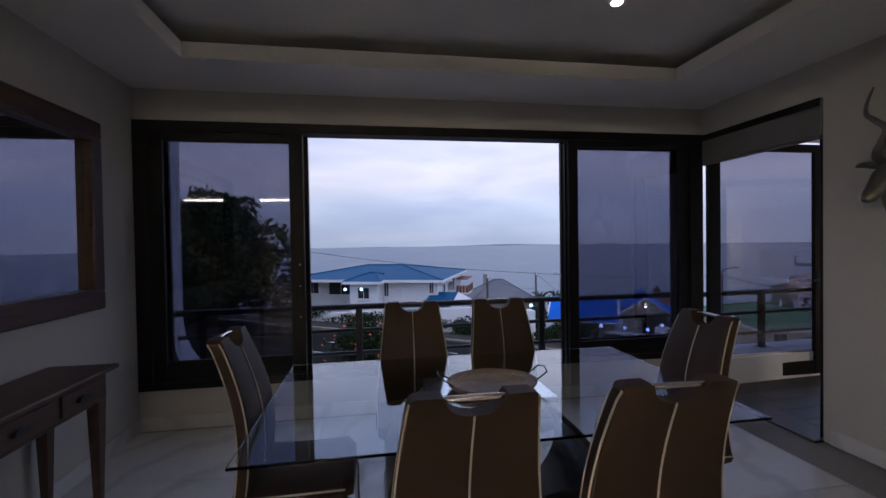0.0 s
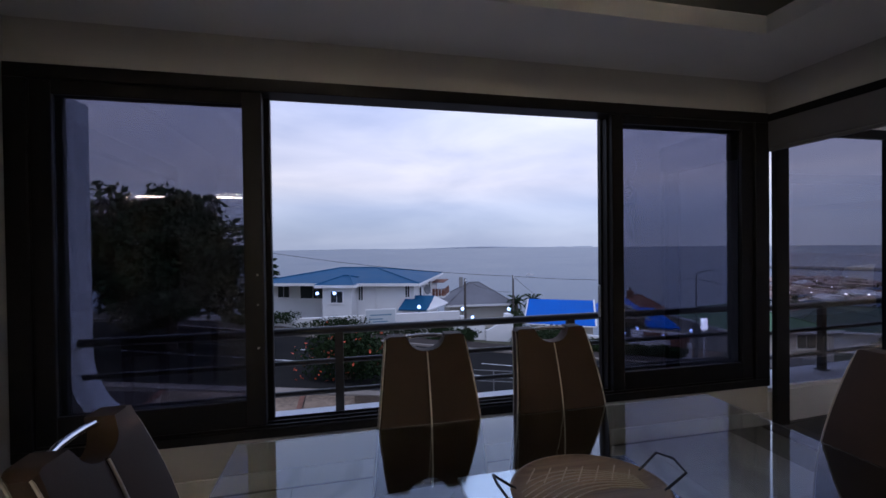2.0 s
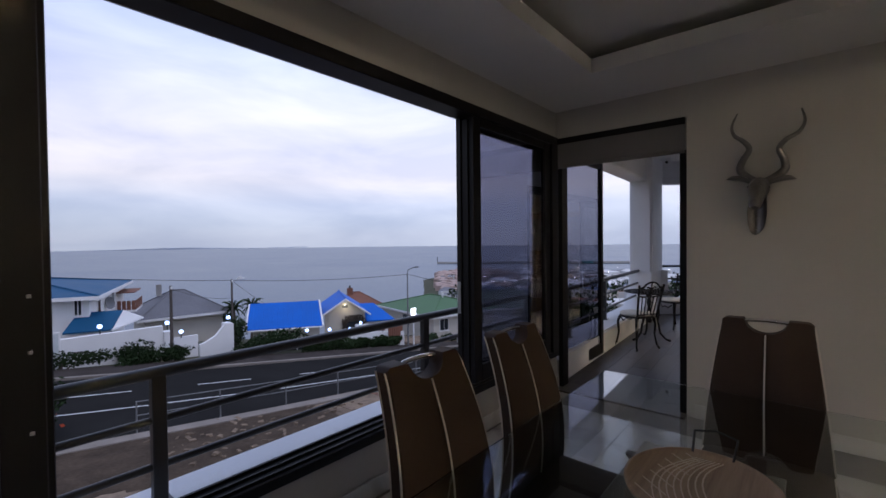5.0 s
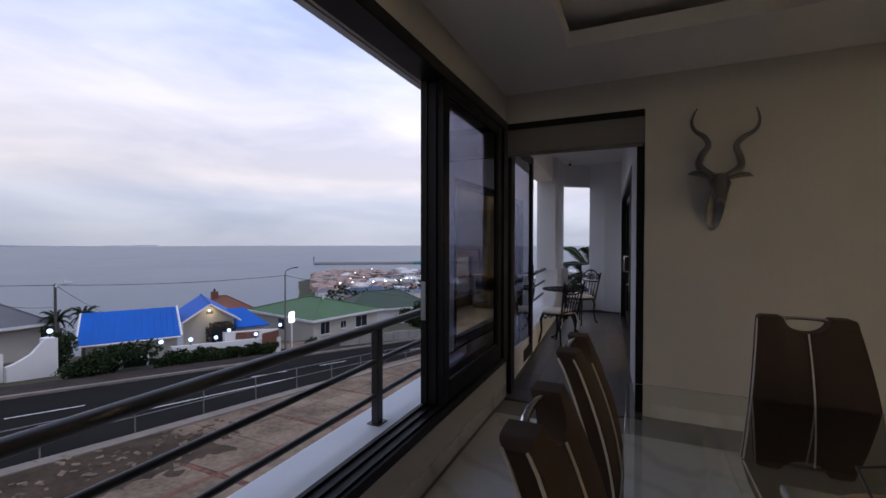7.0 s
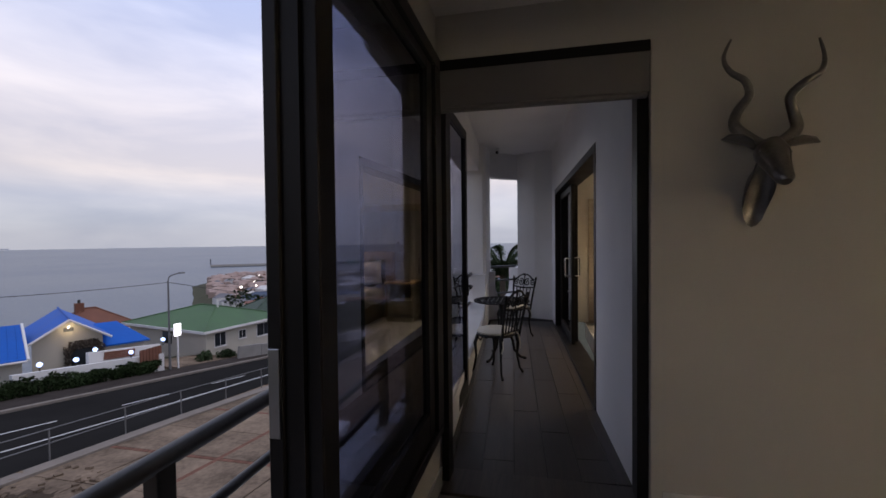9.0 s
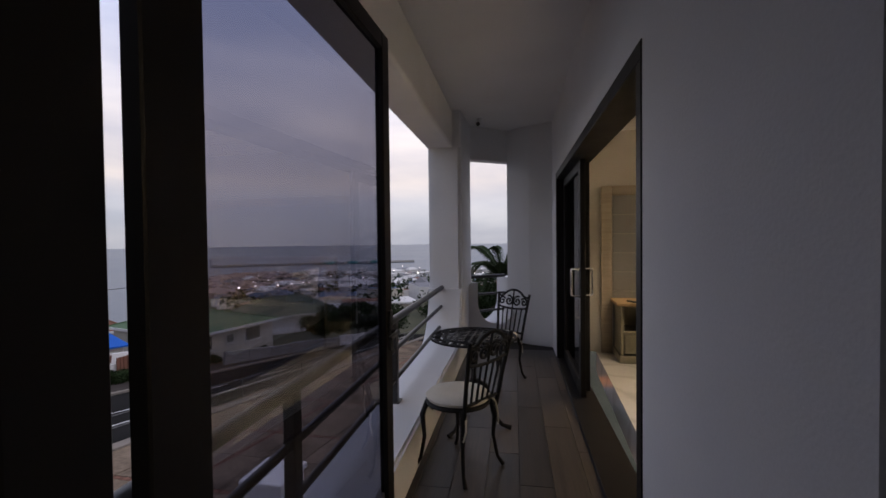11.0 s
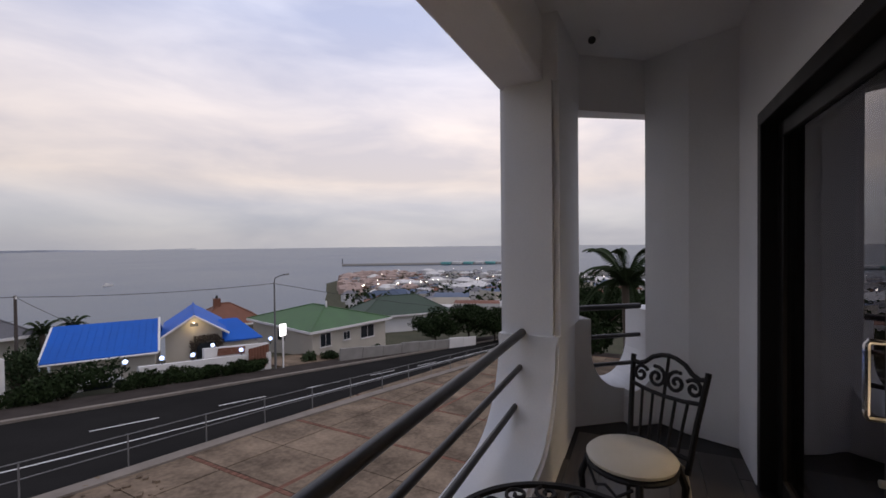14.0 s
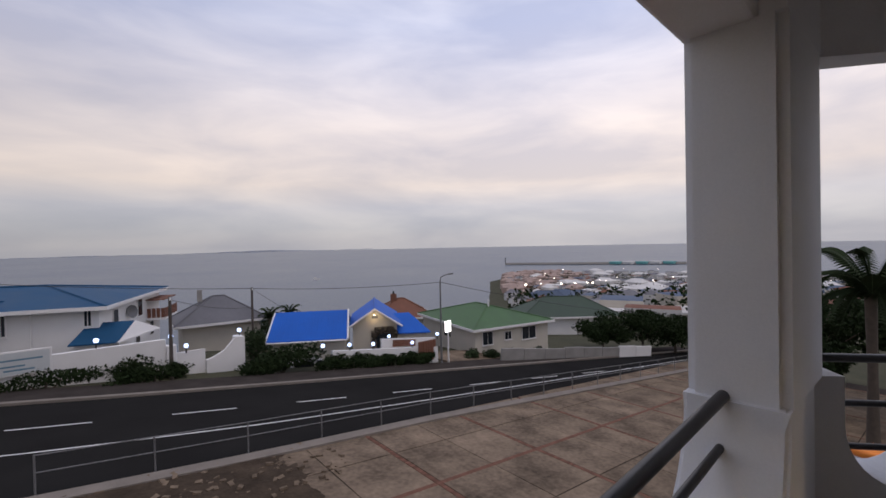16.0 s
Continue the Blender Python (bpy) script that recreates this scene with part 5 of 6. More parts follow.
def hip_roof(parent, x0, x1, y0, y1, ze, zr, material, inset=None, gable=False, o=0.6):
    """Four planes round a ridge that runs along x, with a white fascia under them."""
    x0, x1, y0, y1 = x0 - o, x1 + o, y0 - o, y1 + o
    ym = (y0 + y1) / 2
    i = 0.0 if gable else ((y1 - y0) / 2 if inset is None else inset)
    a, b = (x0 + i, ym, zr), (x1 - i, ym, zr)
    q = quad_roof("roof_plane", [(x0, y0, ze), (x1, y0, ze), b, a], 0.1, material, parent)
    quad_roof("roof_plane", [(x1, y1, ze), (x0, y1, ze), a, b], 0.1, material, parent)
    if not gable:
        quad_roof("roof_plane", [(x0, y1, ze), (x0, y0, ze), a], 0.1, material, parent)
        quad_roof("roof_plane", [(x1, y0, ze), (x1, y1, ze), b], 0.1, material, parent)
    part("ridge_cap", bm_tube([(a[0], a[1], zr + 0.03), (b[0], b[1], zr + 0.03)], 0.09, 6), material, parent)
    if not gable:
        for e, c in (((x0, y0), a), ((x1, y0), b), ((x0, y1), a), ((x1, y1), b)):
            part("hip_cap", bm_tube([(*e, ze + 0.03), (c[0], c[1], c[2] + 0.03)], 0.08, 6), material, parent)
    fb = bmesh.new()
    for a_ in ((x0 - 0.03, x1 + 0.03, y0 - 0.05, y0), (x0 - 0.03, x1 + 0.03, y1, y1 + 0.05), (x0 - 0.05, x0, y0, y1), (x1, x1 + 0.05, y0, y1)):
        bm_box(*a_, ze - 0.25, ze + 0.02, bm=fb)
    part("fascia", fb, M_HOUSE, parent, "white fascia board")
    return q


def house_window(parent, x, z, w, h, y, bars=1):
    """A window on a front wall that faces -y: frame, pane, sill, bars."""
    f = part("window_frame", bm_box(x - w / 2, x + w / 2, y - 0.06, y + 0.02, z - h / 2, z + h / 2), M_HOUSE, parent)
    n = bars + 1
    for k in range(n):
        a = x - w / 2 + 0.06 + (w - 0.06) * k / n
        part("pane", bm_box(a, a + (w - 0.06) / n - 0.06, y - 0.075, y - 0.05, z - h / 2 + 0.06, z + h / 2 - 0.06), M_PANE, f)
    part("sill", bm_box(x - w / 2 - 0.06, x + w / 2 + 0.06, y - 0.12, y + 0.02, z - h / 2 - 0.08, z - h / 2), M_HOUSE, f)


# teal-roofed guest house
gh = thing("house", "white double-storey house with a teal hipped roof", "house", pose(7.6, 43.2, 0, 0, 0, -21))
part("wall", bm_box(-9.2, -0.7, 0.7, 15.3, -12, -2.4), M_HOUSE, gh)
part("wall", bm_box(-17.2, -9.2, 2.6, 15.3, -12, -2.4), M_HOUSE, gh)
hip_roof(gh, -18.0, 0.0, 0.0, 16.0, -2.35, -1.2, M_TEAL, inset=6.8, o=0.0)
hip_roof(gh, -10.0, -6.4, -1.2, 5.0, -2.42, -1.72, M_TEAL, inset=1.6, o=0.2)
part("porch_wall", bm_box(-9.6, -6.6, -0.9, 0.8, -12, -2.6), M_HOUSE, gh)
quad_roof("roof_plane", [(-1.9, -1.0, -4.75), (0.9, -1.0, -4.75), (1.3, 1.3, -3.65), (-1.5, 1.3, -3.65)], 0.1, M_TEAL, gh)
part("porch_wall", bm_box(-1.7, 0.9, -0.6, 1.2, -12, -4.9), M_HOUSE, gh)
quad_roof("lean_to", [(0.85, -1.0, -4.75), (1.0, -1.0, -4.75), (2.4, 3.2, -4.6), (1.3, 1.3, -3.65)], 0.12, M_HOUSE, gh)
for x_, z_, w_, h_, y_ in ((-6.2, -3.4, 0.55, 1.5, 0.7), (-1.35, -3.2, 0.5, 1.2, 0.7), (-8.1, -3.6, 1.3, 1.2, -0.9), (-12.2, -3.5, 3.0, 1.5, 2.6), (-15.6, -3.5, 1.4, 1.3, 2.6)):
    house_window(gh, x_, z_, w_, h_, y_)
for y_, z_, w_, h_ in ((3.6, -3.7, 1.0, 1.5), (9.2, -3.6, 1.2, 1.6), (12.4, -6.0, 1.0, 1.4), (8.4, -6.4, 1.1, 1.3)):
    f_ = part("window_frame", bm_box(-0.72, -0.62, y_ - w_ / 2, y_ + w_ / 2, z_ - h_ / 2, z_ + h_ / 2), M_HOUSE, gh)
    part("pane", bm_box(-0.63, -0.6, y_ - w_ / 2 + 0.08, y_ + w_ / 2 - 0.08, z_ - h_ / 2 + 0.08, z_ + h_ / 2 - 0.08), M_PANE, f_)
gbal = part("balcony_slab", bm_box(-0.7, 0.9, 11.0, 15.4, -5.1, -4.9), M_HOUSE, gh)
for k in range(11):
    part("rail_board", bm_box(0.84, 0.9, 11.1 + 0.4 * k, 11.36 + 0.4 * k, -4.9, -4.0), M_REDROOF, gbal)
for k in range(4):
    part("rail_board", bm_box(-0.6 + 0.38 * k, -0.3 + 0.38 * k, 11.0, 11.06, -4.9, -4.0), M_REDROOF, gbal)
part("awning", bm_box(-0.7, 0.8, 11.0, 15.4, -3.25, -3.15), M_REDROOF, gh, "brown balcony awning")
part("drain_pipe", bm_tube([(-4.6, 0.62, -2.6), (-4.6, 0.62, -10)], 0.06, 8), M_HOUSE, gh)
part("satellite_dish", bm_lathe([(0.0, 0.0), (0.3, 0.04), (0.55, 0.16), (0.53, 0.18), (0.28, 0.06), (0.0, 0.02)], 20), M_GALV, gh, "grey satellite dish", smooth=True, m=pose(-0.5, 6.4, -3.6, 80, 0, 60))


def lamp_globe(x, y, z, parent=None, r=0.16):
    t = thing("wall_lamp", "lit round globe lamp on a short stem", "lamp", pose(x, y, z), "garden wall globe lamps")
    part("stem", bm_tube([(0, 0, -0.5), (0, 0, -0.1)], 0.04, 8), M_BLACK, t)
    part("globe", bm_lathe([(0.0, -r), (r * 0.7, -r * 0.7), (r, 0), (r * 0.7, r * 0.7), (0, r)], 16), M_GLOBE, t, "glowing cool white globe", smooth=True)


# white boundary wall of the guest house, with its board
bw = thing("boundary_wall", "white plastered boundary wall with a name board", "wall", pose(0, 0, 0))
part("wall_panel", bm_box(-9, 10.6, 39.2, 39.5, -8, -4.55, 0.03), M_HOUSE, bw)
part("wall_panel", bm_box(-30, -9, 39.4, 39.7, -8, -4.0, 0.03), M_HOUSE, bw)
for gx in (10.9, 15.2):
    part("gate_pillar", bm_box(gx - 0.3, gx + 0.3, 39.0, 39.6, -9, -5.0, 0.04), M_HOUSE, bw)
part("gate_panel", bm_box(11.2, 13.0, 39.25, 39.35, -8, -5.6, 0.02), M_HOUSE, bw)
part("sweep_wall", bm_prism([(13.0, -9), (15.6, -9), (15.6, -5.1), (15.0, -5.0), (14.2, -5.9), (13.4, -6.3), (13.0, -6.4)], 38.9, 39.2, "y"), M_HOUSE, bw)
sg = thing("name_board", "pale rectangular guest house name board in a white frame", "sign", pose(3.5, 39.1, -4.75))
part("frame", bm_box(-1.35, 1.35, -0.04, 0.06, -0.72, 0.72, 0.02), M_HOUSE, sg)
part("board", bm_box(-1.25, 1.25, -0.06, -0.041, -0.62, 0.62), mat("pale_board", (0.50, 0.53, 0.55), 0.6, var=0.05), sg)
M_INK = mat("blue_grey_ink", (0.12, 0.22, 0.30), 0.7, var=0.05)
for a, z_ in (((-0.9, 0.95), 0.2), ((-1.0, 0.2), -0.15), ((-0.7, 0.6), -0.38)):
    part("text_bar", bm_box(a[0], a[1], -0.066, -0.0605, z_ - 0.05, z_ + 0.05), M_INK, sg)
for x_, y_, z_ in ((-2.1, 44.6, -3.1), (-0.5, 44.2, -3.1), (6.9, 39.3, -4.05), (10.9, 39.3, -4.4), (11.8, 39.2, -5.2), (15.3, 39.2, -4.6)):
    lamp_globe(x_, y_, z_)

# grey-roofed house behind
gr = thing("house", "low house with a weathered grey hipped roof", "house", pose(1.2, 4.0, -0.3, 0, 0, -5))
part("wall", bm_box(8.6, 16.8, 56.5, 63, -13, -6.6), M_CREAMH, gr)
hip_roof(gr, 8.4, 17.0, 56.2, 63.5, -6.6, -3.9, M_GREYROOF)
part("chimney", bm_box(10.5, 11.0, 60, 60.5, -4.5, -3.1), M_STONEW, gr)

# blue-roofed house
bh = thing("house", "cream house with a bright blue sheet roof and lit gable", "house", pose(18.4, 42.5, 0, 0, 0, -31))
part("wall", bm_box(0.4, 6.5, 0.5, 8.4, -12, -6.7), M_CREAMH, bh)
quad_roof("roof_plane", [(-0.1, -0.1, -6.6), (6.75, -0.1, -6.6), (6.6, 4.4, -4.72), (-0.2, 4.4, -4.72)], 0.12, M_BLUE, bh)
quad_roof("roof_plane", [(6.75, 8.9, -6.6), (-0.1, 8.9, -6.6), (-0.2, 4.4, -4.72), (6.6, 4.4, -4.72)], 0.12, M_BLUE, bh)
part("barge_board", bm_tube([(-0.15, -0.12, -6.65), (-0.25, 4.4, -4.77)], 0.09, 6), M_HOUSE, bh)
part("barge_board", bm_tube([(6.8, -0.12, -6.63), (6.65, 4.4, -4.68)], 0.09, 6), M_HOUSE, bh)
part("gutter", bm_tube([(-0.1, -0.16, -6.72), (6.75, -0.16, -6.72)], 0.08, 6), M_HOUSE, bh)
for k in range(14):
    xs_ = 0.3 + 0.46 * k
    part("roof_seam", bm_tube([(xs_, -0.1, -6.575), (xs_, 4.4, -4.695)], 0.010, 4), M_BLUE, bh)
part("gable_wall", bm_prism([(7.1, -12), (11.3, -12), (11.3, -6.05), (9.2, -4.62), (7.1, -6.05)], 2.75, 3.1, "y"), M_CREAMH, bh, "cream gable wall")
quad_roof("roof_plane", [(6.7, 2.1, -6.1), (9.2, 2.1, -4.40), (9.2, 10.6, -4.40), (6.7, 10.6, -6.1)], 0.1, M_BLUE, bh)
quad_roof("roof_plane", [(9.2, 2.1, -4.40), (11.75, 2.1, -6.1), (11.75, 10.6, -6.1), (9.2, 10.6, -4.40)], 0.1, M_BLUE, bh)
part("barge_board", bm_tube([(6.65, 2.06, -6.18), (9.2, 2.06, -4.46), (11.8, 2.06, -6.18)], 0.10, 6), M_HOUSE, bh)
part("ridge_cap", bm_tube([(9.2, 2.1, -4.36), (9.2, 10.6, -4.36)], 0.08, 6), M_BLUE, bh)
part("gable_vent", bm_box(8.9, 9.5, 2.71, 2.75, -5.45, -5.15), M_GREYROOF, bh)
part("porch_door", bm_box(9.3, 10.9, 2.66, 2.75, -9.2, -6.9), M_PANE, bh, "dark glazed porch door")
add_mesh("creeper_arch", leaf_mesh("creeper_arch", [((9.15 + 0.32 * k, 2.5, -6.55 - (0.35 if k in (0, 6) else 0.0)), (0.36, 0.28, 0.34)) for k in range(7)] + [((9.1, 2.5, -7.2 - 0.5 * k), (0.26, 0.22, 0.34)) for k in range(3)] + [((11.1, 2.5, -7.2 - 0.5 * k), (0.26, 0.22, 0.34)) for k in range(3)], 1500, 0.10, M_BARK), bh)
quad_roof("roof_plane", [(11.2, 2.9, -7.0), (14.6, 2.9, -7.0), (12.8, 6.5, -5.6), (11.2, 6.5, -5.6)], 0.12, M_BLUE, bh)
part("wall", bm_box(11.3, 14.2, 3.3, 8.4, -12, -7.1), M_CREAMH, bh)
# lamp under the gable
gl = thing("gable_lamp", "warm bulkhead lamp under the gable", "lamp", pose(27.47, 39.78, -5.05))
part("shade", bm_lathe([(0.0, -0.05), (0.05, -0.03), (0.06, 0.0), (0.02, 0.04)], 14), M_WARM, gl)
pl_ = bpy.data.lights.new("gable_light", "POINT")
pl_.energy, pl_.color, pl_.shadow_soft_size = 14, (1.0, 0.78, 0.42), 0.1
new("gable_light", pl_).matrix_world = pose(27.38, 39.62, -5.25)


# white garden wall along the pavement, stepping up beside the road
def far_w(x):
    return far_kerb(x) + 3.3


fw = strip("garden_wall", off(far_w, 0.0), off(far_w, 0.25), 21.0, 30.5, 1.42, 2.0, M_HOUSE, "white plastered garden wall beside the pavement", "wall", kind="")
strip("garden_wall", off(far_w, 0.45), off(far_w, 0.7), 25.4, 30.6, 2.15, 2.6, M_HOUSE, "taller white plastered wall behind the garden wall", "wall", kind="")
tpn = thing("timber_panel", "red-brown timber infill panel set in the white wall", "panel", pose(27.4, far_w(27.4) + 0.40, gz(27.4) + 1.5, 0, 6.3, -7.5))
for k in range(4):
    part("board", bm_box(-1.1, 1.1, -0.03, 0.03, 0.14 * k, 0.14 * k + 0.13, 0.01), M_REDROOF, tpn)
for k, gx in enumerate((20.3, 22.4, 24.4, 28.0)):
    lamp_globe(gx, far_w(gx) + 0.1, gz(gx) + 1.42 + 0.42)
lamp_globe(27.2, far_w(27.2) + 2.4, -6.6)
lamp_globe(30.6, far_w(30.6) + 0.2, -6.5)
gt = thing("wooden_gate", "red-brown slatted timber gate in the white wall", "gate", pose(29.4, far_w(29.4) - 0.1, gz(29.4)))
for k in range(7):
    part("slat", bm_box(-1.0 + 0.28 * k, -0.76 + 0.28 * k, 0, 0.05, 0.2, 2.0), M_REDROOF, gt)
part("gate_rail", bm_box(-1.0, 0.95, 0.05, 0.09, 1.7, 1.8), M_REDROOF, gt)
ls = thing("lit_sign", "small bright illuminated sign above the gate", "sign", pose(31.0, 33.2, -5.75))
part("sign_face", bm_box(-0.33, 0.33, -0.08, 0.08, -0.5, 0.5, 0.05), M_SIGNLIT, ls)
part("post", bm_box(-0.06, 0.06, -0.04, 0.04, -3.6, -0.5), M_HOUSE, ls)


def car(m, paint, label, L=4.2, W=1.72, H=1.48, van=False):
    """Lower body, glasshouse, wheels, lamps."""
    c = thing("car", label, "car", m)
    h1, hl = 0.30, L / 2
    if van:
        side = [(-hl, h1), (hl, h1), (hl, 0.8), (hl - 0.15, 0.95), (hl - 0.75, 1.05), (hl - 1.5, H), (-hl + 0.1, H), (-hl, 0.95)]
    else:
        side = [(-hl, h1), (hl, h1), (hl, 0.62), (hl - 0.12, 0.78), (hl - 0.95, 0.92), (hl - 1.65, H - 0.02), (hl - 2.4, H), (-hl + 0.55, H - 0.08), (-hl + 0.05, 0.95)]
    b = bm_prism(side, -W / 2, W / 2, "y")
    bmesh.ops.bevel(b, geom=b.edges[:], offset=0.06, segments=2, affect="EDGES")
    for v in b.verts:
        if v.co.z > 0.95:
            v.co.y *= 1 - 0.17 * (v.co.z - 0.95) / (H - 0.95)
    body = part("body", b, paint, c, smooth=True)
    for s in (-1, 1):
        for x0, x1 in ((-hl + 0.45, -0.1), (0.0, hl - 1.55)):
            part("side_window", bm_prism([(x0, 0.98), (x1 + (0.35 if x1 > 0 else 0), 0.98), (x1, H - 0.12), (x0 + 0.1, H - 0.12)], s * (W / 2 - 0.07), s * (W / 2 - 0.02), "y"), M_PANE, body)
        part("headlight", bm_box(hl - 0.14, hl + 0.01, s * 0.62 - 0.16, s * 0.62 + 0.16, 0.62, 0.78, 0.03), M_PLAST, body)
        part("tail_light", bm_box(-hl - 0.01, -hl + 0.1, s * 0.68 - 0.1, s * 0.68 + 0.1, 0.75, 1.0, 0.02), M_FLOWER, body)
        for x in (-hl + 0.8, hl - 0.8):
            w = part("wheel", bm_tube([(x, s * (W / 2 - 0.2), 0.31), (x, s * (W / 2 + 0.01), 0.31)], 0.31, 20), M_BLACK, c, smooth=True)
            part("rim", bm_tube([(x, s * (W / 2), 0.31), (x, s * (W / 2 + 0.02), 0.31)], 0.19, 16), M_STEEL, w)
    part("windscreen", bm_prism([(hl - 1.0, 0.96), (hl - 0.96, 0.97), (hl - 1.6, H - 0.07), (hl - 1.64, H - 0.08)], -W / 2 + 0.22, W / 2 - 0.22, "y"), M_PANE, body)
    return c


M_CARW = mat("white_car_paint", (0.62, 0.62, 0.64), 0.25, var=0.03, bump=0.0, coat=0.5)
car(pose(20.6, 38.2, -9.05, 0, 3, -12), M_CARW, "white estate car parked behind the garden wall", H=1.6)
car(pose(30.2, 6.1, -9.0, 0, 6, 60), M_CARW, "white pickup parked in the lower parking area", L=4.8, H=1.75, van=True)
tarp = bm_box(-0.9, 0.9, -0.7, 0.7, 0.0, 0.34, 0.12, seg=3)
tagged(part("tarpaulin", tarp, mat("orange_tarpaulin", (0.75, 0.22, 0.03), 0.7, var=0.15, scale=4, fine=30, bump=0.4, dist=0.02), None, smooth=True, m=pose(30.2, 6.1, -7.28, 0, 6, 60)), "orange tarpaulin bundle tied on the pickup roof", "tarpaulin")

# green-roofed house and its neighbours
gn = thing("house", "cream single-storey house with a green hipped roof", "house", pose(35.9, 35.0, 0, 0, 0, -12))
part("wall", bm_box(0.5, 10.1, 0.5, 12.6, -13, -7.2), M_CREAMH, gn)
for q_ in ([(0, 0, -7.1), (10.6, 0, -7.1), (5.3, 5.3, -5.6)], [(10.6, 0, -7.1), (10.6, 13.1, -7.1), (5.3, 7.8, -5.6), (5.3, 5.3, -5.6)], [(10.6, 13.1, -7.1), (0, 13.1, -7.1), (5.3, 7.8, -5.6)], [(0, 13.1, -7.1), (0, 0, -7.1), (5.3, 5.3, -5.6), (5.3, 7.8, -5.6)]):
    quad_roof("roof_plane", q_, 0.1, M_GREEN, gn)
for e_, r_ in (((0, 0), 5.3), ((10.6, 0), 5.3), ((10.6, 13.1), 7.8), ((0, 13.1), 7.8)):
    part("hip_cap", bm_tube([(*e_, -7.07), (5.3, r_, -5.57)], 0.07, 6), M_GREEN, gn)
part("ridge_cap", bm_tube([(5.3, 5.3, -5.56), (5.3, 7.8, -5.56)], 0.08, 6), M_GREEN, gn)
part("vent_pipe", bm_tube([(5.2, 4.9, -5.8), (5.2, 4.9, -5.0)], 0.09, 8), M_HOUSE, gn)
for a_ in ((-0.05, 10.65, -0.06, 0.0), (-0.06, 0.0, 0.0, 13.1), (10.6, 10.66, 0.0, 13.1)):
    part("fascia", bm_box(*a_, -7.32, -7.08), M_HOUSE, gn, "white fascia board")
for x_, w_ in ((2.0, 1.3), (4.6, 0.9), (7.4, 1.9)):
    house_window(gn, x_, -8.2, w_, 1.4 if w_ > 1 else 0.9, 0.5, 1)
part("side_window", bm_box(0.44, 0.52, 5.6, 7.0, -8.8, -7.6), M_PANE, gn)
bn = thing("house", "house with a brown tiled roof and a brick chimney", "house", pose(36.5, 54.5, -0.9, 0, 0, -25))
part("wall", bm_box(0.4, 7.6, 0.4, 6.5, -13, -7.6), M_CREAMH, bn)
hip_roof(bn, 0.3, 7.8, 0.3, 6.8, -7.6, -5.3, M_REDROOF)
ck = part("chimney", bm_box(2.6, 3.4, 3.0, 3.7, -6.5, -4.6), M_REDROOF, bn)
part("chimney_pot", bm_tube([(3.0, 3.35, -4.6), (3.0, 3.35, -4.2)], 0.14, 10), M_BLACK, ck)
dg = thing("house", "large house with a dark green hipped roof", "house", pose(62, 50, 0, 0, 0, -38))
part("wall", bm_box(0.4, 16, 0.4, 9, -18, -11.3), M_HOUSE, dg)
hip_roof(dg, 0.2, 16.2, 0.2, 9.4, -11.0, -8.2, M_DGREEN)
wb = thing("boundary_wall", "grey block wall running down beside the pavement", "wall", pose(36.2, 31.6, gz(36.2), 0, 6.3, -14))
for k in range(8):
    part("wall_panel", bm_box(2.6 * k, 2.6 * k + 2.56, 0, 0.25, -0.6, 1.25 - 0.06 * (k % 3), 0.02), M_STONEW if k < 6 else M_HOUSE, wb)
strip("driveway", off(far_kerb, 2.72), off(far_kerb, 7.2), 31.2, 37.2, 0.15, 0.4, M_SLAB, "pinkish paved driveway beside the lamp post", "driveway")

# planting
palm_spots = []
bush(0.6, 25.6, gz(0.6), 2.8, 1.9, 1.75, 5200, 0.13, M_LEAF, "dense dark shrub dotted with red blossoms", "flowering_shrub", 8, 130)
tree(-9.6, 30.5, gz(-9), 10.2, 5.0, 15000, 0.26, M_LEAF, "broad dark-leaved tree beside the road", 22, 0.25)
tree(-16.5, 28.5, gz(-15), 8.8, 5.0, 12000, 0.26, M_LEAF, "broad dark-leaved tree beside the road", 20, 0.25)
bush(17.4, 36.4, gz(17.4), 3.4, 1.3, 1.05, 4200, 0.13, M_LEAF, "large clipped dark hedge bush by the gate", "hedge")
bush(17.2, 42.6, -8.0, 1.2, 1.2, 1.7, 1800, 0.13, M_LEAF2, "rounded grey-green shrub in the garden")
bush(8.6, 38.4, -7.0, 1.15, 0.7, 1.0, 1500, 0.12, M_LEAF, "rounded dark shrub in front of the white wall")
bush(11.0, 38.2, -7.2, 0.8, 0.6, 0.7, 900, 0.12, M_LEAF2, "small shrub in front of the white wall")
for k, (x0, w) in enumerate(((-6.0, 3.2), (-0.6, 3.2), (4.6, 3.0), (9.6, 2.6), (20.8, 1.4), (22.4, 1.4), (24.0, 1.4), (25.6, 1.4), (27.2, 1.4), (28.8, 1.2))):
    hy = far_kerb(x0) + 2.9
    bush(x0, hy, gz(x0), w, 0.5, 0.70 if x0 > 20 else 0.75, 1900, 0.11, M_LEAF, "low dark hedge along the pavement", "hedge", 7)
for x_, y_, s in ((54.5, 31.6, 5.0), (58.5, 28.6, 5.8), (62.0, 26.2, 5.6)):
    tree(x_, y_, gz(x_) - 0.6, s, s * 0.60, 7000, 0.17, M_LEAF, "spreading dark tree beside the lower road", 15, 0.42)
for x_, y_ in ((34.5, 33.9), (36.5, 33.2), (39, 32.8), (42, 32.0)):
    bush(x_, y_, gz(x_), 1.0, 0.7, 0.6, 700, 0.12, M_LEAF2, "low garden shrub by the driveway")
for x_, y_ in ((23.6, 57.5), (26.2, 58.0)):
    palm_spots.append((x_, y_))
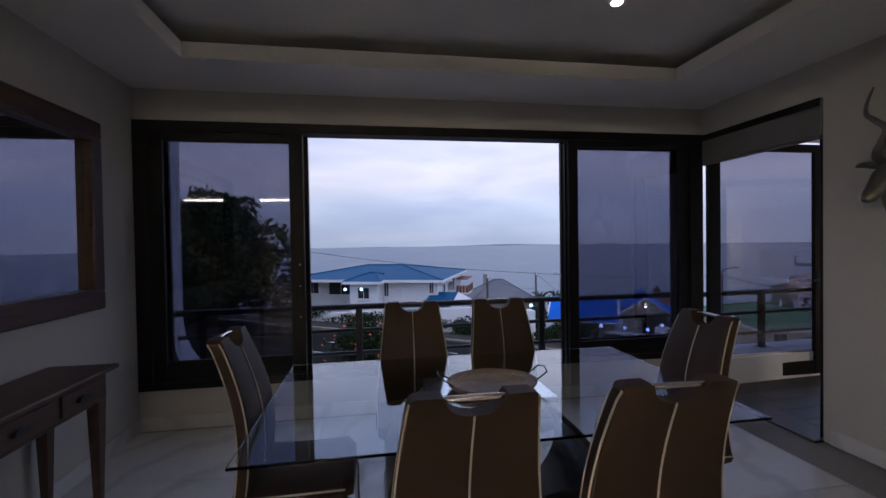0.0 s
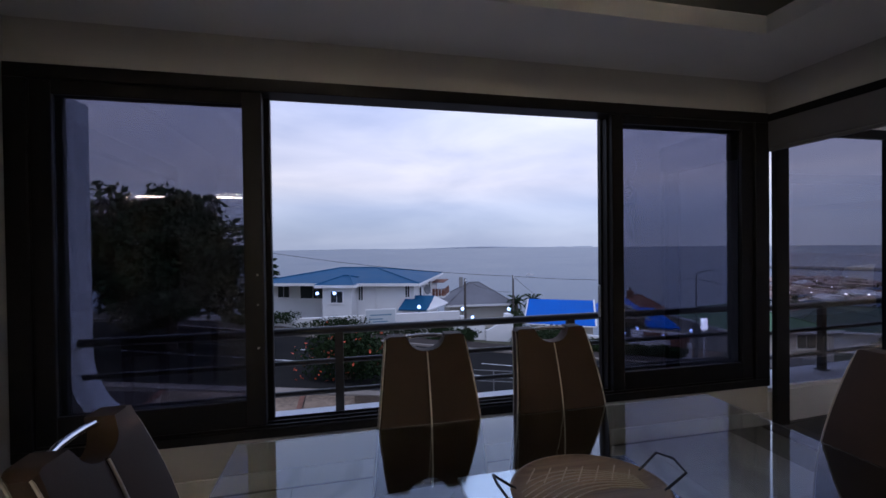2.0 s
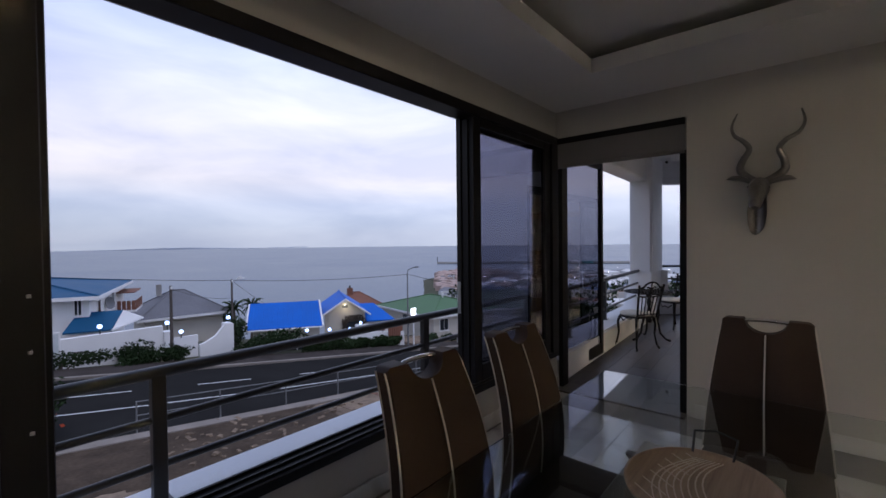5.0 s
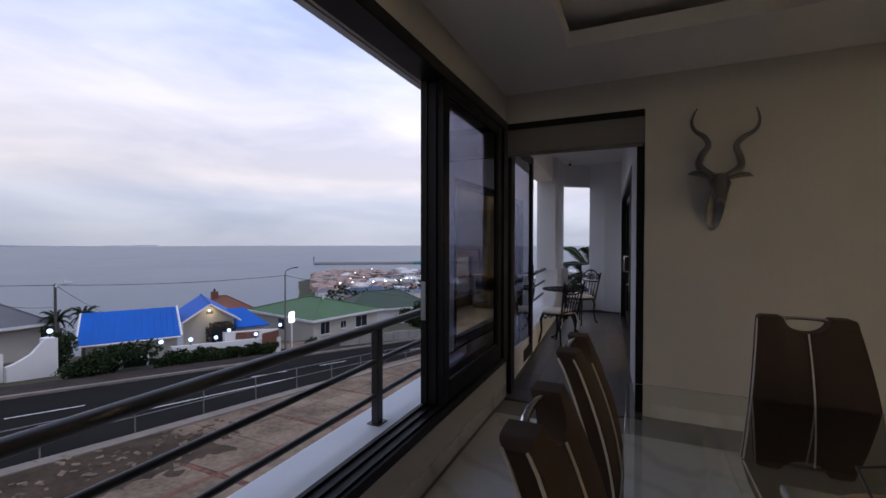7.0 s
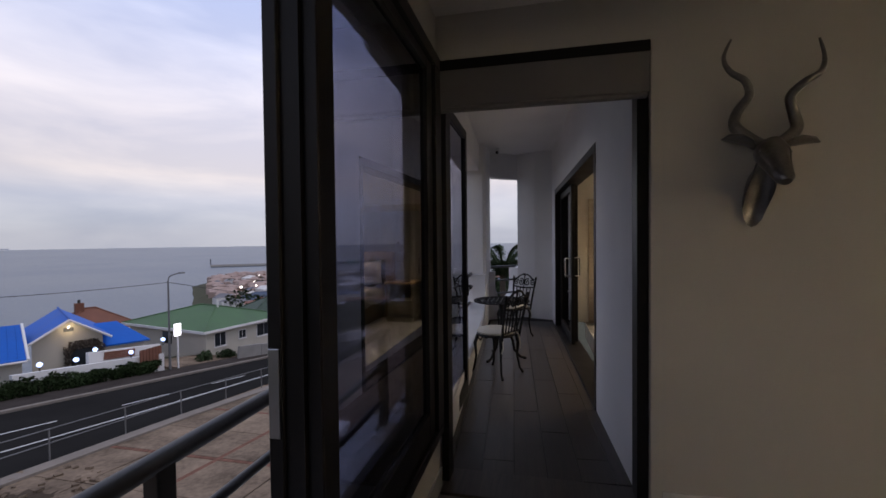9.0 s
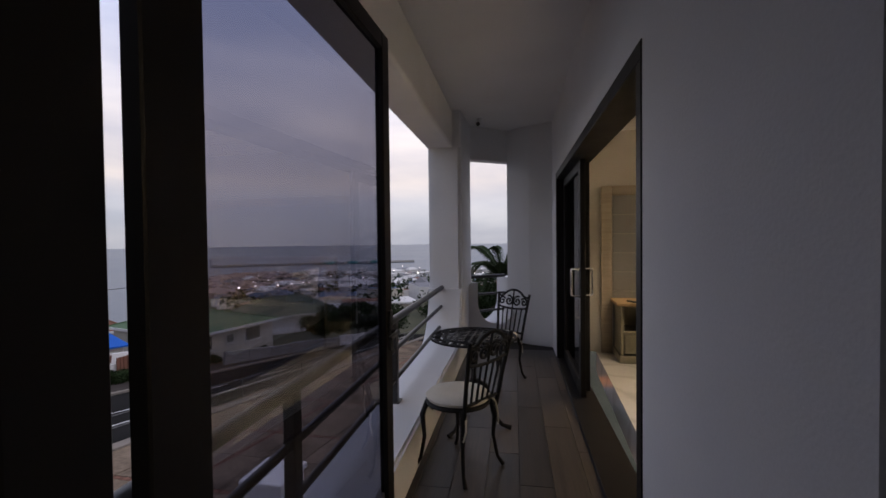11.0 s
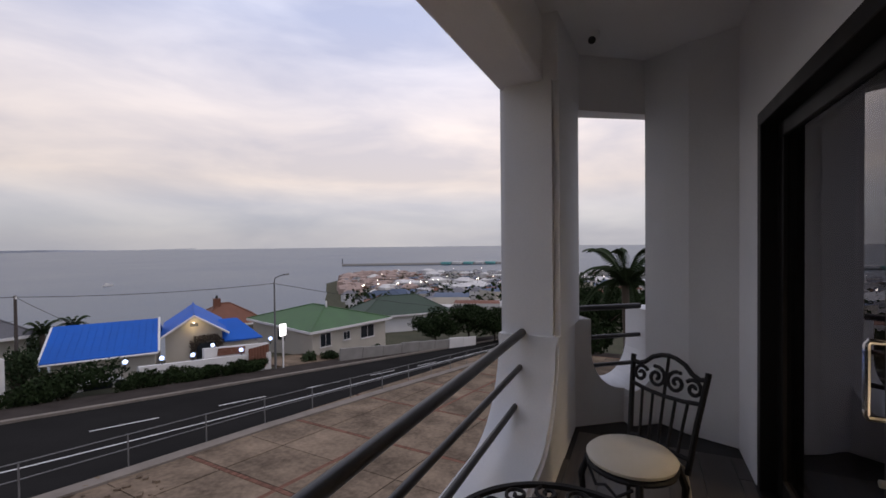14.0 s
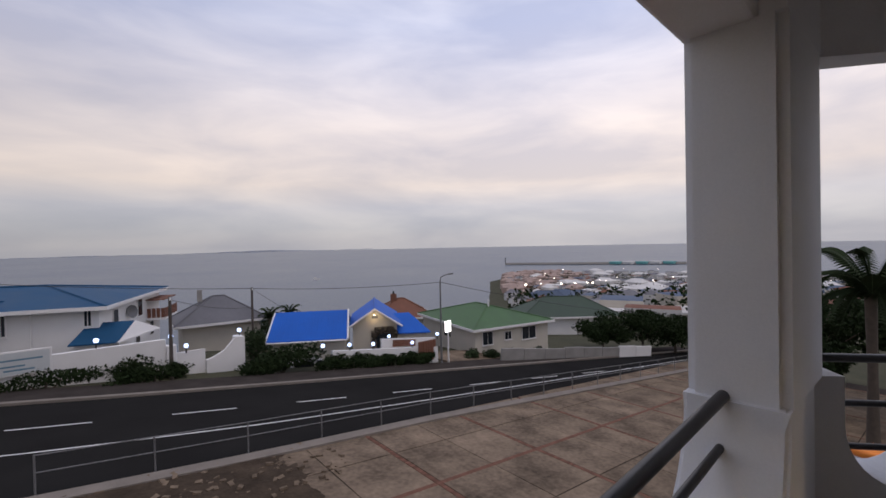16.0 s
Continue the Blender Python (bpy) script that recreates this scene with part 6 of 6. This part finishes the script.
for x_, y_, z_, r_ in ((25.0, 62, -10.5, 1.8), (23.0, 66, -11.5, 2.4), (20.8, 52, -10, 1.5)):
    bush(x_, y_, z_, r_, r_, r_ * 1.1, 900, 0.2, M_LEAF2, "grey-green treetop behind the houses", "garden_tree")


def palm(x, y, z, h, r, label):
    t = thing("palm_tree", label, "palm", pose(x, y, z))
    part("trunk", bm_tube([(0, 0, -0.5), (0.1, 0, h * 0.5), (0, 0.05, h)], [0.3, 0.2, 0.24], 10), M_BARK, t, smooth=True)
    for k in range(27):
        a = 2 * math.pi * k / 27 * 4 + 0.2
        lift = (1.3, 0.9, 0.4)[k % 3]
        b = bmesh.new()
        spine = []
        for i in range(10):
            s = i / 9
            spine.append(Vector((math.cos(a) * r * s * (0.9 if k % 2 else 1), math.sin(a) * r * s * (0.9 if k % 2 else 1), h + r * (lift * s * 1.5 - 1.25 * s * s))))
        bm_tube(spine, [0.05 - 0.004 * i for i in range(10)], 5, bm=b)
        side = Vector((-math.sin(a), math.cos(a), 0))
        for i in range(1, 28):
            s = i / 28
            f = s * 9
            p = spine[int(f)].lerp(spine[min(9, int(f) + 1)], f - int(f))
            ln = 0.30 * r * (1 - 0.6 * s)
            for sg_ in (-1, 1):
                d = (side * sg_ * 0.75 + Vector((math.cos(a), math.sin(a), 0)) * 0.5 + Vector((0, 0, -0.35))) * ln
                w = Vector((0.045 * math.cos(a), 0.045 * math.sin(a), 0.03)) * r * 0.5
                v0, v1, v2 = b.verts.new(p - w), b.verts.new(p + w), b.verts.new(p + d)
                b.faces.new((v0, v1, v2))
        part("frond", b, M_LEAF2, t)
    return t


palm(36.0, 6.9, gz(36), 8.3, 3.0, "tall feathery palm in the lower garden")
for x_, y_ in palm_spots:
    palm(x_, y_, -11, 4.2, 1.4, "small palm behind the blue-roofed house")
for x_, y_, s in ((46, 11.5, 9.4), (50, 6, 9.6), (44, 3, 9), (60, 12, 9.5), (41, 11.0, 6.5), (55, 15, 8.5)):
    tree(x_, y_, gz(min(x_, 70)) - 0.5, s, s * 0.45, 4200, 0.22, M_LEAF, "dark garden tree below the balcony end")
for x_, y_ in ((27, 6.0), (25.5, 8.0), (29, 9.5), (33, 3.5)):
    bush(x_, y_, gz(x_), 1.5, 1.2, 0.9, 900, 0.15, M_LEAF2, "green shrub below the balcony end")
pine = thing("pine_tree", "tall tiered dark pine behind the guest house", "tree", pose(-11.3, 70.5, -11))
part("trunk", bm_tube([(0, 0, 0), (0, 0, 14.2)], [0.35, 0.05], 8), M_BARK, pine)
pb_ = [((rng.uniform(-0.3, 0.3), 0, 4.5 + 1.0 * k), (3.4 - 0.33 * k, 3.4 - 0.33 * k, 0.32)) for k in range(10)]
add_mesh("branches", leaf_mesh("branches", pb_, 3200, 0.28, M_LEAF), pine)

# ---- poles, lamp post, wires ----
lampp = thing("street_lamp", "tall grey street lamp post with a curved arm", "street lamp", pose(30.2, 33.2, gz(30.2)))
part("pole", bm_tube([(0, 0, 0), (0, 0, 7.3)], [0.10, 0.06], 10), M_GALV, lampp, smooth=True)
part("arm", bm_tube([(0, 0, 7.3), (0.05, -0.05, 7.65), (0.25, -0.25, 7.82), (0.55, -0.5, 7.93)], 0.045, 8), M_GALV, lampp, smooth=True)
part("lantern", bm_box(0.5, 0.95, -0.72, -0.48, 7.88, 8.0, 0.03), M_GALV, lampp)


def pole(x, y, z0, z1, label):
    p = thing("utility_pole", label, "pole", pose(x, y, 0))
    part("shaft", bm_tube([(0, 0, z0), (0, 0, z1)], [0.13, 0.09], 8), M_POLE, p, smooth=True)
    part("insulator", bm_tube([(0.0, -0.12, z1 - 0.25), (0.0, -0.12, z1 - 0.05)], 0.06, 8), M_PLAST, p)
    return p


pole(17.65, 43.9, -9, -1.85, "weathered wooden utility pole carrying a cable")
pole(10.7, 37.7, -7.4, -1.5, "slim grey wooden pole by the boundary wall")


def wire(a, b, sag, r=0.022):
    pts = [tuple(a[i] + (b[i] - a[i]) * s - (sag * 4 * s * (1 - s) if i == 2 else 0) for i in range(3)) for s in (k / 16 for k in range(17))]
    w = part("overhead_cable", bm_tube(pts, r, 5), M_BLACK, None)
    tagged(w, "thin black overhead cable slung between poles", "cable")


wire((-22.0, 44.0, 4.2), (17.65, 43.85, -1.95), 0.9)
wire((17.65, 43.85, -1.95), (30.2, 33.2, -1.75), 0.25)
wire((30.2, 33.2, -1.75), (75.0, 26.0, -9.5), 0.9)
wire((17.65, 43.85, -1.95), (24.0, 47.0, -6.0), 0.2, 0.018)
wire((10.7, 37.65, -1.7), (17.65, 43.9, -3.6), 0.3, 0.018)

# galvanised pedestrian railing between yard and road
fe = thing("roadside_railing", "galvanised pipe railing along the yard edge", "railing", pose(0, 0, 0))
fx = [5.0 + 3.17 * k for k in range(18)]
for k, x in enumerate(fx):
    y = fence_line(x)
    part("post", bm_tube([(x, y, gz(x)), (x, y, gz(x) + 1.38)], 0.03, 8), M_GALV, fe, smooth=True)
    if k:
        xa, ya = fx[k - 1], fence_line(fx[k - 1])
        for hh in (1.36, 0.80):
            part("rail", bm_tube([(xa, ya, gz(xa) + hh), (x, y, gz(x) + hh)], 0.022, 8), M_GALV, fe, smooth=True)

# white gate pillar in the yard
gp = thing("gate_pillar", "square white plastered pillar standing in the yard", "pillar", pose(10.74, 9.10, gz(10.74)))
part("shaft", bm_box(-0.4, 0.4, -0.4, 0.4, -0.2, 3.75, 0.02), M_PLAST, gp)
part("cap", bm_box(-0.45, 0.45, -0.45, 0.45, 3.75, 3.87, 0.02), M_PLAST, gp)

# ---- the town and the harbour ----
def town(name, material, roofmat, n, seed, label, r0, r1, a0, a1, size):
    r_ = np.random.RandomState(seed)
    V, F, MI = [], [], []
    for _ in range(n):
        az, r = math.radians(r_.uniform(a0, a1)), math.sqrt(r_.uniform(r0 * r0, r1 * r1))
        x, y = 6 + r * math.sin(az), 4 + r * math.cos(az)
        if abs(x - 30) < 45 and y < 62:
            continue
        z = land(x, y)
        w, d, h = size * r_.uniform(0.6, 1.5), size * r_.uniform(0.5, 1.0), size * r_.uniform(0.28, 0.5)
        t = r_.uniform(0, math.pi)
        rz = h + min(w, d) * r_.uniform(0.0, 0.28)
        loc = [(-w, -d, -1), (w, -d, -1), (w, d, -1), (-w, d, -1), (-w, -d, h), (w, -d, h), (w, d, h), (-w, d, h), (-w * 0.55, 0, rz), (w * 0.55, 0, rz)]
        b = len(V)
        for px, py, pz in loc:
            V.append((x + (px * math.cos(t) - py * math.sin(t)) / 2, y + (px * math.sin(t) + py * math.cos(t)) / 2, z + pz))
        for f, mi in (((0, 1, 5, 4), 0), ((1, 2, 6, 5), 0), ((2, 3, 7, 6), 0), ((3, 0, 4, 7), 0), ((4, 5, 9, 8), 1), ((6, 7, 8, 9), 1), ((5, 6, 9), 1), ((7, 4, 8), 1)):
            F.append([b + i for i in f])
            MI.append(mi)
    me = bpy.data.meshes.new(name)
    me.from_pydata(V, [], F)
    me.materials.append(material)
    me.materials.append(roofmat)
    me.polygons.foreach_set("material_index", MI)
    o = new(name, me)
    return tagged(o, label, "town", kind="stuff")


M_TOWNW = mat("town_white", (0.58, 0.57, 0.57), 0.9, var=0.15, scale=0.05, fine=0.6, bump=0)
M_TOWNP = mat("town_pinkish", (0.34, 0.25, 0.22), 0.9, var=0.2, scale=0.05, fine=0.6, bump=0)
M_TOWNG = mat("town_grey", (0.16, 0.16, 0.18), 0.9, var=0.2, scale=0.05, fine=0.6, bump=0)
M_TOWNB = mat("town_slate_blue", (0.07, 0.10, 0.16), 0.8, var=0.2, scale=0.05, fine=0.6, bump=0)
town("distant_town", M_TOWNW, M_TOWNG, 330, 1, "pale houses of the town spread down to the harbour", 85, 610, 49, 90, 8)
town("distant_town", M_TOWNW, M_REDROOF, 200, 2, "red-roofed houses of the town", 85, 560, 51, 95, 8)
town("distant_town", M_TOWNP, M_TOWNP, 170, 3, "pinkish blocks around the harbour point", 330, 610, 48.5, 58, 10)
town("distant_town", M_CREAMH, M_TOWNB, 150, 4, "slate-roofed houses of the town", 90, 500, 52, 95, 9)
town("distant_town", M_TOWNW, M_TOWNW, 90, 5, "white flat-roofed buildings near the harbour", 220, 600, 52, 95, 13)
wh = thing("apartment_block", "white flat-roofed apartment block in the town", "building", pose(246, 104, -36, 0, 0, -60))
part("wall", bm_box(-14, 14, -8, 8, -4, 9), M_TOWNW, wh)
for k in range(6):
    for j in range(3):
        part("window", bm_box(-12.5 + 4.3 * k, -9.5 + 4.3 * k, -8.15, -8, -1.5 + 3.4 * j, 0.4 + 3.4 * j), M_PANE, wh)
lr = thing("house", "long low house with a pale flat roof and terrace", "house", pose(94, 43, -12.2, 0, 0, -58))
part("wall", bm_box(-11, 11, -4, 4, -6, -0.6), M_CREAMH, lr)
part("roof", bm_box(-11.6, 11.6, -4.6, 4.6, -0.6, -0.1, 0.05), M_TOWNW, lr, "pale flat roof slab")
for k in range(5):
    part("window", bm_box(-9.5 + 4.2 * k, -7.2 + 4.2 * k, -4.1, -4.0, -3.2, -1.5), M_PANE, lr)
sb_ = thing("house", "cream town house with a slate blue hipped roof", "house", pose(143, 104, -21.5, 0, 0, -50))
part("wall", bm_box(-9, 9, -5, 5, -8, 0), M_TOWNP, sb_)
hip_roof(sb_, -9, 9, -5, 5, 0.0, 4.2, M_TOWNB)
for k in range(4):
    part("window", bm_box(-7.6 + 4.2 * k, -5.8 + 4.2 * k, -5.12, -5.0, -3.4, -1.4), M_PANE, sb_)
tp = []
r_t = np.random.RandomState(9)
for _ in range(520):
    az, r = math.radians(r_t.uniform(50, 100)), math.sqrt(r_t.uniform(80 ** 2, 560 ** 2))
    x, y = 6 + r * math.sin(az), 4 + r * math.cos(az)
    s = r_t.uniform(1.8, 4.2)
    tp.append(((x, y, land(x, y) + s * 0.8), (s, s, s * r_t.uniform(0.7, 1.3))))
tw = new("distant_trees", leaf_mesh("distant_trees", tp, 34000, 0.7, M_LEAF))
tagged(tw, "dark tree clumps scattered through the town", "trees", kind="stuff")
# harbour breakwater with sheds
bk_ = thing("breakwater", "long low stone breakwater across the harbour mouth", "breakwater", pose(0, 0, 0))
a_, b_ = Vector((660, 580, -43)), Vector((860, 260, -43))
part("mole", bm_tube([a_, a_.lerp(b_, 0.5), b_], 4.0, 6), M_STONEW, bk_)
part("light_tower", bm_tube([a_ + Vector((0, 0, 3)), a_ + Vector((0, 0, 14))], 0.9, 8), M_TOWNG, bk_)
M_AQUA = mat("aqua_shed_roof", (0.12, 0.36, 0.36), 0.7, var=0.1)
for k in range(5):
    c_ = a_.lerp(b_, 0.55 + 0.06 * k)
    part("shed", bm_box(c_.x - 9, c_.x + 9, c_.y - 9, c_.y + 9, -43, -38.5), M_TOWNW if k % 2 else M_AQUA, bk_)
M_TOWNLAMP = glow("far_lamp", (1.0, 0.93, 0.85), 7.0)
for _ in range(34):
    az, r = math.radians(r_t.uniform(50, 84)), r_t.uniform(180, 600)
    x, y = 6 + r * math.sin(az), 4 + r * math.cos(az)
    t = thing("far_street_light", "small distant lit street lamp in the town", "street light", pose(x, y, land(x, y)), "town lights")
    part("mast", bm_tube([(0, 0, 0), (0, 0, 9)], 0.12, 5), M_GALV, t)
    part("lantern", bm_box(-0.28, 0.28, -0.28, 0.28, 9, 9.4), M_TOWNLAMP, t)
boat = thing("boat", "small white motor boat far out on the bay", "boat", pose(250, 560, -44, 0, 0, 20))
part("hull", bm_prism([(-5, 0), (5, 0), (6.5, 1.6), (-5, 1.4)], -1.5, 1.5, "y"), M_TOWNW, boat)
part("cabin", bm_box(-2.5, 1.5, -1.1, 1.1, 1.5, 3.4, 0.2), M_TOWNW, boat)

# far shore across the bay, distance haze painted in as pale blue-grey
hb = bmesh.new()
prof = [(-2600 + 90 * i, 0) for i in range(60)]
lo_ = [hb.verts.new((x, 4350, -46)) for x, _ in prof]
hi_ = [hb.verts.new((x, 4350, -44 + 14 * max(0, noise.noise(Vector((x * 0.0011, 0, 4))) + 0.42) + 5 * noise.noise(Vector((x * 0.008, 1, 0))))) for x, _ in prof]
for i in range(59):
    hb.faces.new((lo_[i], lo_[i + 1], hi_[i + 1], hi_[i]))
shell("backdrop_far_shore", hb, mat("haze_coloured_hills", (0.37, 0.40, 0.47), 1.0, var=0.03, scale=0.002, fine=0.02, bump=0), "low hills across the bay, coloured pale for distance haze", "backdrop")



# ---- yard paving: weathered slabs between brick bands ----
YARD = pose(0, 0, gz(0) + 0.03, 0, math.degrees(math.atan(0.11)), 0)
yard = shell("yard_pavement", bm_box(-12, 62, 5.4, 22.9, -0.3, -0.03), M_WALK, "paved yard of cracked concrete slabs and brick bands", "pavement", YARD)
slab_me = [mesh_of(bm_box(-1.41, 1.41, -1.50, 1.50, -0.03, 0.0, 0.008), M_SLAB, "slab"), mesh_of(bm_box(-1.42, 1.41, -1.51, 1.50, -0.03, 0.006, 0.012), M_SLAB, "slab")]
brick_me = mesh_of(bm_box(-0.105, 0.105, -0.055, 0.055, -0.03, 0.012, 0.008), M_BRICK, "brick")
rs_ = random.Random(4)
for i in range(-2, 10):
    xb = 16.5 + 5.95 * (i - 2)
    for h in (0, 1):
        for j in range(6):
            xs, ys = xb + 1.56 + 2.86 * h, 6.2 + 3.06 * j + (0.10 if j > 3 else 0)
            if ys < 22.5 and xs < 58:
                o = shared("slab", slab_me[(i + j + h) % 2], yard, pose(xs, ys, 0.006 * rs_.random(), 0.25 * (rs_.random() - 0.5), 0.25 * (rs_.random() - 0.5), 0.5 * (rs_.random() - 0.5)))
nb = 0
for i in (1, 2, 3, 4):
    xb = 16.5 + 5.95 * (i - 2)
    for k in range(70):
        if nb < 280:
            shared("brick", brick_me, yard, pose(xb - 0.02 + 0.02 * rs_.random(), 15.0 + 0.115 * k, 0.004 * rs_.random(), 0, 0, 3 * (rs_.random() - 0.5)))
            nb += 1
rest = bmesh.new()
for i in range(-2, 10):
    xb = 16.5 + 5.95 * (i - 2)
    y0 = 5.6
    while y0 < (15.0 if i in (1, 2, 3, 4) else 23.0):
        bm_box(xb - 0.12, xb + 0.09, y0, y0 + 0.105, -0.03, 0.01 + 0.004 * rs_.random(), bm=rest)
        y0 += 0.115
x0 = -8.0
while x0 < 55:
    bm_box(x0, x0 + 0.105, 16.86, 17.07, -0.03, 0.01 + 0.004 * rs_.random(), bm=rest)
    x0 += 0.115
tagged(part("brick_courses", rest, M_BRICK, yard), kind="stuff")
# bed of bare soil where the paving has broken up
soil = bmesh.new()
nxs, nys = 44, 26
gridv = []
for i in range(nxs + 1):
    col = []
    for j in range(nys + 1):
        x, y = 1.0 + 12.5 * i / nxs, 17.6 + 5.35 * j / nys
        edge = min((13.5 - x) / 2.5, (y - 17.6) / 2.2, 1.0) - 0.35 + 0.45 * noise.noise(Vector((x * 0.8, y * 0.8, 4)))
        h = 0.05 * max(-1, min(1, edge * 2)) + 0.035 * noise.noise(Vector((x * 2.3, y * 2.3, 1))) + 0.02 * noise.noise(Vector((x * 7, y * 7, 2)))
        col.append(soil.verts.new((x, y, h)))
    gridv.append(col)
for i in range(nxs):
    for j in range(nys):
        soil.faces.new((gridv[i][j], gridv[i + 1][j], gridv[i + 1][j + 1], gridv[i][j + 1]))
so_ = part("soil_bed", soil, M_SOIL, None, smooth=True, m=YARD)
tagged(so_, "dark bare soil where the yard paving has broken up", "soil", kind="stuff")
rub = bmesh.new()
for k in range(150):
    x, y = rs_.uniform(5.0, 14.5), rs_.uniform(19.0, 22.9)
    s = rs_.uniform(0.03, 0.14)
    q = bm_box(-s, s, -s * 0.6, s * 0.6, 0, s * 0.7)
    q.transform(pose(x, y, 0.01, rs_.uniform(-15, 15), rs_.uniform(-15, 15), rs_.uniform(0, 180)))
    merge(rub, q)
rb_ = part("rubble", rub, M_SLAB, None, m=YARD)
tagged(rb_, "broken bricks and concrete rubble beside the railing", "rubble", kind="stuff")



# ---- floor tiles and planks ----
tile_me = mesh_of(bm_box(-0.3985, 0.3985, -0.3985, 0.3985, -0.012, 0.0, 0.0012), M_MARBLE, "marble_tile")
for i in range(-8, 6):
    for j in range(-9, 6):
        x, y = 3.6 - 0.8 * (5 - i) + 0.4, 4.27 - 0.8 * (5 - j)
        if -6.2 < x < 4.0 and (y > 0.9 - 0.4 and x > XL - 0.3 or y <= 0.6):
            shared("tile", tile_me, floor_slab, pose(x, y, 0))
bal_floor = bpy.data.objects["balcony_floor"]
plank_cut = {}
for j in range(7):
    for i in range(-1, 6):
        u0 = max(0.05, 1.2 * i + 0.37 * j % 1.2 - 0.05)
        u1 = min(5.05 if j < 6 else 4.6, 1.2 * (i + 1) + 0.37 * j % 1.2 - 0.05)
        if u1 - u0 < 0.06:
            continue
        ln = round(u1 - u0, 3)
        if ln not in plank_cut:
            plank_cut[ln] = mesh_of(bm_box(-ln / 2 + 0.0015, ln / 2 - 0.0015, -0.0985, 0.0985, -0.014, 0.0, 0.001), M_PLANK, "wood_plank_tile")
        shared("plank", plank_cut[ln], bal_floor, pose((u0 + u1) / 2, -0.02 + 0.2 * j, 0))
